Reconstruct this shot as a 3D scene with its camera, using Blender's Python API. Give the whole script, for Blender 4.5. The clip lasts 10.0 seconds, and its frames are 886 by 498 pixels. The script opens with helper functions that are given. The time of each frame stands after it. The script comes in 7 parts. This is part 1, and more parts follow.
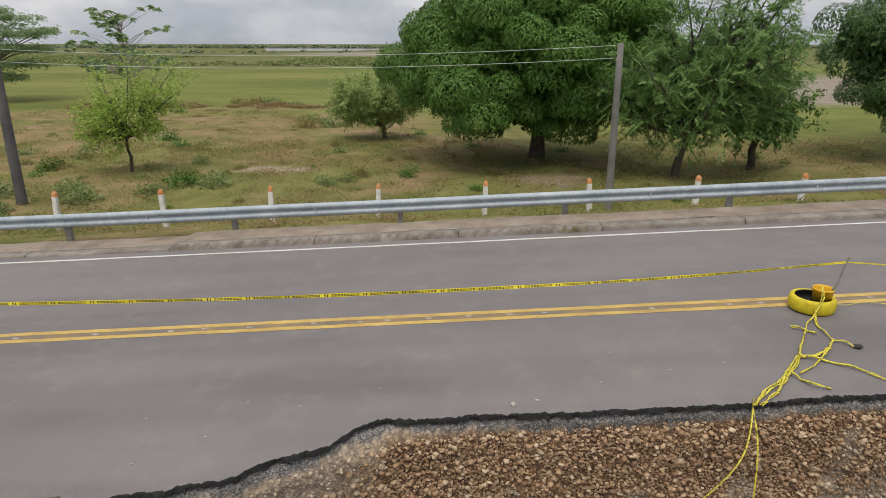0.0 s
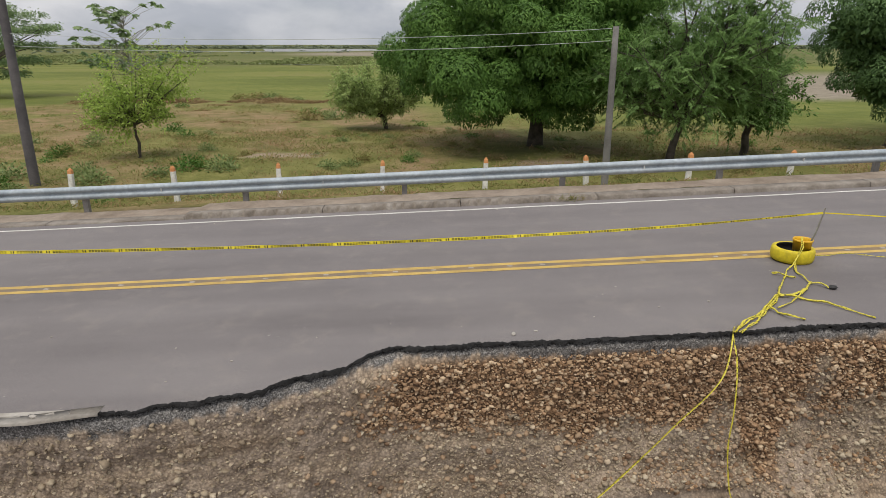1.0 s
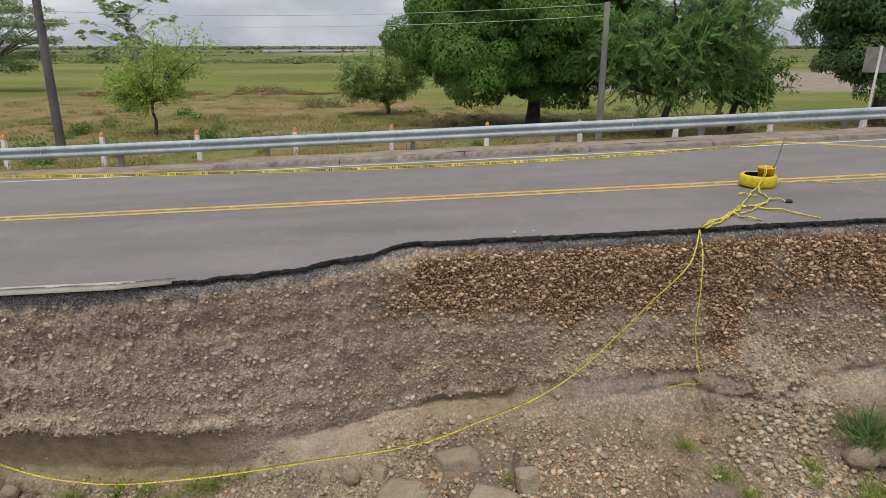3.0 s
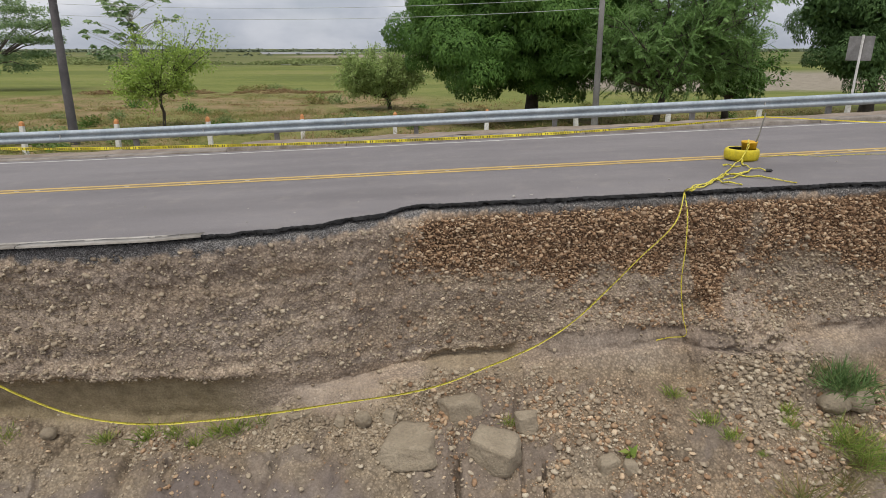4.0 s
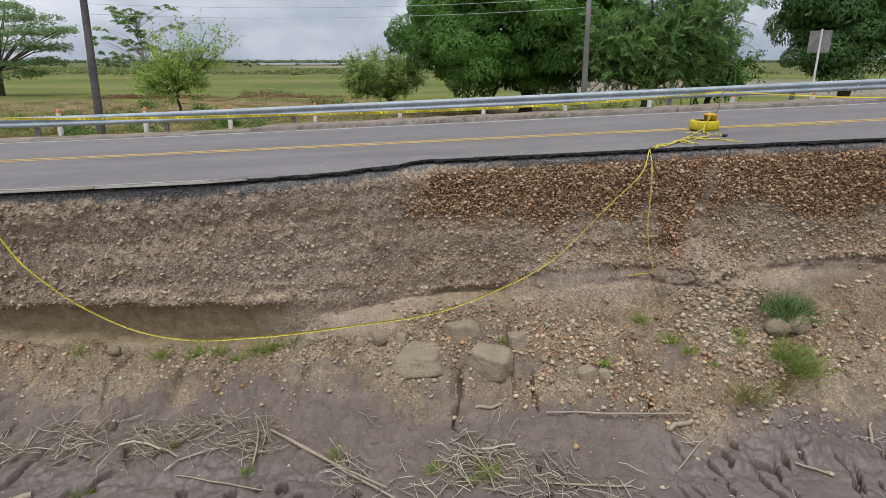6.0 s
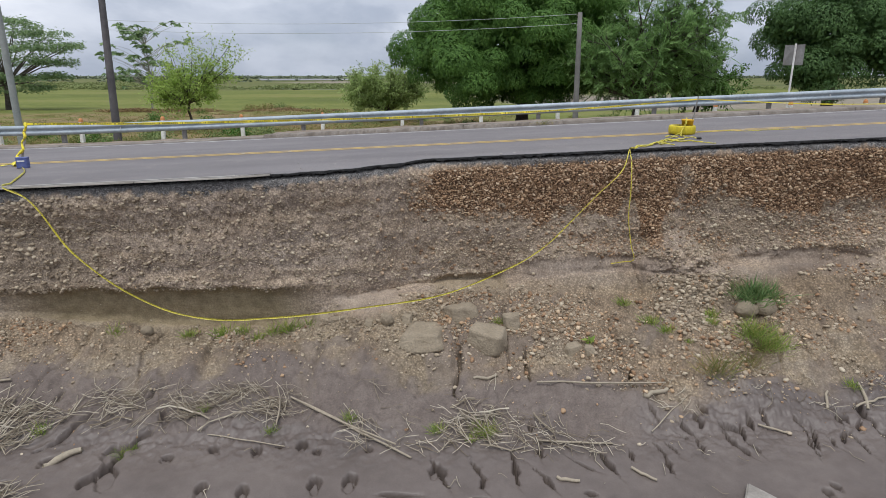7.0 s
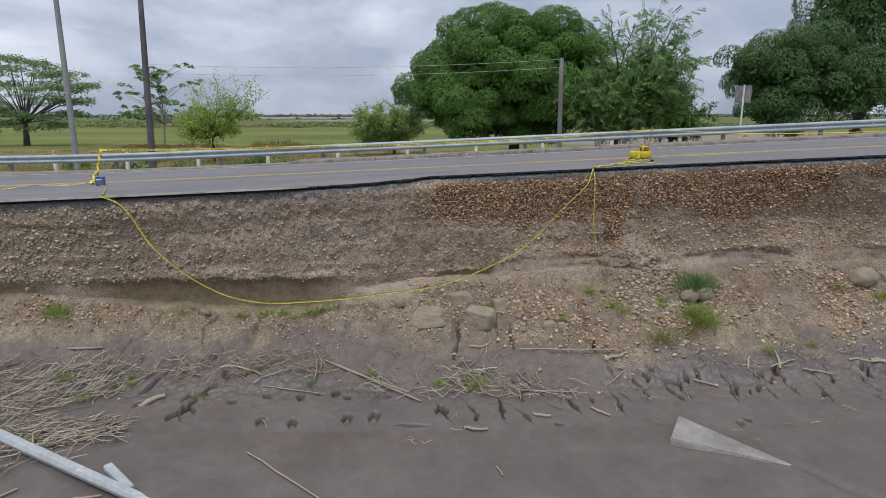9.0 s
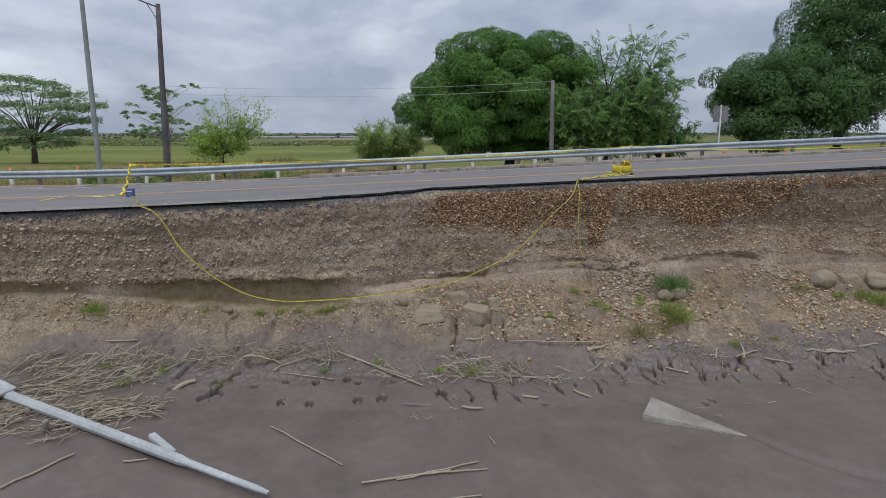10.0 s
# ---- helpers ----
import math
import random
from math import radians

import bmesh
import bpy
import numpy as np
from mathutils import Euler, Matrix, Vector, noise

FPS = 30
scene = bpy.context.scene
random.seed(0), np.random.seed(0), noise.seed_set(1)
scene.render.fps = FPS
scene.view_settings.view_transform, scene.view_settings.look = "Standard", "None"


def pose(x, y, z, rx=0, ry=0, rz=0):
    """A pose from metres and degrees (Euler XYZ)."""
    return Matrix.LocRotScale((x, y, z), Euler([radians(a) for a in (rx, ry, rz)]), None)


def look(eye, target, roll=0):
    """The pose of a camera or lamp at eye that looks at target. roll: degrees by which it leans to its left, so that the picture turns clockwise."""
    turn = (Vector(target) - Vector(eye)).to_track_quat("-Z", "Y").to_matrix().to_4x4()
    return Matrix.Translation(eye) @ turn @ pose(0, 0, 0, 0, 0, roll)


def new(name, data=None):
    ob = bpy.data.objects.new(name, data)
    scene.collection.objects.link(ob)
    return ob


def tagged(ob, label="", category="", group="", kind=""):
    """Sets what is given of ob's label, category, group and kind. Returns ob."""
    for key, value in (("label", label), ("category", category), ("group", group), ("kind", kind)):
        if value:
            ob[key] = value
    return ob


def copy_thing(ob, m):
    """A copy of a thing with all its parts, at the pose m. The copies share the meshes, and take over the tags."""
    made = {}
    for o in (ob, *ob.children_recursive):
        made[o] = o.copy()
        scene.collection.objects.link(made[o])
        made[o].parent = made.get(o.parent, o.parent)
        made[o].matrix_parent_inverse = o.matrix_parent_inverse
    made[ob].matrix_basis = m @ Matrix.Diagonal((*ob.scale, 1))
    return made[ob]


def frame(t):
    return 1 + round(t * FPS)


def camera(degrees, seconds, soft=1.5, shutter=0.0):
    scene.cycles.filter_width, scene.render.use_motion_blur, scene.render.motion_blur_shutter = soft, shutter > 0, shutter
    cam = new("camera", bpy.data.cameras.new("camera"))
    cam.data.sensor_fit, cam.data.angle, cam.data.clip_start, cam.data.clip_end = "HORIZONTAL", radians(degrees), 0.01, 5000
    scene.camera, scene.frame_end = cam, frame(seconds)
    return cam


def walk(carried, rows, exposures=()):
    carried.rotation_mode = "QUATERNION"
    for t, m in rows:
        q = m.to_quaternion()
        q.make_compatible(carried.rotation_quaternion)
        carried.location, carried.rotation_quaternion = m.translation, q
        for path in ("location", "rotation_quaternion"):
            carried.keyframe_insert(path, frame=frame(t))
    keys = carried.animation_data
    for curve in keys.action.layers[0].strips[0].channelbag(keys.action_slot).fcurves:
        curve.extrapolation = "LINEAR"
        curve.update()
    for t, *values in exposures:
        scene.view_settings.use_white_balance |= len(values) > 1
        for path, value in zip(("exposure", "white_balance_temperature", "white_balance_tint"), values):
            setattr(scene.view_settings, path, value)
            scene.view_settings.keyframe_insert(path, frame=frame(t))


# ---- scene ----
cam = camera(71.7, 10.0, 0.8)
METRES, EYE, TILT, LEAN, TURN = 11.8, 3.9, 3.9, 2.7, -2.2
ROWS = [
    (0.0, 0.0, 0.0, 0.0, 1.11, -22.52, -2.68),
    (0.5, -0.002, -0.0354, -0.0181, 1.05, -22.48, -2.64),
    (1.0, -0.0042, -0.0701, -0.036, 0.98, -22.46, -2.64),
    (1.5, -0.0069, -0.1054, -0.0532, 0.94, -22.44, -2.63),
    (2.0, -0.0097, -0.141, -0.0669, 0.88, -22.42, -2.62),
    (2.5, -0.0124, -0.1779, -0.0805, 0.83, -22.41, -2.6),
    (4.0, -0.0216, -0.291, -0.1204, 0.62, -22.08, -2.62),
    (4.5, -0.0238, -0.3297, -0.1326, 0.57, -21.91, -2.64),
    (5.0, -0.0246, -0.3689, -0.1439, 0.51, -21.69, -2.65),
    (5.5, -0.0264, -0.4121, -0.1506, 0.44, -21.49, -2.67),
    (7.0, -0.0315, -0.5691, -0.1569, 0.23, -19.74, -2.66),
    (7.5, -0.0341, -0.6288, -0.1558, 0.16, -18.89, -2.66),
    (8.0, -0.0364, -0.6929, -0.1542, 0.08, -18.03, -2.65),
    (8.5, -0.038, -0.7602, -0.1508, 0.03, -17.18, -2.65),
    (9.0, -0.0393, -0.8295, -0.1473, -0.02, -16.33, -2.66),
    (9.5, -0.0405, -0.8994, -0.1438, -0.09, -15.5, -2.65),
    (10.0, -0.0417, -0.9698, -0.14, -0.17, -14.64, -2.66),
]
walk(cam, [(t, pose(0, 0, EYE, TILT, LEAN, TURN) @ pose(METRES * x, METRES * y, METRES * z, 90 + pitch, roll, yaw)) for t, x, y, z, yaw, pitch, roll in ROWS],
     exposures=[(0.0, 0.0, 6950, 10), (5.5, 0.05, 6480, 10), (8.0, 0.05, 6100, 10), (10.0, -0.25, 6050, 10)])

# ---- light ----
world = bpy.data.worlds.new("overcast_sky")
scene.world = world
world.use_nodes = True


def node(tree, kind, **values):
    n = tree.nodes.new(kind)
    for key, value in values.items():
        n.inputs[key.replace("_", " ")].default_value = value
    return n


def ramp(tree, stops, source=None, smooth=False):
    n = tree.nodes.new("ShaderNodeValToRGB")
    el = n.color_ramp.elements
    while len(el) > 1:
        el.remove(el[-1])
    el[0].position, el[0].color = stops[0][0], (*stops[0][1], 1)
    for place, colour in stops[1:]:
        e = el.new(place)
        e.color = (*colour, 1)
    if smooth:
        n.color_ramp.interpolation = "EASE"
    if source is not None:
        tree.links.new(source, n.inputs[0])
    return n.outputs[0]


def mix(tree, factor, a, b, blend="MIX"):
    n = tree.nodes.new("ShaderNodeMix")
    n.data_type, n.blend_type = "RGBA", blend
    for socket, value in ((n.inputs[0], factor), (n.inputs[6], a), (n.inputs[7], b)):
        if isinstance(value, (int, float)):
            socket.default_value = value
        elif isinstance(value, tuple):
            socket.default_value = (*value, 1)
        else:
            tree.links.new(value, socket)
    return n.outputs[2]


def maths(tree, op, a, b=0.0, clamp=False):
    n = tree.nodes.new("ShaderNodeMath")
    n.operation, n.use_clamp = op, clamp
    for socket, value in ((n.inputs[0], a), (n.inputs[1], b)):
        if isinstance(value, (int, float)):
            socket.default_value = value
        else:
            tree.links.new(value, socket)
    return n.outputs[0]


def noise_tex(tree, coord, scale, detail=5.0, rough=0.55, distort=0.0):
    n = tree.nodes.new("ShaderNodeTexNoise")
    n.inputs["Scale"].default_value, n.inputs["Detail"].default_value = scale, detail
    n.inputs["Roughness"].default_value, n.inputs["Distortion"].default_value = rough, distort
    tree.links.new(coord, n.inputs["Vector"])
    return n.outputs[0]


SUN_EL, SUN_AZ = 66.0, 196.0   # degrees; azimuth clockwise from +y
wt = world.node_tree
wt.nodes.clear()
wco = wt.nodes.new("ShaderNodeTexCoord").outputs["Generated"]
wmap = wt.nodes.new("ShaderNodeMapping")
wmap.inputs["Scale"].default_value = (1.0, 1.0, 2.3)
wmap.inputs["Location"].default_value = (0.35, 0.1, 0.2)
wt.links.new(wco, wmap.inputs["Vector"])
sky = wt.nodes.new("ShaderNodeTexSky")
sky.sky_type, sky.sun_disc = "NISHITA", False
sky.sun_elevation, sky.sun_rotation = radians(SUN_EL), radians(SUN_AZ)
clear = mix(wt, 1.0, sky.outputs[0], (0.10, 0.10, 0.10), "MULTIPLY")
sep = wt.nodes.new("ShaderNodeSeparateXYZ")
wt.links.new(wco, sep.inputs[0])
height = maths(wt, "MAXIMUM", sep.outputs[2], 0.0)
lift = maths(wt, "ADD", maths(wt, "MULTIPLY", height, 0.85), 1.12)
big = noise_tex(wt, wmap.outputs[0], 2.1, 7.0, 0.56, 0.3)
cloud = ramp(wt, [(0.30, (0.27, 0.317, 0.405)), (0.45, (0.38, 0.418, 0.50)), (0.54, (0.53, 0.558, 0.63)), (0.66, (0.79, 0.80, 0.845))], big, True)
small = noise_tex(wt, wmap.outputs[0], 5.5, 6.0, 0.55, 0.2)
cloud = mix(wt, 0.32, cloud, ramp(wt, [(0.35, (0.33, 0.36, 0.42)), (0.65, (0.72, 0.73, 0.76))], small, True))
lit = wt.nodes.new("ShaderNodeVectorMath")
lit.operation = "SCALE"
wt.links.new(cloud, lit.inputs[0]), wt.links.new(lift, lit.inputs[3])
cover = ramp(wt, [(0.28, (0.80, 0.80, 0.80)), (0.42, (0.97, 0.97, 0.97))], big)
whole = mix(wt, cover, clear, lit.outputs[0])
back = node(wt, "ShaderNodeBackground", Strength=1.0)
wt.links.new(whole, back.inputs[0])
wt.links.new(back.outputs[0], wt.nodes.new("ShaderNodeOutputWorld").inputs[0])

sun = new("sun", bpy.data.lights.new("sun", "SUN"))
sun.data.energy, sun.data.angle, sun.data.color = 1.95, radians(32), (1.0, 0.96, 0.89)
az = radians(SUN_AZ)
to_sun = Vector((math.sin(az) * math.cos(radians(SUN_EL)), math.cos(az) * math.cos(radians(SUN_EL)), math.sin(radians(SUN_EL))))
sun.matrix_world = look(to_sun * 50, (0, 0, 0))
scene.view_settings.exposure = 0.0


# ---- materials ----
def shader(name):
    m = bpy.data.materials.new(name)
    m.use_nodes = True
    t = m.node_tree
    return m, t, t.nodes["Principled BSDF"]


def place(t):
    return t.nodes.new("ShaderNodeNewGeometry").outputs["Position"]


def relief(t, bsdf, source, strength, depth):
    b = t.nodes.new("ShaderNodeBump")
    b.inputs["Strength"].default_value, b.inputs["Distance"].default_value = strength, depth
    t.links.new(source, b.inputs["Height"])
    t.links.new(b.outputs[0], bsdf.inputs["Normal"])


def simple(name, stops, scale, fine=30.0, rough=0.85, bump=0.4, depth=0.01, metal=0.0, island=0.0, own=0.0, local=False):
    """Two scales of colour, fine relief; island and own vary the value from piece to piece."""
    m, t, b = shader(name)
    co = t.nodes.new("ShaderNodeTexCoord").outputs["Object"] if local else place(t)
    broad = noise_tex(t, co, scale, 5.0, 0.6)
    if own or island:
        info = t.nodes.new("ShaderNodeObjectInfo").outputs["Random"] if own else t.nodes.new("ShaderNodeNewGeometry").outputs["Random Per Island"]
        k = own or island
        broad = maths(t, "ADD", maths(t, "MULTIPLY", broad, 1 - k), maths(t, "MULTIPLY", info, k))
    colour = ramp(t, stops, broad)
    grain = noise_tex(t, co, fine, 4.0, 0.6)
    colour = mix(t, 0.5, colour, ramp(t, [(0.3, (0.62, 0.62, 0.62)), (0.7, (1.25, 1.25, 1.25))], grain), "MULTIPLY")
    t.links.new(colour, b.inputs["Base Color"])
    t.links.new(ramp(t, [(0.3, (rough - 0.08,) * 3), (0.7, (min(1, rough + 0.08),) * 3)], grain), b.inputs["Roughness"])
    b.inputs["Metallic"].default_value = metal
    relief(t, b, grain, bump, depth)
    return m


def attribute(t, name):
    n = t.nodes.new("ShaderNodeAttribute")
    n.attribute_name = name
    return n.outputs["Fac"]


def leaf_material(name, stops, rough=0.5, through_light=0.3, single=0.6, patch=0.6):
    m, t, b = shader(name)
    rnd = t.nodes.new("ShaderNodeNewGeometry").outputs["Random Per Island"]
    wide = noise_tex(t, place(t), patch, 4.0)
    both = maths(t, "ADD", maths(t, "MULTIPLY", rnd, single), maths(t, "MULTIPLY", wide, 1.0 - single))
    c = ramp(t, stops, both)
    t.links.new(c, b.inputs["Base Color"])
    b.inputs["Roughness"].default_value = rough + 0.12
    b.inputs["Specular IOR Level"].default_value = 0.22
    tr = t.nodes.new("ShaderNodeBsdfTranslucent")
    t.links.new(c, tr.inputs[0])
    sh = t.nodes.new("ShaderNodeMixShader")
    sh.inputs[0].default_value = through_light
    t.links.new(b.outputs[0], sh.inputs[1]), t.links.new(tr.outputs[0], sh.inputs[2])
    t.links.new(sh.outputs[0], t.nodes["Material Output"].inputs[0])
    return m


def asphalt_material():
    m, t, b = shader("asphalt")
    co = place(t)
    stretch = t.nodes.new("ShaderNodeMapping")
    stretch.inputs["Scale"].default_value = (0.12, 1.0, 1.0)
    t.links.new(co, stretch.inputs[0])
    lanes = noise_tex(t, stretch.outputs[0], 1.3, 4.0, 0.5)
    patch = noise_tex(t, co, 0.45, 5.0, 0.6)
    c = ramp(t, [(0.3, (0.124, 0.111, 0.110)), (0.5, (0.162, 0.146, 0.144)), (0.72, (0.200, 0.182, 0.178))], maths(t, "ADD", maths(t, "MULTIPLY", lanes, 0.62), maths(t, "MULTIPLY", patch, 0.38)))
    grain = noise_tex(t, co, 85.0, 3.0, 0.7)
    c = mix(t, 0.55, c, ramp(t, [(0.3, (0.55, 0.55, 0.55)), (0.7, (1.35, 1.35, 1.35))], grain), "MULTIPLY")
    chips = noise_tex(t, co, 23.0, 2.0, 0.5)
    c = mix(t, ramp(t, [(0.74, (0, 0, 0)), (0.80, (0.7, 0.7, 0.7))], chips), c, (0.42, 0.39, 0.35))
    dust = noise_tex(t, co, 2.2, 6.0, 0.65)
    c = mix(t, ramp(t, [(0.52, (0, 0, 0)), (0.78, (0.35, 0.35, 0.35))], dust), c, (0.27, 0.24, 0.21))
    t.links.new(c, b.inputs["Base Color"])
    b.inputs["Roughness"].default_value = 0.78
    relief(t, b, grain, 0.5, 0.004)
    return m


def bank_material():
    """Eroded fill: road base, brown cobble layer, dusty clay, grey mud, set by the zones stored on the mesh."""
    m, t, b = shader("eroded_bank_soil")
    co = place(t)
    broad = noise_tex(t, co, 0.9, 6.0, 0.62)
    mid = noise_tex(t, co, 5.0, 6.0, 0.62)
    fine = noise_tex(t, co, 38.0, 4.0, 0.65)
    soil = ramp(t, [(0.30, (0.240, 0.190, 0.146)), (0.48, (0.352, 0.286, 0.222)), (0.66, (0.455, 0.382, 0.303))], maths(t, "ADD", maths(t, "MULTIPLY", broad, 0.5), maths(t, "MULTIPLY", mid, 0.5)))
    low_soil = ramp(t, [(0.30, (0.168, 0.132, 0.088)), (0.48, (0.258, 0.210, 0.147)), (0.66, (0.342, 0.288, 0.210))], maths(t, "ADD", maths(t, "MULTIPLY", broad, 0.5), maths(t, "MULTIPLY", mid, 0.5)))
    soil = mix(t, attribute(t, "scree"), soil, low_soil)
    flow = t.nodes.new("ShaderNodeMapping")
    flow.inputs["Scale"].default_value = (0.22, 1.0, 1.6)
    t.links.new(co, flow.inputs[0])
    bands = noise_tex(t, flow.outputs[0], 2.4, 6.0, 0.6)
    soil = mix(t, 0.75, soil, ramp(t, [(0.34, (0.84, 0.84, 0.88)), (0.5, (1.06, 1.04, 1.03)), (0.66, (1.25, 1.19, 1.09))], bands), "MULTIPLY")
    warm = ramp(t, [(0.30, (0.080, 0.048, 0.028)), (0.50, (0.172, 0.106, 0.062)), (0.70, (0.300, 0.196, 0.116))], maths(t, "ADD", maths(t, "MULTIPLY", mid, 0.55), maths(t, "MULTIPLY", broad, 0.45)))
    base = ramp(t, [(0.32, (0.060, 0.058, 0.058)), (0.5, (0.16, 0.155, 0.15)), (0.68, (0.34, 0.33, 0.32))], noise_tex(t, co, 60.0, 2.0, 0.5))
    mud = ramp(t, [(0.34, (0.093, 0.074, 0.063)), (0.5, (0.119, 0.095, 0.082)), (0.66, (0.148, 0.121, 0.104))], maths(t, "ADD", maths(t, "MULTIPLY", broad, 0.6), maths(t, "MULTIPLY", mid, 0.4)))
    c = mix(t, attribute(t, "warm"), soil, warm)
    silt = ramp(t, [(0.34, (0.114, 0.090, 0.077)), (0.5, (0.150, 0.120, 0.102)), (0.66, (0.192, 0.158, 0.134))], maths(t, "ADD", maths(t, "MULTIPLY", broad, 0.5), maths(t, "MULTIPLY", mid, 0.5)))
    c = mix(t, attribute(t, "mud"), c, mix(t, attribute(t, "wet"), silt, mud))
    c = mix(t, attribute(t, "damp"), c, ramp(t, [(0.35, (0.205, 0.160, 0.092)), (0.65, (0.335, 0.268, 0.164))], mid))
    c = mix(t, attribute(t, "road_base"), c, base)
    c = mix(t, maths(t, "SUBTRACT", 0.6, maths(t, "MULTIPLY", attribute(t, "wet"), 0.45)), c, ramp(t, [(0.3, (0.55, 0.55, 0.55)), (0.7, (1.35, 1.35, 1.35))], fine), "MULTIPLY")
    cells = []
    for size in (26.0, 52.0):
        cell = t.nodes.new("ShaderNodeTexVoronoi")
        cell.inputs["Scale"].default_value = size
        warp = t.nodes.new("ShaderNodeVectorMath")
        warp.operation = "MULTIPLY_ADD"
        wn = t.nodes.new("ShaderNodeTexNoise")
        wn.inputs["Scale"].default_value = 12.0
        t.links.new(co, wn.inputs["Vector"])
        t.links.new(wn.outputs["Color"], warp.inputs[0])
        warp.inputs[1].default_value = (0.03, 0.03, 0.03)
        t.links.new(co, warp.inputs[2])
        t.links.new(warp.outputs[0], cell.inputs["Vector"])
        cells.append(cell)
    dry_part = maths(t, "SUBTRACT", maths(t, "SUBTRACT", maths(t, "SUBTRACT", 1.0, attribute(t, "mud"), True), attribute(t, "damp"), True), attribute(t, "clay"), True)
    tone = t.nodes.new("ShaderNodeRGBToBW")
    t.links.new(cells[0].outputs["Color"], tone.inputs[0])
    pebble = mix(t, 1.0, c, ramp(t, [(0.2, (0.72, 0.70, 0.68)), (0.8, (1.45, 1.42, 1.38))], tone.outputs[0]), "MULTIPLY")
    # crevice shade between the pebble cells, painted: colour darkens towards each rim
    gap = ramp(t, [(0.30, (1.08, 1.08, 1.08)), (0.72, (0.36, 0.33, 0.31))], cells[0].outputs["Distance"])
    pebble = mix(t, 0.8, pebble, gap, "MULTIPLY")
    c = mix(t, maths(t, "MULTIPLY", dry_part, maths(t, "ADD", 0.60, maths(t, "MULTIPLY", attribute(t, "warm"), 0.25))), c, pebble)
    t.links.new(c, b.inputs["Base Color"])
    wet = attribute(t, "wet")
    r = t.nodes.new("ShaderNodeMapRange")
    r.inputs["To Min"].default_value, r.inputs["To Max"].default_value = 0.92, 0.50
    t.links.new(wet, r.inputs["Value"])
    t.links.new(r.outputs[0], b.inputs["Roughness"])
    bumpy = maths(t, "ADD", maths(t, "MULTIPLY", mid, 0.6), maths(t, "MULTIPLY", fine, 0.4))
    round_ = maths(t, "ADD", maths(t, "MULTIPLY", cells[0].outputs["Distance"], -0.45), maths(t, "MULTIPLY", cells[1].outputs["Distance"], -0.25))
    bumpy = maths(t, "ADD", bumpy, round_)
    bumpy = maths(t, "MULTIPLY", bumpy, maths(t, "SUBTRACT", 1.0, maths(t, "MULTIPLY", attribute(t, "mud"), 0.85)))
    relief(t, b, bumpy, 0.8, 0.025)
    return m


def field_material():
    m, t, b = shader("rough_pasture")
    co = place(t)
    mid = noise_tex(t, co, 0.7, 6.0, 0.65)
    fine = noise_tex(t, co, 7.0, 5.0, 0.7)
    green = ramp(t, [(0.32, (0.082, 0.090, 0.028)), (0.5, (0.160, 0.160, 0.052)), (0.66, (0.240, 0.218, 0.085))], maths(t, "ADD", maths(t, "MULTIPLY", mid, 0.6), maths(t, "MULTIPLY", fine, 0.4)))
    dry = ramp(t, [(0.32, (0.120, 0.084, 0.044)), (0.5, (0.222, 0.156, 0.084)), (0.68, (0.310, 0.228, 0.132))], maths(t, "ADD", maths(t, "MULTIPLY", mid, 0.5), maths(t, "MULTIPLY", fine, 0.5)))
    c = mix(t, maths(t, "MULTIPLY", attribute(t, "dry"), ramp(t, [(0.35, (0.25,) * 3), (0.6, (1, 1, 1))], mid)), green, dry)
    wide = t.nodes.new("ShaderNodeMapping")
    wide.inputs["Scale"].default_value = (0.35, 1.0, 1.0)
    t.links.new(co, wide.inputs[0])
    streak = maths(t, "ADD", maths(t, "MULTIPLY", noise_tex(t, wide.outputs[0], 0.05, 8.0, 0.68), 0.7), maths(t, "MULTIPLY", mid, 0.3))
    far = ramp(t, [(0.34, (0.098, 0.115, 0.034)), (0.46, (0.125, 0.146, 0.038)), (0.54, (0.163, 0.178, 0.050)), (0.62, (0.190, 0.178, 0.066)), (0.70, (0.225, 0.180, 0.088))], streak)
    c = mix(t, attribute(t, "meadow"), c, far)
    heath = ramp(t, [(0.36, (0.080, 0.094, 0.034)), (0.5, (0.122, 0.134, 0.048)), (0.64, (0.170, 0.160, 0.070))], streak)
    c = mix(t, attribute(t, "heath"), c, heath)
    c = mix(t, attribute(t, "bare"), c, ramp(t, [(0.35, (0.24, 0.17, 0.115)), (0.65, (0.34, 0.275, 0.215))], mid))
    c = mix(t, attribute(t, "sand"), c, ramp(t, [(0.35, (0.20, 0.175, 0.125)), (0.65, (0.29, 0.25, 0.20))], mid))
    t.links.new(c, b.inputs["Base Color"])
    b.inputs["Roughness"].default_value = 0.95
    b.inputs["Specular IOR Level"].default_value = 0.08
    relief(t, b, fine, 0.8, 0.05)
    return m


M_ASPHALT = asphalt_material()
M_BITUMEN = simple("broken_bitumen", [(0.3, (0.006, 0.006, 0.0065)), (0.7, (0.026, 0.025, 0.025))], 9.0, 45.0, 0.92, 1.0, 0.03)
M_BANK = bank_material()
M_FIELD = field_material()
M_WHITE = simple("road_paint_white", [(0.3, (0.440, 0.418, 0.383)), (0.7, (0.651, 0.635, 0.595))], 3.0, 40.0, 0.7, 0.2, 0.003)
M_YELLOW = simple("road_paint_yellow", [(0.3, (0.38, 0.255, 0.080)), (0.5, (0.49, 0.330, 0.090)), (0.7, (0.56, 0.385, 0.115))], 3.0, 40.0, 0.7, 0.2, 0.003)
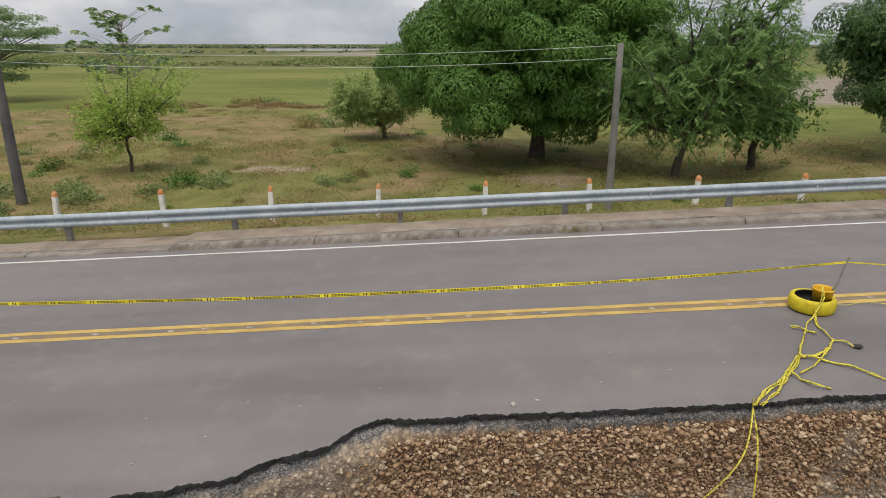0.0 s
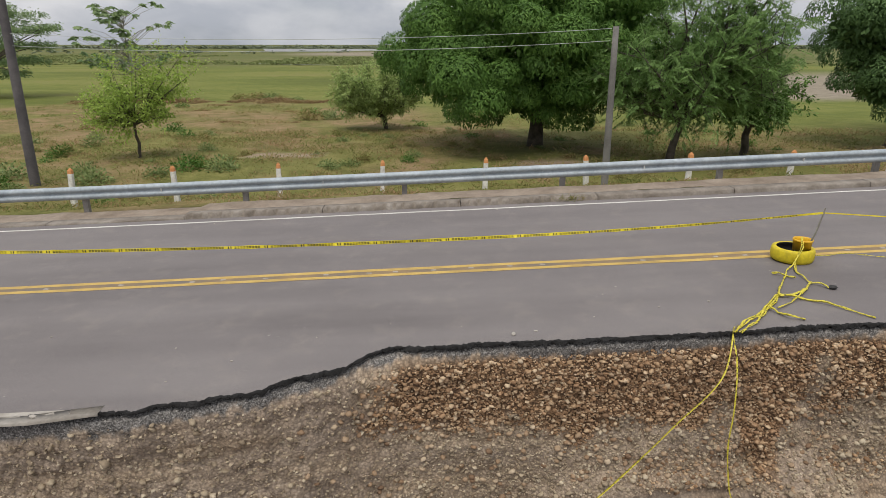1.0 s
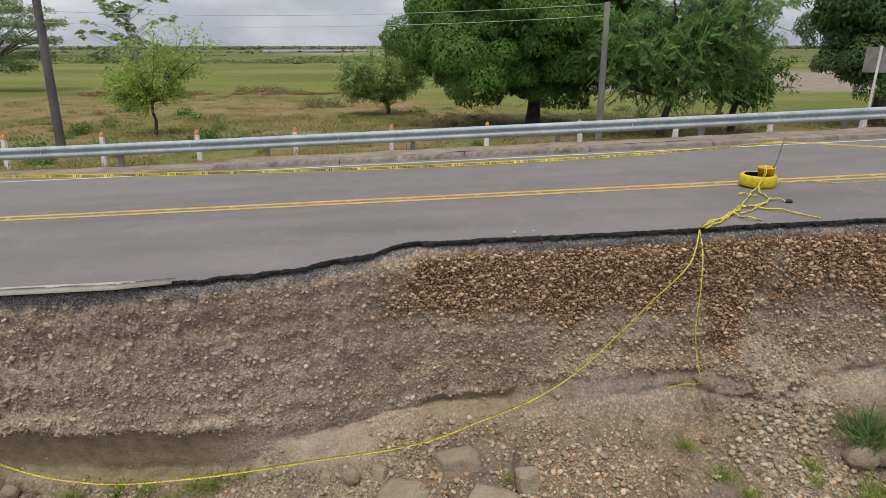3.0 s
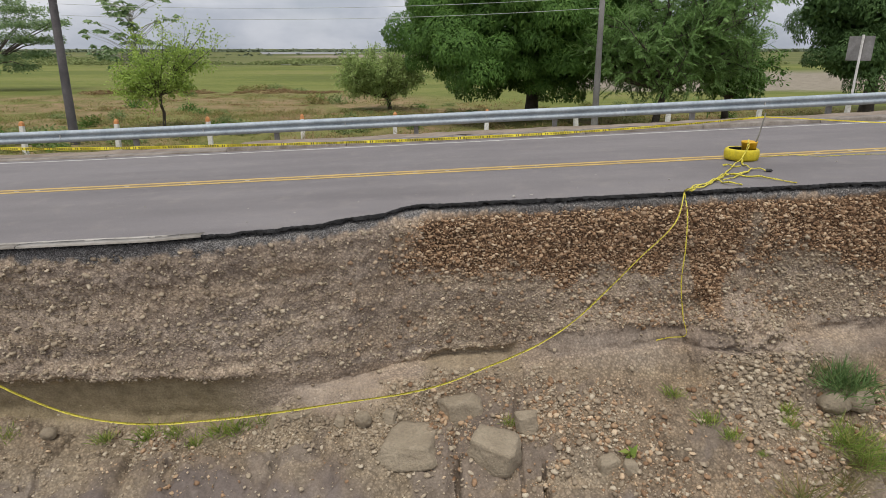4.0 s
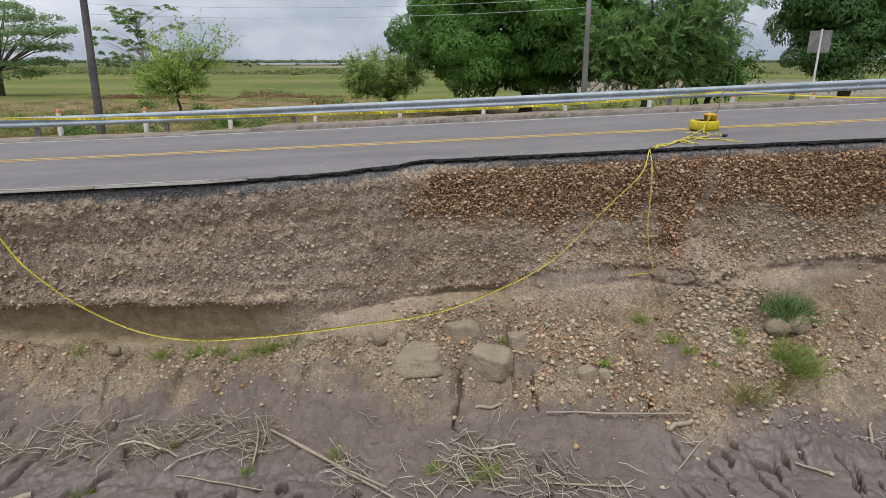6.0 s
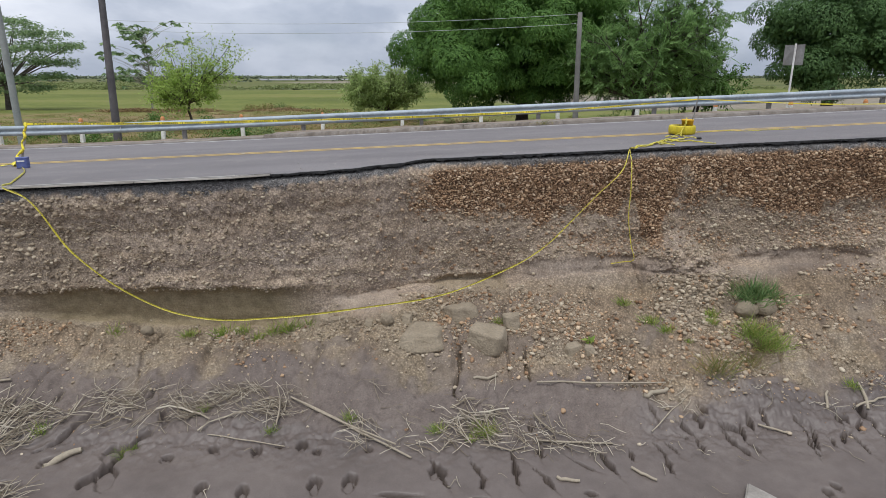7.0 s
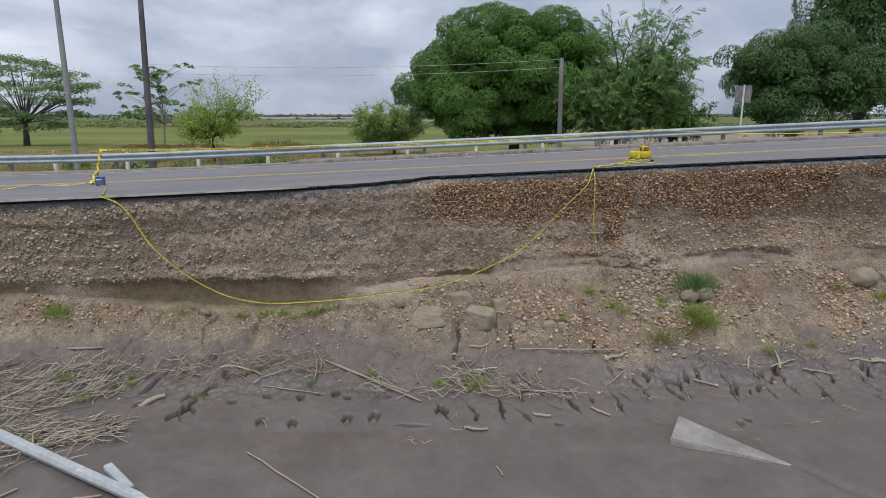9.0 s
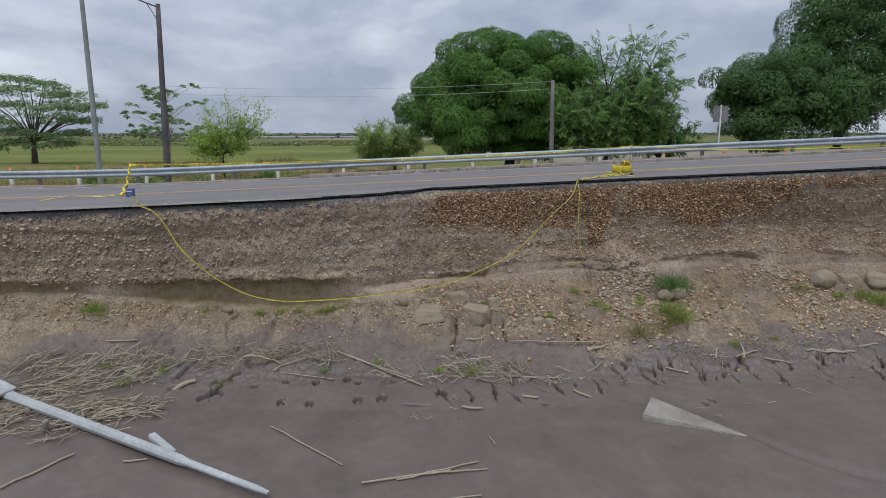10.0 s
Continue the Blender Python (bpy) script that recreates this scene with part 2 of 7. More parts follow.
M_STAIN = simple("worn_brown_paint", [(0.35, (0.155, 0.135, 0.115)), (0.5, (0.20, 0.150, 0.095)), (0.65, (0.27, 0.185, 0.095))], 1.6, 40.0, 0.8, 0.3, 0.003)
M_KERB = simple("weathered_concrete", [(0.3, (0.129, 0.107, 0.086)), (0.5, (0.215, 0.185, 0.155)), (0.7, (0.292, 0.262, 0.228))], 2.5, 26.0, 0.9, 0.6, 0.012)
M_PALE = simple("pale_concrete", [(0.3, (0.27, 0.245, 0.21)), (0.7, (0.43, 0.40, 0.36))], 2.0, 22.0, 0.9, 0.5, 0.01)
M_SHOULDER = simple("dusty_shoulder", [(0.3, (0.17, 0.13, 0.095)), (0.5, (0.25, 0.20, 0.155)), (0.7, (0.32, 0.265, 0.21))], 1.6, 18.0, 0.95, 0.6, 0.012)
M_STEEL = simple("galvanised_steel", [(0.3, (0.276, 0.324, 0.359)), (0.7, (0.414, 0.461, 0.495))], 2.0, 14.0, 0.6, 0.12, 0.003, metal=0.2)
M_POST_STEEL = simple("dull_steel", [(0.3, (0.18, 0.17, 0.16)), (0.7, (0.32, 0.31, 0.30))], 4.0, 25.0, 0.7, 0.2, 0.003, metal=0.4)
M_WHITEPAINT = simple("chalky_white_paint", [(0.3, (0.55, 0.53, 0.49)), (0.7, (0.82, 0.81, 0.78))], 6.0, 30.0, 0.85, 0.3, 0.004)
M_ORANGE = simple("orange_paint", [(0.3, (0.52, 0.20, 0.07)), (0.7, (0.66, 0.32, 0.13))], 9.0, 30.0, 0.8, 0.2, 0.003)
M_TAPE = simple("yellow_barrier_tape", [(0.3, (0.690, 0.565, 0.031)), (0.7, (0.930, 0.777, 0.048))], 5.0, 30.0, 0.5, 0.1, 0.002)
M_INK = simple("black_print", [(0.3, (0.015, 0.015, 0.012)), (0.7, (0.04, 0.04, 0.03))], 8.0, 30.0, 0.5, 0.1, 0.002)
M_TYREPAINT = simple("yellow_painted_rubber", [(0.3, (0.46, 0.36, 0.01)), (0.7, (0.68, 0.55, 0.02))], 5.0, 24.0, 0.65, 0.4, 0.008)
M_RUBBER = simple("black_rubber", [(0.3, (0.012, 0.012, 0.012)), (0.7, (0.035, 0.034, 0.033))], 5.0, 24.0, 0.75, 0.4, 0.006)
M_BUCKET = simple("faded_yellow_plastic", [(0.3, (0.66, 0.36, 0.015)), (0.7, (0.80, 0.49, 0.03))], 5.0, 18.0, 0.5, 0.15, 0.003)
M_WOOD = simple("grey_weathered_wood", [(0.3, (0.180, 0.158, 0.135)), (0.7, (0.405, 0.360, 0.315))], 7.0, 40.0, 0.85, 0.5, 0.006)
M_NEARKERB = simple("dusty_kerb", [(0.3, (0.19, 0.17, 0.145)), (0.7, (0.33, 0.305, 0.27))], 2.0, 22.0, 0.9, 0.5, 0.01)
M_BEAM = simple("bleached_concrete", [(0.3, (0.330, 0.345, 0.345)), (0.7, (0.470, 0.485, 0.480))], 1.3, 14.0, 0.85, 0.25, 0.006)
M_POLE = simple("pole_concrete", [(0.3, (0.13, 0.125, 0.115)), (0.7, (0.24, 0.23, 0.215))], 1.4, 30.0, 0.9, 0.4, 0.006)
M_DARKPOLE = simple("tarred_pole", [(0.3, (0.065, 0.060, 0.065)), (0.7, (0.145, 0.133, 0.135))], 1.8, 25.0, 0.85, 0.4, 0.006)
M_BARK = simple("tree_bark", [(0.3, (0.045, 0.036, 0.028)), (0.7, (0.12, 0.10, 0.08))], 4.0, 25.0, 0.95, 0.9, 0.02)
M_PALEBARK = simple("pale_bark", [(0.3, (0.22, 0.21, 0.18)), (0.7, (0.38, 0.36, 0.32))], 3.0, 25.0, 0.9, 0.4, 0.01)
M_COBBLE_WARM = simple("brown_river_cobble", [(0.10, (0.205, 0.118, 0.062)), (0.4, (0.345, 0.213, 0.120)), (0.7, (0.485, 0.335, 0.203)), (0.94, (0.640, 0.500, 0.345))], 3.0, 30.0, 0.8, 0.35, 0.006, island=0.85)
M_COBBLE_GREY = simple("dusty_river_cobble", [(0.10, (0.235, 0.182, 0.124)), (0.4, (0.335, 0.268, 0.188)), (0.75, (0.440, 0.362, 0.260)), (0.95, (0.590, 0.510, 0.385))], 3.0, 30.0, 0.88, 0.35, 0.006, island=0.8)
M_STONE = simple("loose_cobble", [(0.12, (0.190, 0.115, 0.068)), (0.4, (0.300, 0.200, 0.122)), (0.7, (0.405, 0.295, 0.195)), (0.94, (0.530, 0.430, 0.315))], 3.0, 30.0, 0.8, 0.35, 0.006, own=0.85)
M_BOULDER = simple("clay_boulder", [(0.3, (0.250, 0.202, 0.140)), (0.7, (0.360, 0.300, 0.215))], 3.0, 26.0, 0.95, 0.9, 0.03)
M_REED = simple("dead_reed", [(0.15, (0.165, 0.130, 0.090)), (0.5, (0.295, 0.247, 0.180)), (0.85, (0.470, 0.415, 0.320))], 3.0, 20.0, 0.9, 0.3, 0.004, island=0.85)
M_MANGO = leaf_material("mango_leaf", [(0.2, (0.048, 0.107, 0.021)), (0.5, (0.086, 0.180, 0.035)), (0.8, (0.160, 0.286, 0.062))], 0.5, 0.22, 0.40, 0.9)
# deeper green for the right-hand trees, with their shaded facing put into the colour
M_MANGO_DARK = leaf_material("dark_mango_leaf", [(0.2, (0.044, 0.088, 0.028)), (0.5, (0.078, 0.146, 0.046)), (0.85, (0.135, 0.232, 0.075))], 0.5, 0.2, 0.45, 0.5)
M_FEATHER = leaf_material("feathery_leaf", [(0.2, (0.128, 0.230, 0.072)), (0.5, (0.200, 0.328, 0.108)), (0.8, (0.300, 0.448, 0.168))], 0.55, 0.5, 0.35)
M_LIGHTLEAF = leaf_material("light_green_leaf", [(0.15, (0.220, 0.325, 0.064)), (0.5, (0.340, 0.465, 0.100)), (0.85, (0.450, 0.560, 0.155))], 0.55, 0.45)
M_OLIVE = leaf_material("olive_leaf", [(0.15, (0.114, 0.165, 0.058)), (0.5, (0.193, 0.254, 0.093)), (0.85, (0.286, 0.339, 0.134))], 0.55, 0.3)
M_BUSHLEAF = leaf_material("bushy_leaf", [(0.15, (0.205, 0.290, 0.090)), (0.5, (0.325, 0.425, 0.145)), (0.85, (0.440, 0.525, 0.205))], 0.55, 0.4)
M_RAIN = leaf_material("rain_tree_leaf", [(0.15, (0.130, 0.200, 0.095)), (0.5, (0.205, 0.295, 0.135)), (0.85, (0.300, 0.395, 0.185))], 0.55, 0.4)
M_GRASS = leaf_material("grass_blade", [(0.28, (0.125, 0.165, 0.045)), (0.42, (0.215, 0.230, 0.075)), (0.52, (0.310, 0.255, 0.115)), (0.62, (0.390, 0.265, 0.150)), (0.8, (0.46, 0.35, 0.21))], 0.7, 0.45, 0.25, 0.26)
M_TUFT = leaf_material("fresh_tuft", [(0.15, (0.140, 0.225, 0.045)), (0.5, (0.260, 0.360, 0.075)), (0.85, (0.470, 0.455, 0.150))], 0.6, 0.4)
M_BLUEGRASS = leaf_material("blue_green_grass", [(0.15, (0.100, 0.175, 0.062)), (0.5, (0.175, 0.280, 0.102)), (0.85, (0.260, 0.310, 0.125))], 0.6, 0.3)
# paler and greyer than near leaves: distance haze put into the colour
M_FARTREE = simple("far_woods", [(0.3, (0.130, 0.165, 0.105)), (0.7, (0.225, 0.260, 0.165))], 0.05, 0.4, 0.95, 0.5, 0.3)
M_SCRUB = leaf_material("far_scrub", [(0.25, (0.150, 0.190, 0.075)), (0.5, (0.215, 0.255, 0.100)), (0.8, (0.290, 0.300, 0.130))], 0.9, 0.3, 0.3, 0.03)
M_WEED = leaf_material("mixed_weed", [(0.28, (0.130, 0.165, 0.045)), (0.44, (0.215, 0.235, 0.072)), (0.55, (0.290, 0.240, 0.100)), (0.66, (0.340, 0.225, 0.120)), (0.8, (0.40, 0.31, 0.17))], 0.7, 0.35, 0.25, 0.22)
M_REDWEED = leaf_material("reddish_weed", [(0.25, (0.180, 0.115, 0.062)), (0.5, (0.285, 0.190, 0.100)), (0.8, (0.35, 0.29, 0.13))], 0.7, 0.35, 0.5, 0.4)
M_WATER = simple("pale_river", [(0.3, (0.165, 0.165, 0.160)), (0.7, (0.215, 0.212, 0.205))], 0.02, 0.2, 0.45, 0.1, 0.02)
M_BLUE = simple("blue_printed_card", [(0.3, (0.05, 0.07, 0.22)), (0.7, (0.12, 0.15, 0.34))], 8.0, 30.0, 0.6, 0.1, 0.002)
M_PALEPOLE = simple("pale_pole_concrete", [(0.3, (0.20, 0.215, 0.20)), (0.7, (0.32, 0.335, 0.31))], 1.4, 30.0, 0.9, 0.4, 0.006)
M_WIRE = simple("cable", [(0.3, (0.40, 0.43, 0.40)), (0.7, (0.52, 0.55, 0.52))], 4.0, 30.0, 0.6, 0.1, 0.002)


def printed_tape():
    """Crumpled tape with its broken-up black print."""
    m, t, b = shader("crumpled_printed_tape")
    co = place(t)
    c = ramp(t, [(0.3, (0.52, 0.44, 0.035)), (0.7, (0.70, 0.61, 0.07))], noise_tex(t, co, 7.0))
    c = mix(t, ramp(t, [(0.56, (0, 0, 0)), (0.62, (0.75, 0.75, 0.75))], noise_tex(t, co, 45.0, 2.0)), c, (0.05, 0.045, 0.02))
    t.links.new(c, b.inputs["Base Color"])
    b.inputs["Roughness"].default_value = 0.5
    relief(t, b, noise_tex(t, co, 60.0), 0.3, 0.004)
    return m


M_TAPE_PRINTED = printed_tape()


# ---- geometry helpers ----
def lattice(ix, iy, iz):
    h = (ix.astype(np.int64) * 374761393 + iy.astype(np.int64) * 668265263 + iz.astype(np.int64) * 2147483647) & 0xFFFFFFFF
    h = ((h ^ (h >> 13)) * 1274126177) & 0xFFFFFFFF
    return ((h ^ (h >> 16)) & 0xFFFF) / 65535.0


def vnoise(x, y, z=0.0):
    """Smooth noise, -1 to 1."""
    x, y, z = np.broadcast_arrays(np.asarray(x, float), np.asarray(y, float), np.asarray(z, float))
    fx, fy, fz = np.floor(x), np.floor(y), np.floor(z)
    u, v, w = [(d * d * (3 - 2 * d)) for d in (x - fx, y - fy, z - fz)]
    out = 0
    for a in (0, 1):
        for b in (0, 1):
            for c in (0, 1):
                out = out + lattice(fx + a, fy + b, fz + c) * (u if a else 1 - u) * (v if b else 1 - v) * (w if c else 1 - w)
    return out * 2 - 1


def fbm(x, y, z=0.0, octaves=4, gain=0.5):
    total, amp = 0, 1.0
    for k in range(octaves):
        total = total + amp * vnoise(x * 2.03**k + 17 * k, y * 2.03**k - 9 * k, np.asarray(z) * 2.03**k + 5 * k)
        amp *= gain
    return total


def np_mesh(name, verts, faces, material, smooth=False):
    """A mesh from arrays; all faces have the same number of corners."""
    me = bpy.data.meshes.new(name)
    v, f = np.asarray(verts, np.float32), np.asarray(faces, np.int32)
    me.vertices.add(len(v)), me.loops.add(f.size), me.polygons.add(len(f))
    me.vertices.foreach_set("co", v.ravel())
    me.loops.foreach_set("vertex_index", f.ravel())
    me.polygons.foreach_set("loop_start", np.arange(0, f.size, f.shape[1], dtype=np.int32))
    if smooth is not False:
        me.polygons.foreach_set("use_smooth", np.ones(len(f), bool) if smooth is True else smooth)
    for one in (material if isinstance(material, (list, tuple)) else [material]):
        me.materials.append(one)
    me.update(calc_edges=True)
    return me


def grid_faces(rows, cols):
    a = (np.arange(rows - 1)[:, None] * cols + np.arange(cols - 1)[None]).ravel()
    return np.stack([a, a + 1, a + cols + 1, a + cols], 1)


def store(me, name, values):
    me.attributes.new(name, "FLOAT", "POINT").data.foreach_set("value", np.asarray(values, np.float32).ravel())


def bm_mesh(name, bm, material, smooth=False):
    me = bpy.data.meshes.new(name)
    bm.normal_update()
    bm.to_mesh(me)
    bm.free()
    me.materials.append(material)
    if smooth:
        me.shade_smooth()
    return me


def part(name, data, parent, label=""):
    ob = new(name, data)
    ob.parent = parent
    return tagged(ob, label)


def thing(name, label, category, at=(0, 0, 0), group="", turn=0.0):
    ob = new(name)
    ob.empty_display_size = 0.2
    ob.matrix_basis = pose(*at, 0, 0, turn)
    return tagged(ob, label, category, group)


def box_bm(sx, sy, sz, bevel=0.0, m=None, bm=None, segments=1):
    bm = bm or bmesh.new()
    made = bmesh.ops.create_cube(bm, size=1.0, matrix=(m or Matrix()) @ Matrix.Diagonal((sx, sy, sz, 1)))
    if bevel:
        edges = list({e for v in made["verts"] for e in v.link_edges})
        bmesh.ops.bevel(bm, geom=edges, offset=bevel, segments=segments, affect="EDGES")
    return bm


def tubes(paths, sides=6):
    """Verts and faces of tapered tubes; paths: lists of (point, radius)."""
    verts, faces, base = [], [], 0
    ring = np.linspace(0, 2 * np.pi, sides, endpoint=False)
    for path in paths:
        pts = np.array([p for p, _ in path], float)
        rad = np.array([r for _, r in path], float)
        way = np.gradient(pts, axis=0)
        way /= np.linalg.norm(way, axis=1)[:, None] + 1e-9
        ref = np.where(np.abs(way[:, 2:3]) > 0.9, [[1.0, 0, 0]], [[0, 0, 1.0]])
        u = np.cross(way, ref)
        u /= np.linalg.norm(u, axis=1)[:, None] + 1e-9
        w = np.cross(way, u)
        v = pts[:, None] + rad[:, None, None] * (np.cos(ring)[None, :, None] * u[:, None] + np.sin(ring)[None, :, None] * w[:, None])
        verts.append(v.reshape(-1, 3))
        n = len(pts)
        for i in range(n - 1):
            for k in range(sides):
                a, b = base + i * sides + k, base + i * sides + (k + 1) % sides
                faces.append((a, b, b + sides, a + sides))
        base += n * sides
    return np.concatenate(verts), np.array(faces)


def tube_mesh(name, paths, material, sides=6):
    v, f = tubes(paths, sides)
    return np_mesh(name, v, f, material, True)


def leaf_quads(at, way, side, length, width, fold=0.25):
    """Rhombic folded leaves: arrays of base points, directions and side vectors."""
    n = len(at)
    length, width = np.broadcast_to(length, n)[:, None], np.broadcast_to(width, n)[:, None]
    up = np.cross(side, way)
    v = np.stack([at, at + way * length * 0.45 + side * width * 0.5 + up * width * fold, at + way * length - np.array([0, 0, 0.12]) * length, at + way * length * 0.45 - side * width * 0.5 + up * width * fold], 1)
    f = np.arange(4 * n).reshape(n, 4)
    return v.reshape(-1, 3), f


def unit(a):
    return a / (np.linalg.norm(a, axis=-1, keepdims=True) + 1e-9)


def joined(pieces):
    verts, faces, base = [], [], 0
    for v, f in pieces:
        verts.append(v), faces.append(f + base)
        base += len(v)
    return np.concatenate(verts), np.concatenate(faces)


# ---- the lie of the land ----
def road_z(x):
    x = np.asarray(x, float)
    return 0.03 + 0.0225 * x + 0.082 * (np.log(np.cosh((x + 13) / 4)) - 2.5584)


EDGE = np.array([(-90, 4.62), (-3.72, 4.62), (-3.35, 4.66), (-3.09, 4.63), (-2.89, 4.75), (-2.5, 4.74), (-2.41, 4.83), (-2.02, 4.87), (-1.85, 4.95), (-1.68, 5.11), (-1.3, 5.23), (-1.03, 5.32), (-0.91, 5.47), (-0.7, 5.69), (-0.49, 5.76), (-0.2, 5.71), (0.46, 5.74), (1.2, 5.72), (3.4, 5.72), (5.0, 5.76), (7.0, 5.74), (9.5, 5.62), (14, 5.66), (90, 5.66)])


def edge_y(x):
    """The broken edge of the asphalt."""
    x = np.asarray(x, float)
    rough = 0.026 * fbm(x * 2.2, 3.3, 0, 4) + 0.012 * vnoise(x * 13.3, 1.0) + 0.012 * vnoise(x * 29, 4.0) + 0.010 * vnoise(x * 61, 8.0)
    return np.interp(x, EDGE[:, 0], EDGE[:, 1]) + rough * np.clip((x + 3.7) * 3, 0, 1)


def field_z(x, y):
    x, y = np.asarray(x, float), np.asarray(y, float)
    flat = -1.1 - 1.7 * np.clip((y - 23) / 60, 0, 1)
    foot = np.interp(y, [13.4, 14.1, 15.8, 18.2], [0, 0.08, 0.55, 1.0])
    s = foot * foot * (3 - 2 * foot)
    z = (road_z(np.clip(x, -40, 40)) - 0.10) * (1 - s) + flat * s
    rough = 0.10 * fbm(x * 0.35, y * 0.35, 0, 3) + 0.03 * fbm(x * 1.7, y * 1.7, 0, 2)
    return z + rough * np.clip((y - 13.6) / 2, 0, 1) * np.clip((600 - y) / 500, 0, 1)


def spaced(stops):
    """Joined stretches (start, end, step)."""
    return np.unique(np.concatenate([np.arange(a, b, s) for a, b, s in stops] + [[stops[-1][1]]]).round(4))


# ---- riverbank and mud ----
xs = spaced([(-2500, -400, 700), (-400, -60, 60), (-60, -20, 3), (-20, -12, 0.12), (-12, -8, 0.05), (-8, -6, 0.024), (-6, 10.5, 0.0185), (10.5, 17, 0.07), (17, 24, 0.25), (24, 60, 3), (60, 400, 60), (400, 2500, 700)])
rz, ye = road_z(np.clip(xs, -60, 60)), edge_y(xs)
yf = np.interp(xs, [-60, -9, -6.5, -4.5, -3.3, -2.6, -1.6, -0.7, -0.3, 0.35, 2.0, 5.5, 7.1, 9.8, 60], [4.66, 4.66, 4.74, 4.65, 4.70, 4.82, 5.06, 5.52, 5.65, 5.74, 5.76, 5.80, 5.90, 5.95, 5.95])
left = np.clip((-1.0 - xs) / 2.2, 0, 1)
right = np.clip((xs - 2.0) / 2.0, 0, 1)
zn = -2.18 - 0.42 * left + 0.12 * right + 0.06 * vnoise(xs * 0.8, 4.0)
def smooth_step(a, b, x):
    t = np.clip((x - a) / (b - a), 0, 1)
    return t * t * (3 - 2 * t)


hollow = smooth_step(-9.2, -7.5, xs) * smooth_step(-2.4, -3.9, xs)
side_hollow = smooth_step(-9.2, -10.4, xs)
notch = smooth_step(-0.62, -0.35, xs) * smooth_step(1.12, 1.0, xs)
recess = 0.14 + 0.86 * hollow + 0.50 * side_hollow + 0.22 * notch
lip = np.interp(xs, [-60, -12, -9, -7.7, -5, -3.7, -2.9, -2.45, -0.6, 1.05], [-2.7, -2.7, -2.75, -2.98, -3.17, -3.17, -3.05, -2.66, -2.60, -2.62]) + 0.03 * vnoise(xs * 2.1, 8.0)
roof = np.interp(xs, [-60, -8, -3, -2.2, -0.5, 1.05], [-2.30, -2.30, -2.30, -2.34, -2.42, -2.40]) + 0.045 * vnoise(xs * 1.4, 6.0) + 0.025 * vnoise(xs * 4.1, 2.0) + 0.012 * vnoise(xs * 11, 2.0)
cut = np.clip((1.45 - xs + 0.1 * vnoise(xs * 6, 3.0)) / 0.5, 0, 1)
groove = cut * np.clip(hollow + 0.75 * side_hollow + 0.55 * notch, 0, 1)
mound = 0.55 * np.exp(-(((xs - 9.2) / 1.2) ** 4)) + 0.3 * np.exp(-(((xs - 2.3) / 0.8) ** 4))
one = np.ones_like(xs)
ledge = np.clip((xs - 1.0) / 0.6, 0, 1) * np.clip(0.75 + 0.6 * vnoise(xs * 1.4, 11.0), 0, 1)


def cut_row(y_cut, z_cut, y_plain, z_plain):
    return y_plain + (y_cut - y_plain) * cut, z_plain + (z_cut - z_plain) * cut


CTRL = [  # y, z, rows to the next
    (ye + 1.5, rz - 0.09, 3),
    (ye + 0.015, rz - 0.046, 8),
    (np.minimum(yf + 0.04, ye + 0.02) - 0.05, rz - 0.34, 22),
    (yf, -1.15 * one, 22),
    (*cut_row(yf + 0.02, roof + 0.16, yf - 0.05 - 0.18 * mound, zn + 0.30 + 0.30 * mound), 9),
    (*cut_row(yf + 0.01, roof, yf - 0.05 - 0.10 * ledge - 0.30 * mound, zn + 0.16 + 0.25 * mound), 10),
    (*cut_row(yf + 0.24 * recess, roof - 0.17 + 0.10 * notch, yf - 0.10 - 0.01 * ledge - 0.42 * mound, zn + 0.06 + 0.1 * mound), 12),
    (*cut_row(yf + 0.34 * recess, lip + 0.06, yf - 0.16 - 0.5 * mound, zn - 0.10 - 0.12 * ledge), 9),
    (*cut_row(np.minimum(yf + 0.20 * recess, 4.98 + 0.4 * notch), lip, yf - 0.27 - 0.45 * mound, zn - 0.22), 16),
    (4.55 + 0.10 * right, np.where(xs < 1.1, np.minimum(-2.99, lip - 0.06), -2.98), 16),
    (4.10 + 0.0 * xs, -3.12 - 0.13 * hollow, 30),
    (3.15 + 0.0 * xs, -3.66 + 0.05 * left, 40),
    (2.2 + 0.0 * xs, -4.06 + 0.04 * left, 76),
    (0.9 + 0.0 * xs, -4.28 + 0.12 * left * np.clip((-3 - xs) / 3, 0, 1), 34),
    (-3.5 + 0.0 * xs, -4.36 * one, 20),
    (-9.0 + 0.0 * xs, -4.40 * one, 18),
    (-16.0 + 0.0 * xs, -4.42 * one, 8),
    (-60.0 + 0.0 * xs, -4.45 * one, 8),
    (-2500.0 + 0.0 * xs, -4.45 * one, 1),
]
BANK_ROWS = sum(c[2] for c in CTRL[:12])
by, bz, kind = [], [], []
for i, ((y0, z0, n), (y1, z1, _)) in enumerate(zip(CTRL[:-1], CTRL[1:])):
    for k in range(n):
        f = k / n
        g = f if i != len(CTRL) - 2 else f**3
        by.append(y0 + (y1 - y0) * g), bz.append(z0 + (z1 - z0) * g), kind.append(np.full(len(xs), i + f))
by.append(CTRL[-1][0]), bz.append(CTRL[-1][1]), kind.append(np.full(len(xs), 18.0))
by, bz, kind = np.array(by), np.array(bz), np.array(kind)
for _ in range(2):  # soften the corners of the section
    by[3:-9], bz[3:-9] = (by[2:-10] + by[4:-8] + 2 * by[3:-9]) / 4, (bz[2:-10] + bz[4:-8] + 2 * bz[3:-9]) / 4
bx = np.broadcast_to(xs, by.shape).copy()
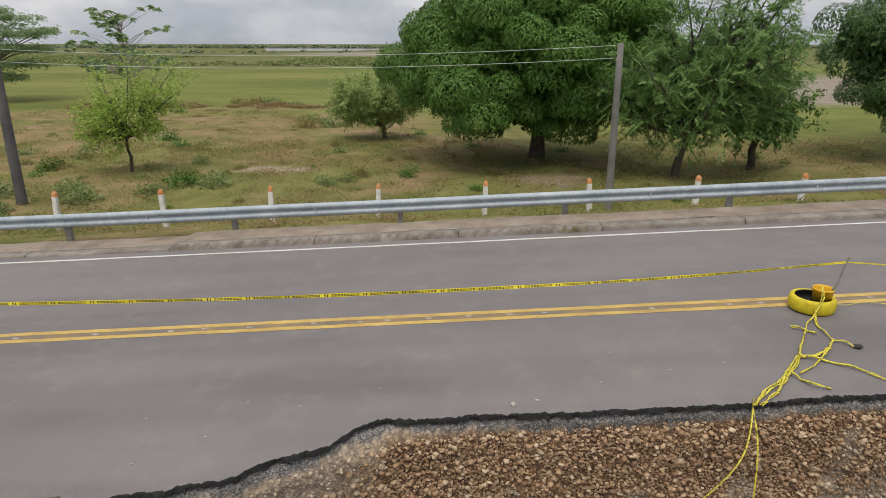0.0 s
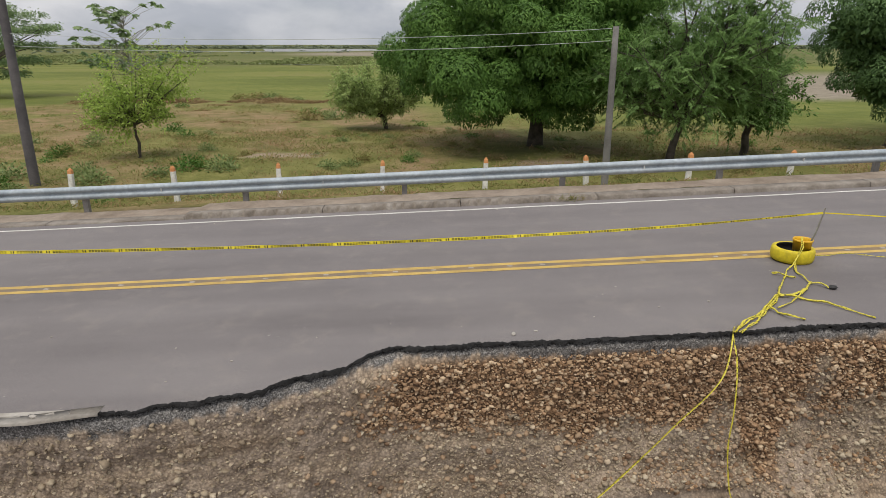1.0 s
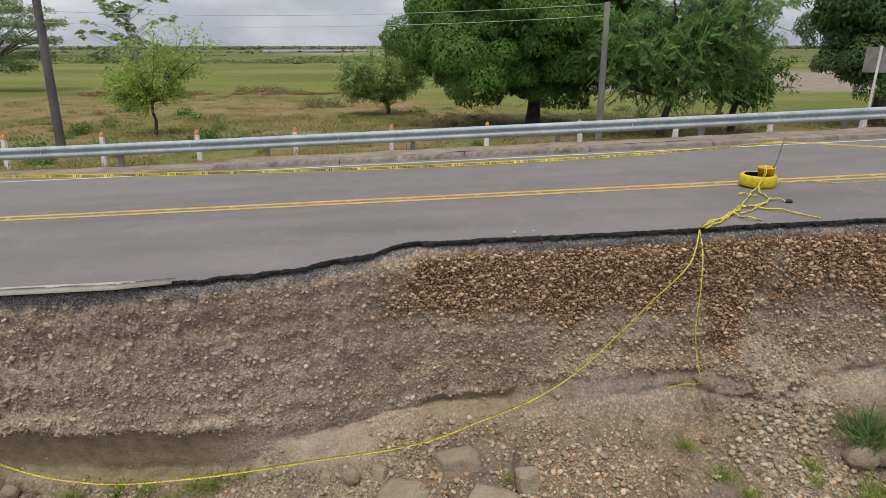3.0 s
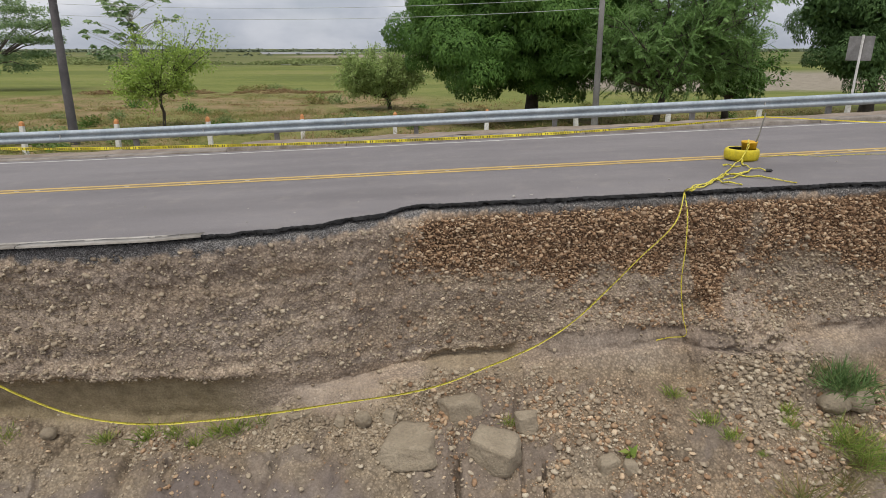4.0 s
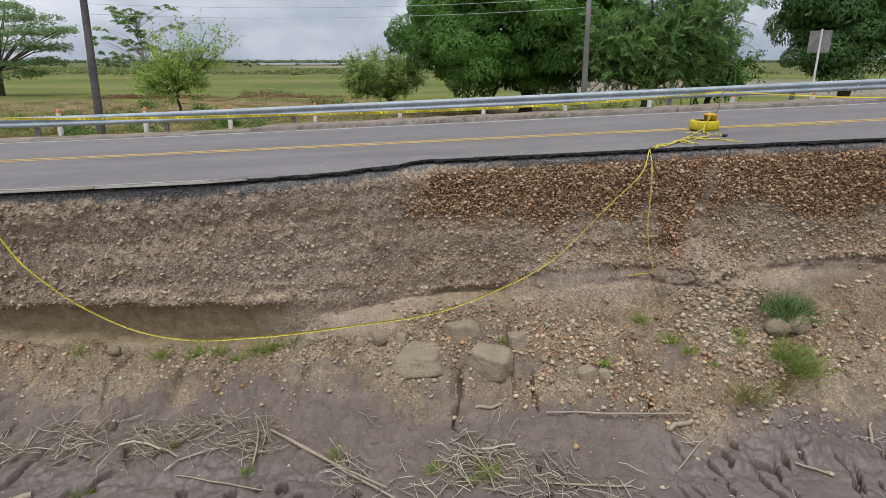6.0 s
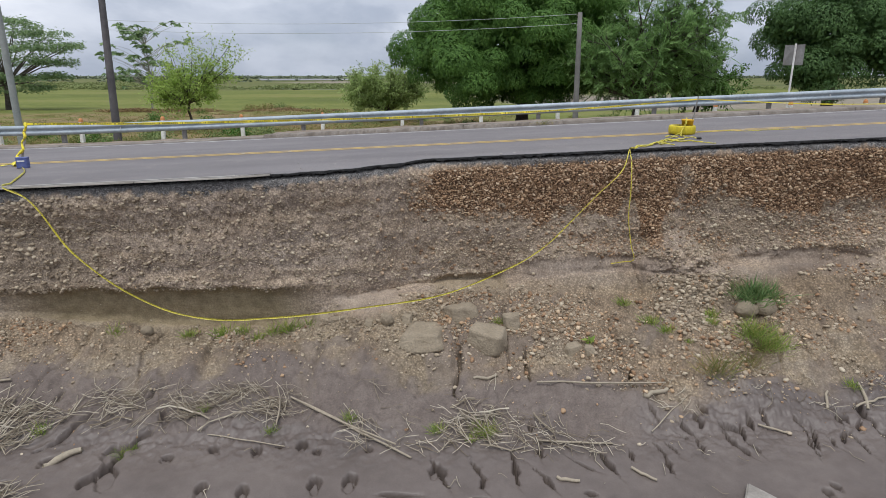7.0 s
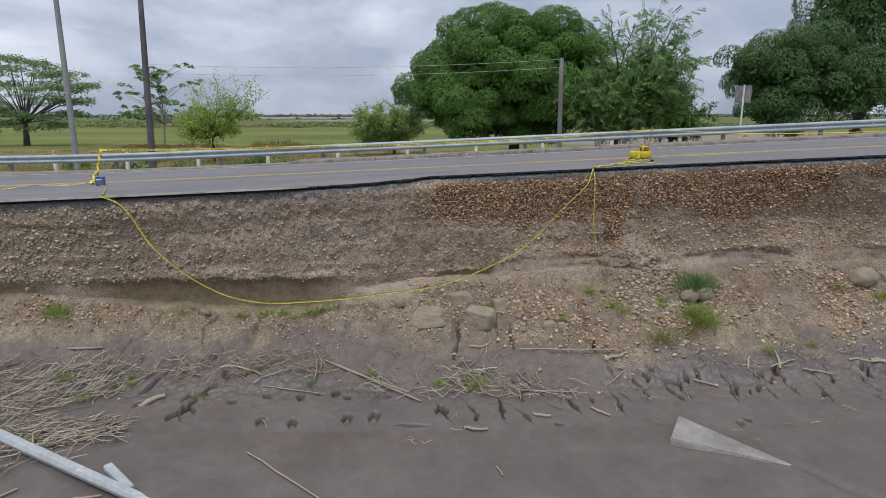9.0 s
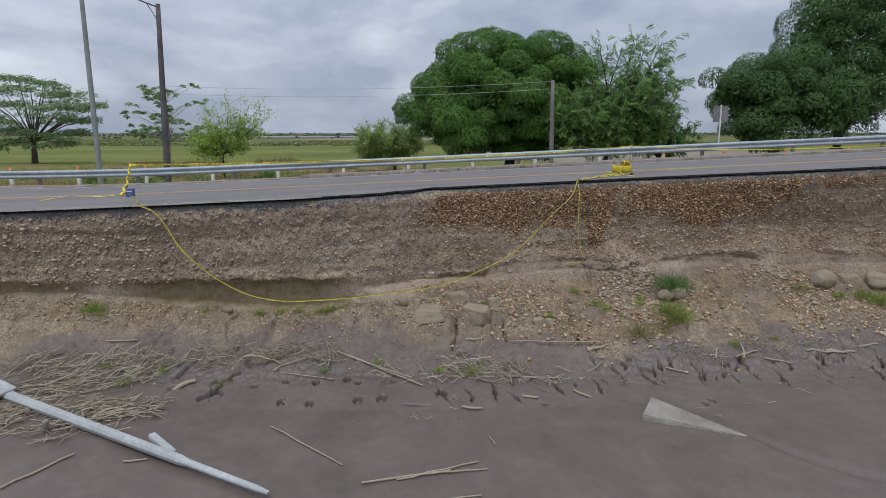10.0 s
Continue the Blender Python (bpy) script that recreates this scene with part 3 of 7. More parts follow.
face = np.clip((kind - 1.2) / 0.5, 0, 1) * np.clip((8.4 - kind) / 0.4, 0, 1)
slope = np.clip((kind - 8.0) / 0.4, 0, 1) * np.clip((12.6 - kind) / 1.0, 0, 1)
flat = np.clip((kind - 12.0) / 0.8, 0, 1) * np.clip((16.5 - kind), 0, 1)
lump = fbm(bx * 1.1, by * 1.1, bz * 1.1, 5, 0.55)
crumb = fbm(bx * 6.5, by * 6.5, bz * 6.5, 3, 0.6)
layer = vnoise(bz * 7.0 + 0.6 * vnoise(bx * 0.7, 2.0), bx * 0.35, 3.0)
inside = np.clip((kind - 5.0) / 0.3, 0, 1) * np.clip((8.2 - kind) / 0.3, 0, 1) * cut
by += face * (1 - 0.6 * inside) * (0.030 * lump + 0.024 * crumb + 0.016 * layer)
bz += face * 0.02 * crumb
# a fan of fallen gravel leaning on the face, and the crevice beside it
drop = np.clip(-1.50 - bz, 0, 0.66)
fan = np.clip(1.0 - np.abs(bx - 4.68 + 0.15 * lump) / (0.16 + 1.12 * drop), 0, 1) * (kind > 2) * (kind < 10)
by -= (1.05 + 0.35 * crumb) * drop * fan ** 0.42 * np.clip((bz + 2.95) / 1.15, 0, 1)
by += face * 0.16 * np.exp(-(((bx - 3.98) / 0.16) ** 2) - (((bz + 1.72) / 0.24) ** 2))
shelf = smooth_step(5.0, 5.5, bx) * smooth_step(9.4, 8.6, bx)
top_z = -2.22 + 0.10 * vnoise(bx * 1.1, 5.0)
by += face * shelf * (0.07 * np.clip(0.4 + 1.6 * vnoise(bx * 1.9, 2.0), 0, 1) * np.exp(-(((bz - top_z - 0.12) / 0.07) ** 2)) - 0.22 * smooth_step(0.02, -0.16, bz - top_z + 0.08 * lump) * (0.7 + 0.5 * vnoise(bx * 1.4, 8.0)))
rill = np.abs(vnoise(bx * 1.6 + 0.4 * vnoise(by * 1.5, bx), by * 0.28, 7.0))
bz += slope * (0.12 * lump * np.clip((12.4 - kind) / 1.6, 0.25, 1) + 0.045 * crumb - 0.10 * np.clip(0.18 - rill, 0, 1) / 0.18 * np.clip((11.3 - kind) / 0.8, 0, 1))
bz += flat * (0.025 * fbm(bx * 0.5, by * 0.5, 1, 3) + 0.006 * fbm(bx * 4, by * 4, 2, 2))
# shoe prints: a steep wall at the far end, the floor rising towards the water
PRINTS = [(-3.98, 1.18, .10, .19, 4), (-3.36, 1.14, .10, .19, -6), (-2.34, 1.25, .11, .22, -4), (-1.84, 1.28, .13, .24, 6), (-3.34, 1.93, .085, .15, 5), (-2.65, 2.03, .085, .14, 0), (-4.0, 1.98, .08, .16, -38), (-4.70, 1.82, .09, .12, 30), (-0.56, 1.45, .09, .22, 14), (-2.41, 1.92, .07, .08, 40), (-1.1, 1.05, .24, .05, 4), (-6.29, 0.63, .12, .05, 0), (-7.1, 1.17, .08, .08, 10), (-6.85, 1.3, .08, .1, -20), (-5.45, 1.45, .20, .42, -16), (-5.58, 1.95, .16, .26, 10), (-6.5, 1.75, .10, .16, 25), (-5.0, 2.6, .06, .22, -25), (-7.6, 0.55, .13, .2, 10), (0.12, 0.92, .16, .05, 5), (1.72, 1.0, .08, .06, 15), (5.2, 0.9, .06, .09, 30), (5.42, 1.0, .05, .10, -20), (-3.0, 2.05, .05, .06, 0), (-1.6, 1.95, .06, .08, 20)]
# slumped cracks: each a ragged line through a few points
CRACKS = [[(3.59, 2.38), (3.75, 2.08), (3.71, 1.77)], [(4.26, 2.06), (4.43, 1.70)], [(4.57, 2.32), (4.54, 2.05), (4.61, 1.74)], [(5.5, 2.44), (5.62, 2.22), (5.52, 1.68)], [(5.74, 2.25), (5.60, 1.80)], [(6.30, 2.12), (6.38, 1.66)], [(6.84, 2.72), (6.79, 2.23), (6.89, 1.80)], [(0.66, 1.86), (0.70, 1.23)], [(0.06, 1.64), (0.19, 1.17)], [(2.05, 1.85), (2.22, 1.36)], [(3.06, 1.97), (3.06, 1.38)], [(0.95, 1.50), (1.18, 1.12)], [(1.65, 1.65), (1.87, 1.47)], [(1.40, 2.15), (1.54, 1.96)], [(4.30, 2.37), (4.41, 2.25)], [(6.32, 2.51), (6.40, 2.30)], [(3.50, 2.15), (3.57, 2.08)], [(7.52, 2.20), (7.44, 1.58)], [(8.55, 2.2), (8.77, 1.77)], [(8.35, 1.95), (8.66, 1.35)], [(9.55, 2.2), (9.85, 1.85)], [(9.92, 2.25), (9.78, 1.62)], [(-0.58, 1.70), (-0.38, 1.20)], [(-0.02, 4.0), (-0.05, 3.6), (-0.16, 3.2), (-0.14, 2.9)], [(1.15, 3.9), (1.18, 3.3)], [(3.0, 3.5), (3.04, 3.1)], [(-6.9, 3.2), (-7.3, 2.6)], [(-5.2, 3.3), (-5.5, 2.9)], [(10.6, 2.2), (10.8, 1.7)], [(-8.0, 2.2), (-8.3, 1.7)], [(-5.1, 2.4), (-5.45, 2.1)]]
# wider breaks where the crust has slid apart
TRENCHES = [[(-5.30, 2.12), (-5.52, 1.80), (-5.66, 1.55), (-5.74, 1.25)], [(-6.25, 2.75), (-6.42, 2.42), (-6.75, 2.05)], [(4.36, 2.36), (4.50, 2.12)], [(6.80, 2.62), (6.84, 2.40)]]
prints = random.Random(5)
CRACKS += [[(x, y), (x + prints.uniform(-0.06, 0.12), y - prints.uniform(0.08, 0.22))] for x, y in ((prints.uniform(1.0, 11.5), prints.uniform(1.75, 2.75)) for _ in range(16))] + [[(x, y), (x + prints.uniform(-0.10, 0.14), y - prints.uniform(0.15, 0.32))] for x, y in ((prints.uniform(3.5, 12.0), prints.uniform(2.0, 2.6)) for _ in range(16))]
pit = np.zeros_like(bz)
for x0, y0, w, l, a in PRINTS:
    c, sn, w, l = math.cos(radians(a)), math.sin(radians(a)), w * 0.78, l * 0.74
    near = (np.abs(bx - x0) < 0.8) & (np.abs(by - y0) < 0.8) & (kind > 9)
    dx, dy = bx[near] - x0, by[near] - y0
    u, v = (c * dx - sn * dy) / w, (sn * dx + c * dy) / l
    d = np.sqrt(u * u + v * v) * (1 + 0.16 * vnoise(dx * 9 + x0 * 7, dy * 9)) + 0.10 * vnoise(dx * 22, dy * 22 + x0)
    arch = np.exp(-(((d - 0.86) * min(w, l) / 0.022) ** 2)) * smooth_step(-0.35, 0.45, v)
    hole = np.maximum(arch, 0.32 * smooth_step(1.0, 0.8, d))
    pit[near] = np.maximum(pit[near], hole)
    bz[near] += -0.20 * hole
for k, line in enumerate(CRACKS + TRENCHES):
    for (x0, y0), (x1, y1) in zip(line, line[1:]):
        near = (bx > min(x0, x1) - 0.3) & (bx < max(x0, x1) + 0.3) & (by > min(y0, y1) - 0.3) & (by < max(y0, y1) + 0.3) & (kind > 9)
        px, py = bx[near] + 0.07 * vnoise(by[near] * 6, k + 0.5) + 0.02 * vnoise(by[near] * 21, k + 2.5), by[near]
        ex, ey = x1 - x0, y1 - y0
        q = np.clip(((px - x0) * ex + (py - y0) * ey) / (ex * ex + ey * ey), 0, 1)
        off = (px - x0 - q * ex) * (-ey) / math.hypot(ex, ey) + (py - y0 - q * ey) * ex / math.hypot(ex, ey)
        gap = np.hypot(px - x0 - q * ex, py - y0 - q * ey)
        wide = (0.027 if k < len(CRACKS) else 0.044) * (1 + 0.8 * vnoise(py * 9, k * 1.7)) * (0.55 + 0.9 * np.sin(np.pi * np.clip(q, 0.06, 0.94)))
        hole = smooth_step(1.0, 0.35, gap / (wide + 0.008))
        pit[near] = np.maximum(pit[near], hole)
        bz[near] += (-0.30 if k < len(CRACKS) else -0.17) * hole - 0.02 * np.exp(-(off / 0.10) ** 2) * (off > 0) * smooth_step(0.25, 0.05, gap)
# a runnel that leads away from the slab
run_y = np.interp(bx, [5.4, 6.1, 7.0, 9.0], [-0.35, -1.40, -2.05, -3.0])
bz -= 0.07 * np.exp(-(((by - run_y + 0.06 * vnoise(bx * 5, 3.0)) / 0.10) ** 2)) * np.clip((bx - 5.3) / 0.3, 0, 1) * np.clip((9.0 - bx) / 1.0, 0, 1) * (kind > 12.5)
# zones of the fill
warm_foot = np.interp(bx, [-0.9, 0, 1.5, 3.0, 3.35, 3.5, 3.75, 3.9, 4.25, 4.45, 5.5, 7.0, 8.3, 9.0, 10.2], [-0.85, -1.25, -1.38, -1.32, -1.2, -0.6, -0.6, -1.65, -1.7, -1.1, -1.05, -1.25, -1.2, -0.8, 0.1])
warm = np.clip((bx + 0.9 + 0.5 * lump) / 0.5, 0, 1) * np.clip((kind - 1.3) / 0.4, 0, 1) * np.clip((bz - warm_foot + 0.30 * lump + 0.12 * crumb) / 0.22, 0, 1)
warm = np.clip(warm + 0.35 * np.clip((bx - 0.5) / 2, 0, 1) * np.clip((9.5 - kind), 0, 1) * np.clip(lump + 0.4, 0, 1), 0, 1) * np.clip(1.4 + 0.5 * vnoise(bx * 0.9, bz * 1.2, 4.4), 0.1, 1)
warm = np.maximum(warm, slope * np.clip(0.28 + 0.5 * lump + 0.15 * np.clip(bx, -1, 1), 0.0, 0.32))
base_zone = np.clip((bz - (road_z(np.clip(bx, -60, 60)) - 0.20 - 0.07 * np.clip((-1.5 - bx) / 1.5, 0, 1) - 0.07 * crumb - 0.05 * lump)) / 0.05, 0, 1)
clay = 1.25 * fbm(bx * 0.8 + 3.1, by * 0.9 - 0.5 * bx, 2.2, 5, 0.55)
clay_patch = np.clip((clay - 0.30 - 0.5 * np.clip(-bx, 0, 1) * np.clip((10.0 - kind) / 0.4, 0, 1)) / 0.22, 0, 1) * np.clip((kind - 8.2) / 0.5, 0, 1) * np.clip(1.1 - 0.35 * np.clip((bx - 4.0) / 2, 0, 1), 0, 1)
mud_zone = np.clip((kind - 10.1 - 0.20 * np.clip((bx + 1.2), 0, 1) - 0.70 * np.clip((bx - 2.2) / 1.5, 0, 1) + 0.72 * np.clip((bx - 5.0) / 1.5, 0, 1) + 0.55 * lump) / 0.6, 0, 1)
mud_zone = np.maximum(mud_zone, 0.6 * clay_patch)
clay_block = smooth_step(-2.75, -2.4, bx + 0.2 * lump) * smooth_step(-0.95, -1.3, bx + 0.2 * lump) * np.clip((kind - 6.6) / 0.3, 0, 1) * np.clip((9.0 - kind + 0.6 * lump) / 0.5, 0, 1)
mud_zone = mud_zone * (1 - clay_block)
mud_zone = np.maximum(mud_zone, 0.45 * ledge * np.clip((kind - 5.6) / 0.3, 0, 1) * np.clip((7.7 - kind) / 0.3, 0, 1))
mud_zone = np.maximum(mud_zone, 0.6 * shelf * face * smooth_step(0.02, -0.12, bz - top_z))
warm = warm * (1 - fan)
wet = np.clip((kind - 11.35 + 0.6 * np.clip((bx - 2.5) / 1.5, 0, 1) - 0.35 * np.clip((bx + 2), 0, 1) * np.clip((3.5 - bx), 0, 1) + 0.45 * lump) / 0.5, 0, 1)
scree = np.maximum(np.clip((kind - 7.8) / 0.5, 0, 1), 0.45 * np.clip((-6.4 - bx + 0.8 * lump) / 1.6, 0, 1))
scree = np.maximum(scree, 0.22 * face * smooth_step(-0.6, 0.3, bx + 0.3 * lump) * (1 - fan)) * (1 - 0.8 * clay_block)
damp = np.clip((kind - 5.0) / 0.3, 0, 1) * np.clip((8.3 - kind) / 0.4, 0, 1) * np.clip(groove, 0, 1)


def bank_sheet(name, r0, r1, label, category):
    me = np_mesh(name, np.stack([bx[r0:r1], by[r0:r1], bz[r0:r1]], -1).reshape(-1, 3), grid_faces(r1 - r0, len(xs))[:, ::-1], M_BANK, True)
    for key, values in (("warm", warm), ("road_base", base_zone), ("mud", mud_zone), ("wet", wet), ("damp", damp), ("scree", scree), ("clay", 0.75 * clay_block)):
        store(me, key, values[r0:r1])
    return tagged(new(name, me), label, category, kind="structure")


riverbank = bank_sheet("riverbank", 0, BANK_ROWS + 1, "eroded vertical bank of brown cobbles, gravel and dusty clay under the broken road", "riverbank")
bank_sheet("mud_flat", BANK_ROWS, len(by), "smooth grey-brown wet mud flat with shoe prints at the foot of the bank", "mud")

# ---- pasture, one sheet to the horizon ----
fx = spaced([(-3500, -700, 400), (-700, -120, 40), (-120, -40, 4), (-40, -15, 0.5), (-15, 12, 0.25), (12, 45, 0.5), (45, 120, 4), (120, 700, 40), (700, 3500, 400)])
fy = spaced([(13.55, 20, 0.25), (20, 45, 0.6), (45, 120, 3), (120, 500, 15), (500, 3600, 200)])
GX, GY = np.meshgrid(fx, fy)
GZ = field_z(GX, GY)
fme = np_mesh("pasture", np.stack([GX, GY, GZ], -1).reshape(-1, 3), grid_faces(len(fy), len(fx)), M_FIELD, True)
far_y = np.interp(GX, [-5, 9], [60, 34])
meadow = np.clip((GY - far_y - 6 * fbm(GX * 0.08, GY * 0.08)) / 7, 0, 1)
# last term: green grass round the mango, the tree's shade put into its colour
dry = np.clip(0.26 + 1.7 * fbm(GX * 0.26 + 3, GY * 0.22, 0, 4) + 0.80 * np.exp(-(((GX + 13) / 17) ** 4)) * np.exp(-(((GY - 41) / 12) ** 4)) - 0.8 * np.exp(-(((GX - 4) / 9) ** 2) - (((GY - 26) / 9) ** 2)), 0, 1) * np.clip((far_y + 4 - GY) / 8, 0, 1)
bare = np.clip(1.5 - ((GX + 6.3) / 1.5) ** 2 - ((GY - 25.6) / 0.8) ** 2 + 0.6 * fbm(GX, GY), 0, 1) + np.clip(1.3 - ((GX - 4.7) / 1.6) ** 2 - ((GY - 23.4) / 1.0) ** 2 + 0.6 * fbm(GX, GY), 0, 1)
heath = np.clip((GY - 185 - 25 * fbm(GX * 0.015, GY * 0.015)) / 25, 0, 1)
sand = np.clip((GX - 26 + 0.15 * GY) / 8, 0, 1) * np.clip((GY - 62) / 8, 0, 1) * np.clip((150 - GY) / 30, 0, 1)
for key, values in (("meadow", meadow), ("dry", dry), ("sand", np.maximum(sand, np.clip(1.6 - ((GX + 20) / 62) ** 2 - ((GY - 420) / 75) ** 2, 0, 1))), ("bare", np.clip(bare, 0, 1)), ("heath", heath)):
    store(fme, key, values)
tagged(new("ground", fme), "flat green and dry-brown pasture stretching to the horizon", "pasture", kind="structure")

# ---- road ----
rx = spaced([(-90, -14, 2.0), (-14, 16, 0.02), (16, 90, 2.0)])
re = edge_y(rx)
rows_y = [re - 0.004 + 0.018 * vnoise(rx * 11, 5.0) + 0.014 * vnoise(rx * 47, 5.5), re + 0.008 * vnoise(rx * 24, 3.0) + 0.008 * vnoise(rx * 53, 3.0), re + 0.016 + 0.012 * vnoise(rx * 17, 6.0) + 0.012 * vnoise(rx * 43, 6.0), re + 0.10, 0.5 * (re + 8.3), np.full_like(rx, 8.3), np.full_like(rx, 10.2), np.full_like(rx, 12.16)]
rows_z = [road_z(rx) - 0.047 + 0.014 * vnoise(rx * 9, 2.0) + 0.014 * vnoise(rx * 37, 2.0), road_z(rx) - 0.012 - 0.01 * np.abs(vnoise(rx * 12, 8.0))] + [road_z(rx)] * 6
rv = np.stack([np.broadcast_to(rx, (8, len(rx))), np.array(rows_y), np.array(rows_z)], -1).reshape(-1, 3)
rme = np_mesh("road", rv, grid_faces(8, len(rx)), [M_ASPHALT, M_BITUMEN], False)
rme.polygons.foreach_set("material_index", np.repeat([1, 1, 0, 0, 0, 0, 0], len(rx) - 1).astype(np.int32))
road = tagged(new("road", rme), "grey two-lane asphalt road with a broken black edge over the bank", "road", kind="structure")


def strip(name, x0, x1, y, width, material, lift=0.004, label=""):
    sx = np.arange(x0, x1 + 0.01, 0.25)
    wob = 0.006 * vnoise(sx * 2.0, y * 7)
    v = np.concatenate([np.stack([sx, y + s * width / 2 + wob, road_z(sx) + lift], -1) for s in (-1, 1)])
    n = len(sx)
    a = np.arange(n - 1)
    me = np_mesh(name, v, np.stack([a, a + 1, a + n + 1, a + n], 1), material)
    ob = new(name, me)
    ob.parent = road
    return tagged(ob, label)


strip("edge_line", -60, 60, 11.86, 0.080, M_WHITE, label="worn white edge line")
strip("centre_line", -60, 60, 8.40, 0.105, M_YELLOW, label="yellow centre line")
strip("centre_line", -60, 60, 8.17, 0.105, M_YELLOW, label="yellow centre line")
strip("worn_paint", -60, 60, 8.285, 0.14, M_STAIN, 0.003, "brown worn paint between the yellow lines")
strip("edge_line", -60, -3.75, 4.69, 0.07, M_PALE, label="dusty white edge line")

# ---- far kerb, shoulder, near kerb ----
def kerb_piece(x0, x1, worn, name, y0, y1, top, material, deep=0.06):
    """A kerb stone that follows the road; worn: its front edge is knocked out in places."""
    n = max(6, int((x1 - x0) / (0.035 if worn else 0.15)))
    sx = np.linspace(x0 + 0.006, x1 - 0.006, n)
    bite = np.clip(np.sin(sx * 27.0 + 1.5 * vnoise(sx * 1.7, 1.0)) * 1.3 - 0.15 + 0.6 * vnoise(sx * 2.2, 5.0), 0, 1) if worn else 0 * sx
    rough = 0.008 * vnoise(sx * 7, 2.0)
    y0 = y0 + (np.clip((sx + 4.1) / 0.65, 0, 1) * 0.9 * (y1 - y0) if deep < 0.03 else 0)
    g = road_z(sx)
    sec = [(y0 + 0 * sx, g - deep), (y0 + 0.004 + rough, g + top * 0.7 - bite * 0.068), (y0 + 0.03 + bite * 0.12 + rough, g + top - bite * 0.085), (0 * sx + y0 + 0.16, g + top + rough * 0.4), (0 * sx + y1, g + top), (0 * sx + y1, g - deep)]
    v = np.stack([np.stack([sx, a, b], -1) for a, b in sec]).reshape(-1, 3)
    f = grid_faces(6, n)
    me = np_mesh(name, v, f, material)
    bm = bmesh.new()
    bm.from_mesh(me)
    for k in (0, n - 1):
        bm.verts.ensure_lookup_table()
        bm.faces.new([bm.verts[r * n + k] for r in (range(6) if k else range(5, -1, -1))])
    bmesh.ops.recalc_face_normals(bm, faces=bm.faces)
    bm.to_mesh(me)
    bm.free()
    return me


far_kerb = tagged(new("kerb_far"), "weathered grey concrete kerb with a chipped worn stretch", "kerb", kind="structure")
for k in range(-20, 20):
    x0 = k * 3.0 + 0.6
    part("kerb_stone", kerb_piece(x0, x0 + 3.0, -5.5 < x0 < 2.5, "kerb_stone", 12.17, 12.50, 0.10 if x0 > -5.5 else 0.03, M_KERB), far_kerb)
sx, sy = spaced([(-90, -20, 2), (-20, 22, 0.2), (22, 90, 2)]), np.array([12.49, 12.7, 12.95, 13.2, 13.4, 13.62, 13.9])
SX, SY = np.meshgrid(sx, sy)
SZ = road_z(SX) + np.where(SX < -5.3, 0.022, 0.092) + 0.018 * fbm(SX * 1.5, SY * 1.5, 0, 3) - 0.20 * np.clip((SY - 13.2) / 0.6, 0, 1)
tagged(new("shoulder", np_mesh("shoulder", np.stack([SX, SY, SZ], -1).reshape(-1, 3), grid_faces(len(sy), len(sx)), M_SHOULDER, True)), "dusty grey-brown concrete and soil shoulder behind the kerb", "shoulder", kind="structure")
near_kerb = tagged(new("kerb_near"), "pale concrete kerb that ends where the road broke off", "kerb", kind="structure")
for k in range(-16, 0):
    x0 = -3.45 + k * 2.4
    part("kerb_stone", kerb_piece(x0, x0 + 2.4, False, "kerb_stone", 4.51, 4.63, 0.003, M_NEARKERB, 0.022), near_kerb)

# ---- raised studs between the yellow lines ----
stud = bm_mesh("stud", box_bm(0.085, 0.045, 0.012, 0.005), M_PALE)
rnd = random.Random(11)
for k in range(-30, 34):
    if rnd.random() < 0.72:
        x = k * 0.55 + rnd.uniform(-0.1, 0.1)
        ob = part("paint_blotch", stud, road)
        ob.matrix_basis = pose(x, 8.285 + rnd.uniform(-0.02, 0.02), float(road_z(x)) + 0.002, 0, 0, rnd.uniform(-12, 12))

# ---- guardrail ----
RAIL_Y, RAIL_TOP, PITCH, FIRST = 13.45, 0.57, 3.78, -6.35
guardrail = tagged(new("guardrail"), "galvanised steel W-beam guardrail on short posts behind the kerb", "guardrail")
W_SECTION = [(0.000, 0.155), (-0.012, 0.150), (-0.050, 0.125), (-0.068, 0.095), (-0.068, 0.065), (-0.050, 0.040), (-0.004, 0.016), (-0.004, -0.016), (-0.050, -0.040), (-0.068, -0.065), (-0.068, -0.095), (-0.050, -0.125), (-0.012, -0.150), (0.000, -0.155)]


def rail_panel(x0, x1):
    n = 9
    sx = np.linspace(x0 - 0.10, x1 + 0.10, n)
    dent = 0.02 * vnoise(sx * 0.6, 3.0)
    rows = []
    for side in (0, 0.006):
        for dy, dz in (W_SECTION if side == 0 else W_SECTION[::-1]):
            rows.append(np.stack([sx, RAIL_Y + dy + side + dent + (0.004 if int(round(x0)) % 2 else 0), road_z(sx) + RAIL_TOP - 0.155 + dz], -1))
    rows.append(rows[0])
    return np_mesh("panel", np.concatenate(rows), grid_faces(len(rows), n), M_STEEL, True)


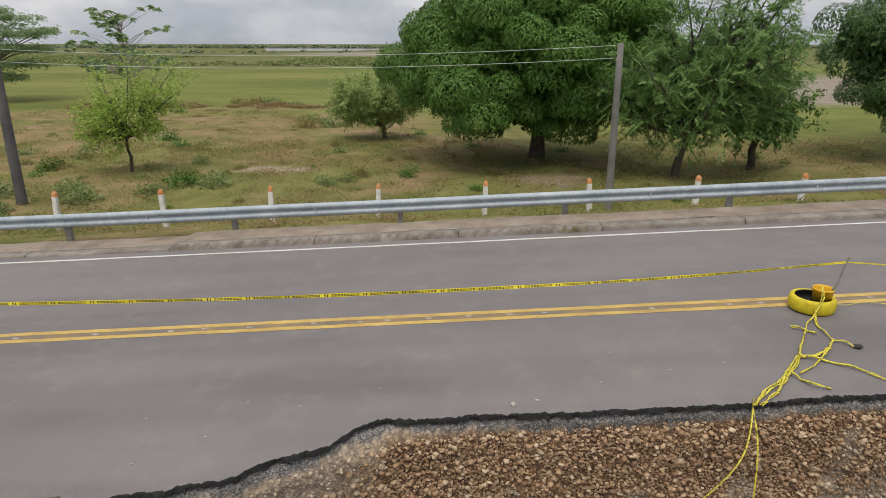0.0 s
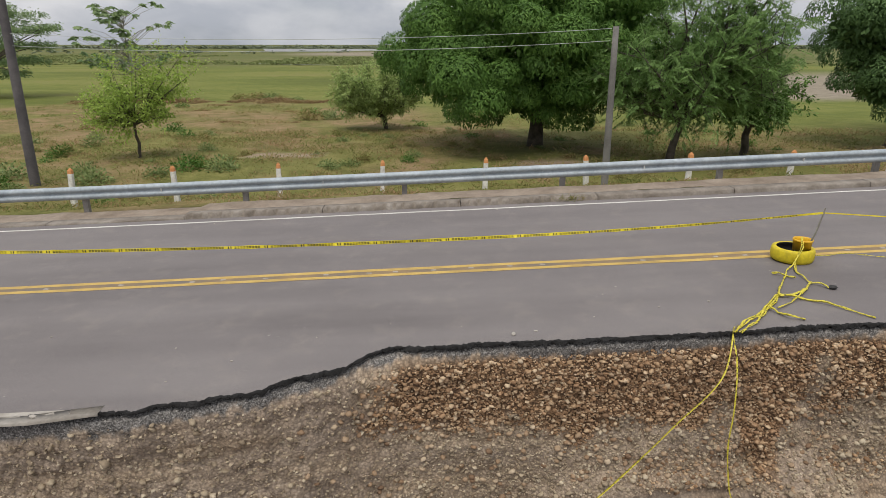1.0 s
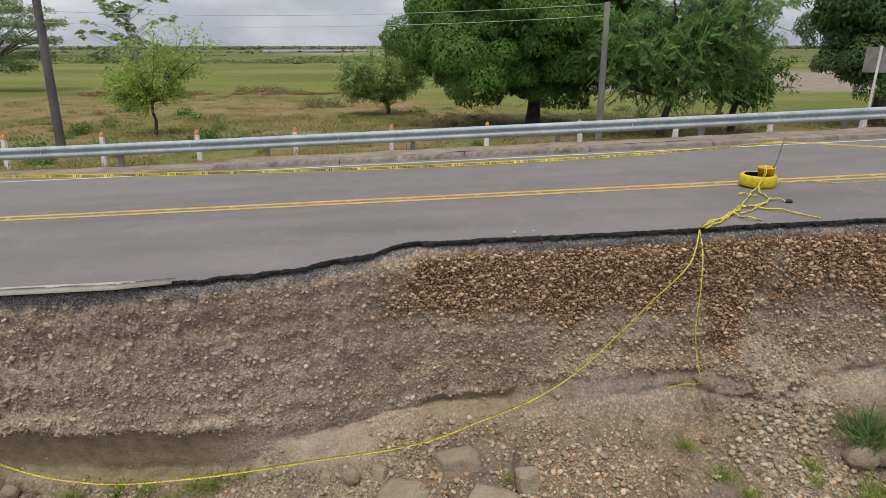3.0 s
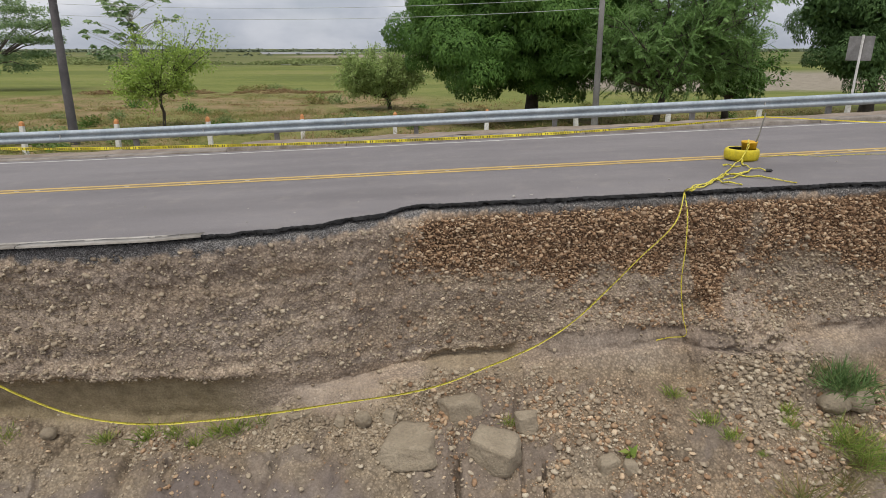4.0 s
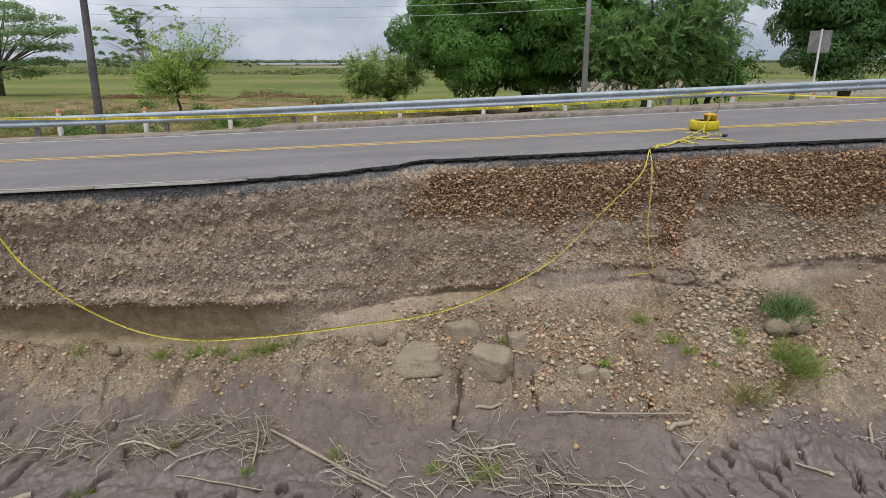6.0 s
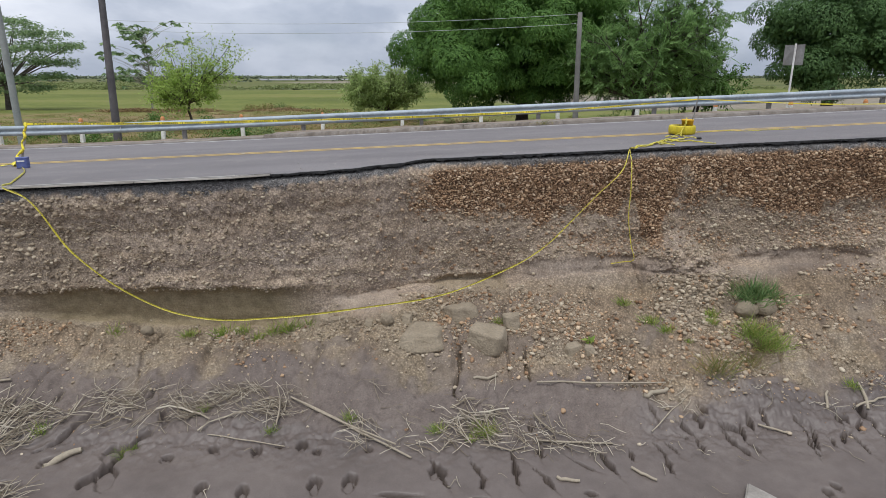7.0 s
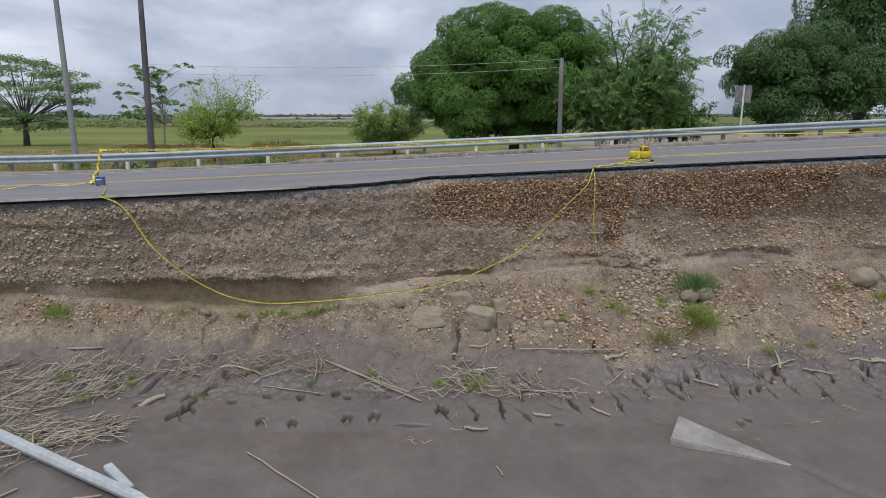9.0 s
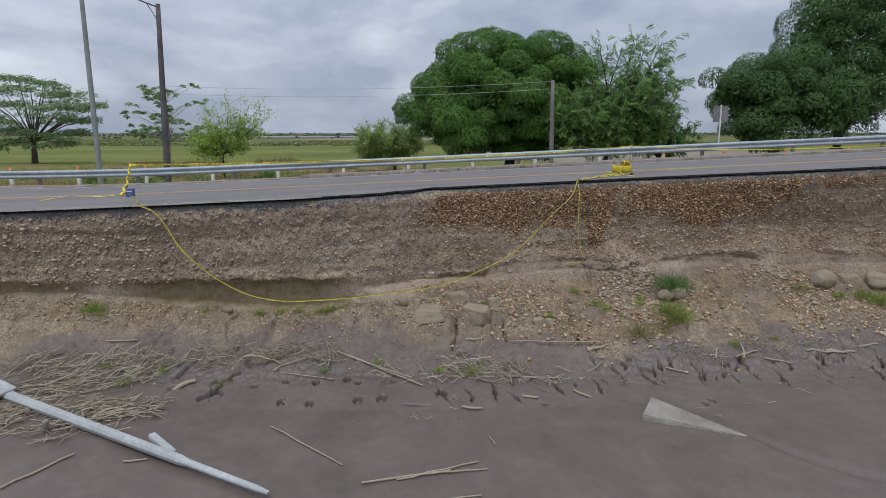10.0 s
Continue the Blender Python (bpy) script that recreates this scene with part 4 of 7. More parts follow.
tab = bm_mesh("reflector", box_bm(0.012, 0.05, 0.075, 0.004), M_WHITEPAINT)
steel_post = bmesh.new()
for dy, dx, wy, wx in ((0, 0, 0.006, 0.12), (0.055, -0.057, 0.11, 0.006), (0.055, 0.057, 0.11, 0.006)):
    box_bm(wx, wy, 0.95, 0.002, pose(dx, dy, 0), steel_post)
steel_post = bm_mesh("post", steel_post, M_POST_STEEL)
block = bm_mesh("spacer", box_bm(0.12, 0.07, 0.2, 0.006), M_POST_STEEL)
for k in range(-14, 15):
    x = FIRST + k * PITCH
    panel = part("panel", rail_panel(x, x + PITCH), guardrail)
    g = float(road_z(x))
    part("reflector", tab, panel, "small pale reflector tab").matrix_basis = pose(x, RAIL_Y - 0.045, g + RAIL_TOP - 0.155)
    px = x + 1.9
    g = float(road_z(px))
    post = part("post", steel_post, guardrail)
    post.matrix_basis = pose(px, RAIL_Y + 0.075, g + 0.02)
    part("spacer", block, post).matrix_basis = pose(0, -0.037, RAIL_TOP - 0.175)


# ---- delineator posts ----
def delineator():
    ob = thing("delineator_post", "white concrete delineator post with an orange painted tip behind the guardrail", "post", group="delineator posts")
    bm = bmesh.new()
    bmesh.ops.create_cone(bm, cap_ends=True, segments=4, radius1=0.098, radius2=0.082, depth=1.05, matrix=pose(0, 0, 0.375, 0, 0, 45))
    bmesh.ops.bevel(bm, geom=bm.edges[:], offset=0.008, segments=1, affect="EDGES")
    part("shaft", bm_mesh("shaft", bm, M_WHITEPAINT), ob)
    bm = bmesh.new()
    bmesh.ops.create_cone(bm, cap_ends=True, segments=4, radius1=0.084, radius2=0.072, depth=0.09, matrix=pose(0, 0, 0.945, 0, 0, 45))
    bmesh.ops.create_cone(bm, cap_ends=True, segments=4, radius1=0.072, radius2=0.028, depth=0.055, matrix=pose(0, 0, 1.017, 0, 0, 45))
    part("tip", bm_mesh("tip", bm, M_ORANGE), ob, "faded orange painted tip")
    return ob


first_post = None
rnd = random.Random(3)
for k in range(-6, 8):
    x = -1.36 + 2.82 * k
    m = pose(x, 15.8, -0.60 + 0.0213 * x, rnd.uniform(-2, 2), rnd.uniform(-4, 3), rnd.uniform(-8, 8))
    if first_post is None:
        first_post = delineator()
        first_post.matrix_basis = m
    else:
        copy_thing(first_post, m)


# ---- trees ----
FLAT = np.array([1.0, 1.0, 0.84])


def clumped_crown(seed, masses, head, spacing, density, length, width, floor_cut, core_leaves):
    """Small rounded heads of drooping leaves, set close over the outside of several overlapping masses."""
    rs = np.random.RandomState(seed)
    cs, rr = np.array([m[0] for m in masses], float), np.array([m[1] for m in masses], float)
    heads = np.zeros((0, 3))
    outward = np.zeros((0, 3))
    for i, (c, r) in enumerate(zip(cs, rr)):
        u = unit(rs.randn(int(60 * r[0] * r[2]), 3))
        p = c + u * (r - head * 0.75)
        n = unit(u / r)
        keep = p[:, 2] > floor_cut + 0.5
        for j in range(len(cs)):
            if j != i:
                keep &= (((p - cs[j]) / np.maximum(rr[j] - head * 0.9, 0.3)) ** 2).sum(1) > 1
        for q, w in zip(p[keep], n[keep]):
            if not len(heads) or ((heads - q) ** 2).sum(1).min() > spacing ** 2:
                heads, outward = np.vstack([heads, q]), np.vstack([outward, w])
    size = head * rs.uniform(0.72, 1.28, len(heads))
    heads = heads + outward * rs.uniform(-0.25, 0.30, (len(heads), 1))
    pts, nor = [], []
    for c, r in zip(heads, size):
        u = unit(rs.randn(int(density * 4 * np.pi * r * r), 3))
        u = u[u[:, 2] > -0.55 + 0.25 * rs.rand(len(u))]
        p = c + u * r * FLAT * (1 + 0.10 * vnoise(*(u * 3.1 + c).T))[:, None] * rs.uniform(0.90, 1.03, (len(u), 1))
        keep = p[:, 2] > floor_cut
        close = np.abs(heads - c).max(1) < r + size
        for c2, r2 in zip(heads[close], size[close]):
            if (c2 != c).any():
                keep &= (((p - c2) / (r2 * 0.90 * FLAT)) ** 2).sum(1) > 1
        for c2, r2 in zip(cs, rr):
            keep &= (((p - c2) / np.maximum(r2 - head * 1.35, 0.2)) ** 2).sum(1) > 1
        pts.append(p[keep]), nor.append(unit(u / FLAT)[keep])
    at, out = np.concatenate(pts), np.concatenate(nor)
    n = len(at)
    way = rs.randn(n, 3) * 0.75 + np.array([0, 0, -0.70])
    way = unit(way - out * ((way * out).sum(1, keepdims=True) * 0.8 - 0.20))
    side = unit(np.cross(out * 1.2 + np.array([0, 0, 0.35]) + rs.randn(n, 3) * 0.34, way))
    outer = leaf_quads(at, way, side, length * rs.uniform(0.6, 1.3, n), width * rs.uniform(0.7, 1.3, n))
    # leaves deep inside close the crown
    pick = rs.choice(len(cs), core_leaves, p=rr.prod(1) / rr.prod(1).sum())
    cp = cs[pick] + unit(rs.randn(core_leaves, 3)) * np.maximum(rr[pick] - head * 0.9, 0.3) * rs.uniform(0.5, 1.0, (core_leaves, 1))
    cp = cp[cp[:, 2] > floor_cut + 0.3]
    cw = unit(rs.randn(len(cp), 3))
    core = leaf_quads(cp, cw, unit(np.cross(cw, rs.randn(len(cp), 3))), 0.34, 0.18)
    return joined([outer, core])


def limb_paths(base, top_r, mids, rs):
    paths = []
    for m in mids:
        b = np.array(base)
        a = b + (np.array(m) - b) * np.array([0.12, 0.12, 0.35])
        c = b + (np.array(m) - b) * np.array([0.55, 0.55, 0.75]) + rs.randn(3) * 0.15
        paths.append([(b, top_r), (a, top_r * 0.75), (c, top_r * 0.42), (np.array(m), top_r * 0.12)])
    return paths


def mango_tree(at, masses, seed, label, trunk_r=0.36, floor_cut=-9.0, leafage=None, density=215.0, core=26000):
    ob = thing("mango_tree", label, "tree", at)
    rs = np.random.RandomState(seed)
    v, f = clumped_crown(seed, masses, 1.0, 1.40, density, 0.155, 0.058, floor_cut, core)
    o = np.array(at)
    part("crown", np_mesh("crown", v - o, f, leafage or M_MANGO), ob, "dense dark green drooping foliage")
    fork = np.array([at[0] + 0.1, at[1], at[2] + 1.7])
    trunk = [(np.array((0, 0, -0.3)), trunk_r * 1.7), (np.array((0, 0, 0.1)), trunk_r * 1.2), (np.array((0.03, 0, 0.9)), trunk_r * 0.95), (fork - o, trunk_r)]
    bole = part("trunk", tube_mesh("trunk", [trunk], M_BARK, 12), ob, "short dark trunk")
    c, r = np.array(masses[0][0]), np.array(masses[0][1])
    tips = [c + unit(rs.randn(3) * (1, 1, 0.5)) * r * 0.75 for _ in range(8)]
    for path in limb_paths(fork - o, trunk_r * 0.6, [m - o for m in tips], rs):
        part("limb", tube_mesh("limb", [path], M_BARK, 7), bole)
    return ob


def gz(x, y):
    return float(field_z(x, y))


mango_tree((5.05, 28.7, gz(5.05, 28.7)), [((4.7, 29.0, 3.6), (5.9, 5.6, 4.3)), ((0.7, 28.6, 2.9), (2.8, 3.4, 2.5)), ((7.6, 28.8, 4.3), (3.3, 4.2, 3.1)), ((2.2, 25.0, 1.75), (2.5, 2.3, 1.55)), ((4.9, 24.6, 3.6), (2.6, 2.0, 1.9)), ((6.6, 25.4, 2.4), (2.2, 2.2, 1.8))], 7, "large round mango tree with dense dark green crown in the pasture", 0.34, -0.15)
mango_tree((22.1, 28.0, gz(22.1, 28)), [((21.9, 28.2, 3.7), (3.5, 3.8, 3.1)), ((19.0, 27.8, 4.0), (1.8, 2.2, 1.8)), ((20.4, 27.0, 1.7), (2.2, 2.2, 1.7)), ((24.0, 26.2, 3.0), (2.4, 2.2, 2.2))], 21, "dark mango tree with a low round crown", 0.32, -0.1, M_MANGO_DARK, 130, 12000)
mango_tree((28.0, 30.5, gz(28, 30.5)), [((28.2, 30.5, 7.0), (4.6, 4.6, 6.2)), ((26.4, 27.6, 4.5), (2.1, 2.0, 1.7)), ((26.0, 29.0, 8.2), (2.3, 2.4, 2.0))], 33, "tall dark mango tree behind a lower one", 0.40, 0.2, M_MANGO_DARK, 95, 14000)


def twig_tree(name, at, tips, seed, leaf, label, material, trunk_r=0.10, bare=0.35, per=60, length=0.12, width=0.055, spread=0.5, pinnate=False):
    """A slender tree: bent trunk, limbs to the given tips, leaves or feathery fronds along the outer twigs."""
    rs = np.random.RandomState(seed)
    ob = thing(name, label, "tree", at)
    o = np.array(at)
    tips = [np.array(p) - o for p in tips]
    mean = np.mean(tips, 0)
    fork = np.array([mean[0] * 0.35, mean[1] * 0.35, mean[2] * bare]) + rs.randn(3) * 0.05
    bole = part("trunk", tube_mesh("trunk", [[(np.array((0, 0, -0.25)), trunk_r * 1.25), (fork * 0.35 + rs.randn(3) * 0.06, trunk_r), (fork * 0.7 + rs.randn(3) * 0.06, trunk_r * 0.9), (fork, trunk_r * 0.85)]], M_BARK, 9), ob)
    at_, way_, all_twigs = [], [], []
    for tip in tips:
        mid = fork + (tip - fork) * 0.5 + rs.randn(3) * 0.18 * spread
        part("limb", tube_mesh("limb", [[(fork, trunk_r * 0.6), (fork * 0.5 + mid * 0.5 + rs.randn(3) * 0.05, trunk_r * 0.42), (mid, trunk_r * 0.3), (tip, trunk_r * 0.1)]], M_BARK, 6), bole)
        twigs = []
        for _ in range(leaf):
            s = rs.uniform(0.35, 1.0)
            b = (fork * (1 - 2 * s) + mid * 2 * s) if s < 0.5 else mid + (tip - mid) * (2 * s - 1)
            d = unit(unit(tip - fork) * 0.5 + rs.randn(3) * 0.7 + (0, 0, 0.1))
            L = spread * rs.uniform(0.5, 1.2)
            e = b + d * L
            twigs.append([(b, trunk_r * 0.10), (b + d * L * 0.5 + rs.randn(3) * 0.04, trunk_r * 0.07), (e, trunk_r * 0.03)])
            if pinnate:
                for q in np.linspace(0.1, 1, max(2, per // 26)):
                    r0, rd = b + d * L * q, unit(d * 0.7 + rs.randn(3) * 0.6)
                    n = 13
                    s2 = np.linspace(0.08, 1, n)[:, None] * length * 3.2 * rs.uniform(0.7, 1.2)
                    sd = unit(np.cross(rd, rs.randn(3)))
                    pts = r0 + rd * s2 - np.array([0, 0, 0.25]) * s2**2
                    for sg in (-1, 1):
                        at_.append(pts), way_.append(unit(np.tile(sd * sg + rd * 0.5, (n, 1))))
            else:
                n = per
                q = rs.uniform(0.1, 1.05, (n, 1))
                at_.append(b + d * L * q + rs.randn(n, 3) * 0.10 * spread)
                way_.append(unit(d + rs.randn(n, 3) * 0.9 + (0, 0, -0.25)))
        all_twigs += twigs
    tagged(part("branching", tube_mesh("branching", all_twigs, M_BARK, 3), ob), kind="stuff")
    A, W = np.concatenate(at_), np.concatenate(way_)
    S = unit(np.cross(rs.randn(len(A), 3) * (0.3 if pinnate else 0.55) + (0, 0, 1), W))
    v, f = leaf_quads(A, W, S, length * rs.uniform(0.6, 1.2, len(A)), width * rs.uniform(0.7, 1.2, len(A)))
    part("crown", np_mesh("crown", v, f, material), ob)
    return ob


def dome(c, r, n, seed, low=-0.3):
    rs = np.random.RandomState(seed)
    u = unit(rs.randn(n * 3, 3))
    u = u[u[:, 2] > low][:n]
    return [np.array(c) + q * np.array(r) * rs.uniform(0.75, 1.0) for q in u]


# feathery tree by the concrete pole
twig_tree("feathery_tree", (9.5, 23.4, gz(9.5, 23.4)), dome((10.2, 23.4, 2.5), (3.7, 3.0, 2.9), 26, 4, -0.65) + dome((10.6, 23.2, 2.2), (2.4, 2.0, 2.2), 16, 6, -0.5) + [np.array(p) for p in ((12.9, 23.4, 5.6), (13.7, 23.3, 2.3), (7.0, 23.4, 2.2), (11.0, 23.4, 6.6), (12.6, 23.4, 6.4), (11.6, 23.2, 6.2), (9.2, 23.6, 6.0), (13.5, 23.3, 4.1), (13.2, 23.4, 4.9), (10.3, 23.2, 6.0))], 5, 19, "feathery-leaved tree with an open grey-green crown", M_FEATHER, 0.15, 0.33, 104, 0.165, 0.046, 1.25, True)
twig_tree("small_dark_tree", (13.5, 25.3, gz(13.5, 25.3)), dome((13.6, 25.3, 1.5), (1.7, 1.5, 1.3), 12, 8, -0.6), 9, 14, "small dark leafy tree beside a feathery one", M_MANGO, 0.16, 0.45, 60, 0.20, 0.08, 0.9)
twig_tree("bushy_tree", (-2.6, 36.5, gz(-2.6, 36.5)), dome((-3.0, 36.5, 0.75), (2.7, 2.1, 1.7), 46, 12, -0.45) + dome((-2.9, 36.5, 0.6), (1.4, 1.3, 0.9), 12, 14, -0.6), 13, 16, "low spreading olive-green tree in the grass", M_BUSHLEAF, 0.13, 0.30, 38, 0.17, 0.075, 0.8)
twig_tree("sapling", (-12.15, 24.95, gz(-12.15, 24.95)), dome((-12.2, 24.9, 1.25), (1.5, 1.2, 1.2), 22, 16, -0.8) + [np.array(p) for p in ((-9.5, 24.9, 2.3), (-9.8, 24.8, 3.0), (-10.5, 25.0, 2.9), (-10.1, 24.9, 1.9), (-13.6, 24.8, 0.5), (-13.5, 24.9, 1.3), (-11.6, 24.9, 3.1), (-11.0, 25.0, 2.2), (-10.8, 24.9, 1.5), (-11.5, 24.8, 2.5), (-12.7, 24.9, 2.5))], 17, 10, "slender crooked young tree with light green leaves", M_LIGHTLEAF, 0.065, 0.50, 25, 0.15, 0.07, 0.95)


def tufted_tree(name, at, tips, seed, label, material, trunk_r, leaves, length, width, flat, pad, fork_at):
    """A tree whose limbs end in rosettes or flat pads of leaves."""
    rs = np.random.RandomState(seed)
    ob = thing(name, label, "tree", at)
    o = np.array(at)
    tips = [np.array(p) - o for p in tips]
    fork = np.array((0.2, 0, fork_at))
    bole = part("trunk", tube_mesh("trunk", [[(np.array((0, 0, -0.3)), trunk_r * 1.3), (np.array((0.1, 0, fork_at * 0.5)), trunk_r), (fork, trunk_r * 0.8)]], M_PALEBARK if pad == 0 else M_BARK, 9), ob)
    A, W = [], []
    stem = fork
    if not pad:  # the pale stem runs on through the crown
        crest = np.array((0.1, 0.1, max(t[2] for t in tips) - 0.8))
        part("stem", tube_mesh("stem", [[(fork, trunk_r * 0.8), ((fork + crest) / 2 + rs.randn(3) * 0.15, trunk_r * 0.5), (crest, trunk_r * 0.2)]], M_PALEBARK, 7), bole)
    for tip in tips:
        if not pad:
            fork = stem + (crest - stem) * min(1.0, max(0.0, (tip[2] - 0.55 * math.hypot(tip[0], tip[1]) - stem[2]) / (crest[2] - stem[2])))
        mid = fork + (tip - fork) * 0.55 + np.array((0, 0, 0.06 * np.linalg.norm(tip[:2]))) + rs.randn(3) * 0.15
        if not pad or rs.rand() < 0.22:
            part("limb", tube_mesh("limb", [[(fork, trunk_r * 0.4), (mid, trunk_r * 0.2), (tip, trunk_r * 0.08)]], M_PALEBARK if pad == 0 else M_BARK, 5), bole)
        if pad:
            n = leaves
            r = pad * np.sqrt(rs.rand(n)) * rs.uniform(0.7, 1.1)
            a = rs.uniform(0, 2 * np.pi, n)
            A.append(tip + np.stack([r * np.cos(a), r * np.sin(a), flat * rs.randn(n) - 0.06 * r * r], -1))
            W.append(unit(np.stack([np.cos(a), np.sin(a), -0.2 + 0.4 * rs.randn(n)], -1)))
        else:
            n = leaves
            a = np.linspace(0, 2 * np.pi, n, endpoint=False) + rs.rand()
            A.append(np.tile(tip, (n, 1)) + rs.randn(n, 3) * 0.04)
            W.append(unit(np.stack([np.cos(a), np.sin(a), -0.45 + 0.25 * rs.randn(n)], -1)))
    A, W = np.concatenate(A), np.concatenate(W)
    up = np.array([0, 0, 1.0]) + rs.randn(len(A), 3) * 0.4
    v, f = leaf_quads(A, W, unit(np.cross(up, W)), length * rs.uniform(0.7, 1.2, len(A)), width * rs.uniform(0.8, 1.2, len(A)))
    part("crown", np_mesh("crown", v, f, material), ob)
    return ob


rs = np.random.RandomState(40)
tufts = []
for k in range(40):
    h = rs.uniform(0.0, 1.0)
    reach = 4.5 * (1 - 0.7 * max(0, h - 0.45)) * math.sqrt(rs.rand() * 0.8 + 0.2)
    a = rs.uniform(0, 2 * math.pi)
    hub = np.array((-31.9 + reach * math.cos(a), 68 + reach * math.sin(a), 0.9 + 6.8 * h))
    tufts += [hub + rs.randn(3) * (0.55, 0.55, 0.3) for _ in range(3)]
tufted_tree("broadleaf_tree", (-31.9, 68.0, gz(-31.9, 68)), tufts, 19, "thin pale-stemmed tree with tufts of large lobed leaves", M_RAIN, 0.10, 11, 0.60, 0.34, 0, 0, 2.6)
rs = np.random.RandomState(41)
pads = []
for z, r, n in ((8.7, 4.5, 10), (7.6, 7.5, 22), (5.9, 9.8, 30), (3.9, 8.6, 24), (2.0, 7.4, 18), (0.4, 5.6, 10)):
    for k in range(n):
        q, a = r * math.sqrt(0.25 + 0.75 * rs.rand()), k * 2.39996 + z
        pads.append((-52.0 + q * math.cos(a), 74 + q * 0.8 * math.sin(a), z - 0.012 * q * q + rs.randn() * 0.3))
tufted_tree("rain_tree", (-52.0, 74.0, gz(-52, 74)), pads, 24, "wide rain tree with layered spreading branches", M_RAIN, 0.34, 170, 0.32, 0.20, 0.20, 1.5, 3.0)


# ---- helpers for things that lie on the bank ----
low = int(np.argmax(kind[:, 0] >= 9.0))


def bank_z(x, y):
    """Height of the slope and the mud under a place in front of the cliff."""
    j = int(np.argmin(np.abs(xs - x)))
    return float(np.interp(y, by[low:, j][::-1], bz[low:, j][::-1]))


def ribbon(name, pts, width, material, parent=None, flat=False, twist=0.0, seed=0, step=0.06, slim=1.0, fold=0.0):
    """A limp tape through the given points; fold: how deep it is creased along its middle."""
    pts = np.array(pts, float)
    d = np.r_[0, np.cumsum(np.linalg.norm(np.diff(pts, axis=0), axis=1))]
    s = np.linspace(0, d[-1], max(3, int(d[-1] / step)))
    # a smooth line through the points
    tang = np.gradient(pts, d, axis=0)
    k = np.clip(np.searchsorted(d, s, side="right") - 1, 0, len(d) - 2)
    h = (d[k + 1] - d[k])[:, None]
    u = ((s - d[k])[:, None]) / h
    p = pts[k] * (2 * u**3 - 3 * u**2 + 1) + tang[k] * h * (u**3 - 2 * u**2 + u) + pts[k + 1] * (-2 * u**3 + 3 * u**2) + tang[k + 1] * h * (u**3 - u**2)
    way = unit(np.gradient(p, axis=0))
    a = unit(np.cross(way, [0, 0, 1.0])) if flat else np.cross(way, [0, 1.0, 0]) * np.sign(way[:, :1] + 1e-6) + np.array([0, 0, 0.06])
    a = unit(a - way * (a * way).sum(1, keepdims=True))
    b = np.cross(way, a)
    th = twist * fbm(s * 1.3 + seed, seed + 0.5, 0, 3)[:, None]
    side = a * np.cos(th) + b * np.sin(th)
    w = width * (1 - 0.35 * np.abs(vnoise(s * 2.1, seed + 7.0)))[:, None] if twist else width
    w = w * np.interp(s / s[-1], [0, 0.4], [slim, 1.0])[:, None]
    v = np.concatenate([p - side * w / 2, p + np.cross(way, side) * w * fold, p + side * w / 2])
    n = len(p)
    i = np.arange(n - 1)
    me = np_mesh(name, v, np.concatenate([np.stack([i + k, i + k + 1, i + k + n + 1, i + k + n], 1) for k in (0, n)]), material, not fold)
    ob = new(name, me)
    if parent is not None:
        ob.parent = parent
    return ob, p, side


def lathe(profile, segments, material, name):
    v = [(r * math.cos(2 * math.pi * k / segments), r * math.sin(2 * math.pi * k / segments), z) for r, z in profile for k in range(segments)]
    f = [(i * segments + k, i * segments + (k + 1) % segments, (i + 1) * segments + (k + 1) % segments, (i + 1) * segments + k) for i in range(len(profile) - 1) for k in range(segments)]
    return np_mesh(name, v, f, material, True)


def rz1(x):
    return float(road_z(x))


# ---- barrier: painted tyre, bucket, stick, tape ----
TX, TY = 5.49, 8.0
tyre = thing("tyre", "yellow painted car tyre lying flat on the centre line", "tyre", (TX, TY, rz1(TX)))
part("tread", lathe([(0.25, 0.004), (0.285, 0.012), (0.302, 0.05), (0.306, 0.11), (0.302, 0.17), (0.288, 0.202), (0.262, 0.212), (0.235, 0.205)], 40, M_TYREPAINT, "tread"), tyre, "yellow painted tread and sidewall")
part("lining", lathe([(0.236, 0.206), (0.230, 0.19), (0.255, 0.16), (0.275, 0.11), (0.25, 0.05), (0.21, 0.02), (0.0, 0.012)], 40, M_RUBBER, "lining"), tyre, "black rubber inside")
bucket = thing("bucket", "yellow plastic bucket standing in a painted tyre", "bucket", (5.585, 7.95, rz1(5.6)))
part("body", lathe([(0.0, 0.012), (0.100, 0.012), (0.105, 0.0), (0.134, 0.31), (0.141, 0.312), (0.141, 0.34), (0.132, 0.342), (0.128, 0.31), (0.098, 0.03), (0.0, 0.03)], 28, M_BUCKET, "body"), bucket)
part("fill", lathe([(0.0, 0.25), (0.06, 0.255), (0.116, 0.245)], 20, M_SHOULDER, "fill"), bucket, "dry cement fill")
stake = thing("stake", "grey wooden stake leaning out of a yellow bucket", "stake", (5.63, 7.95, rz1(5.6) + 0.06))
part("shaft", tube_mesh("shaft", [[(np.array((0, 0, 0)), 0.016), (np.array((0.03, -0.15, 0.42)), 0.015), (np.array((0.04, -0.24, 0.82)), 0.013)]], M_PALEBARK, 7), stake)
SX0 = (5.67, 7.72, 1.08)
tape = tagged(new("barrier_tape"), "yellow barrier tape with black print strung across the road", "tape")
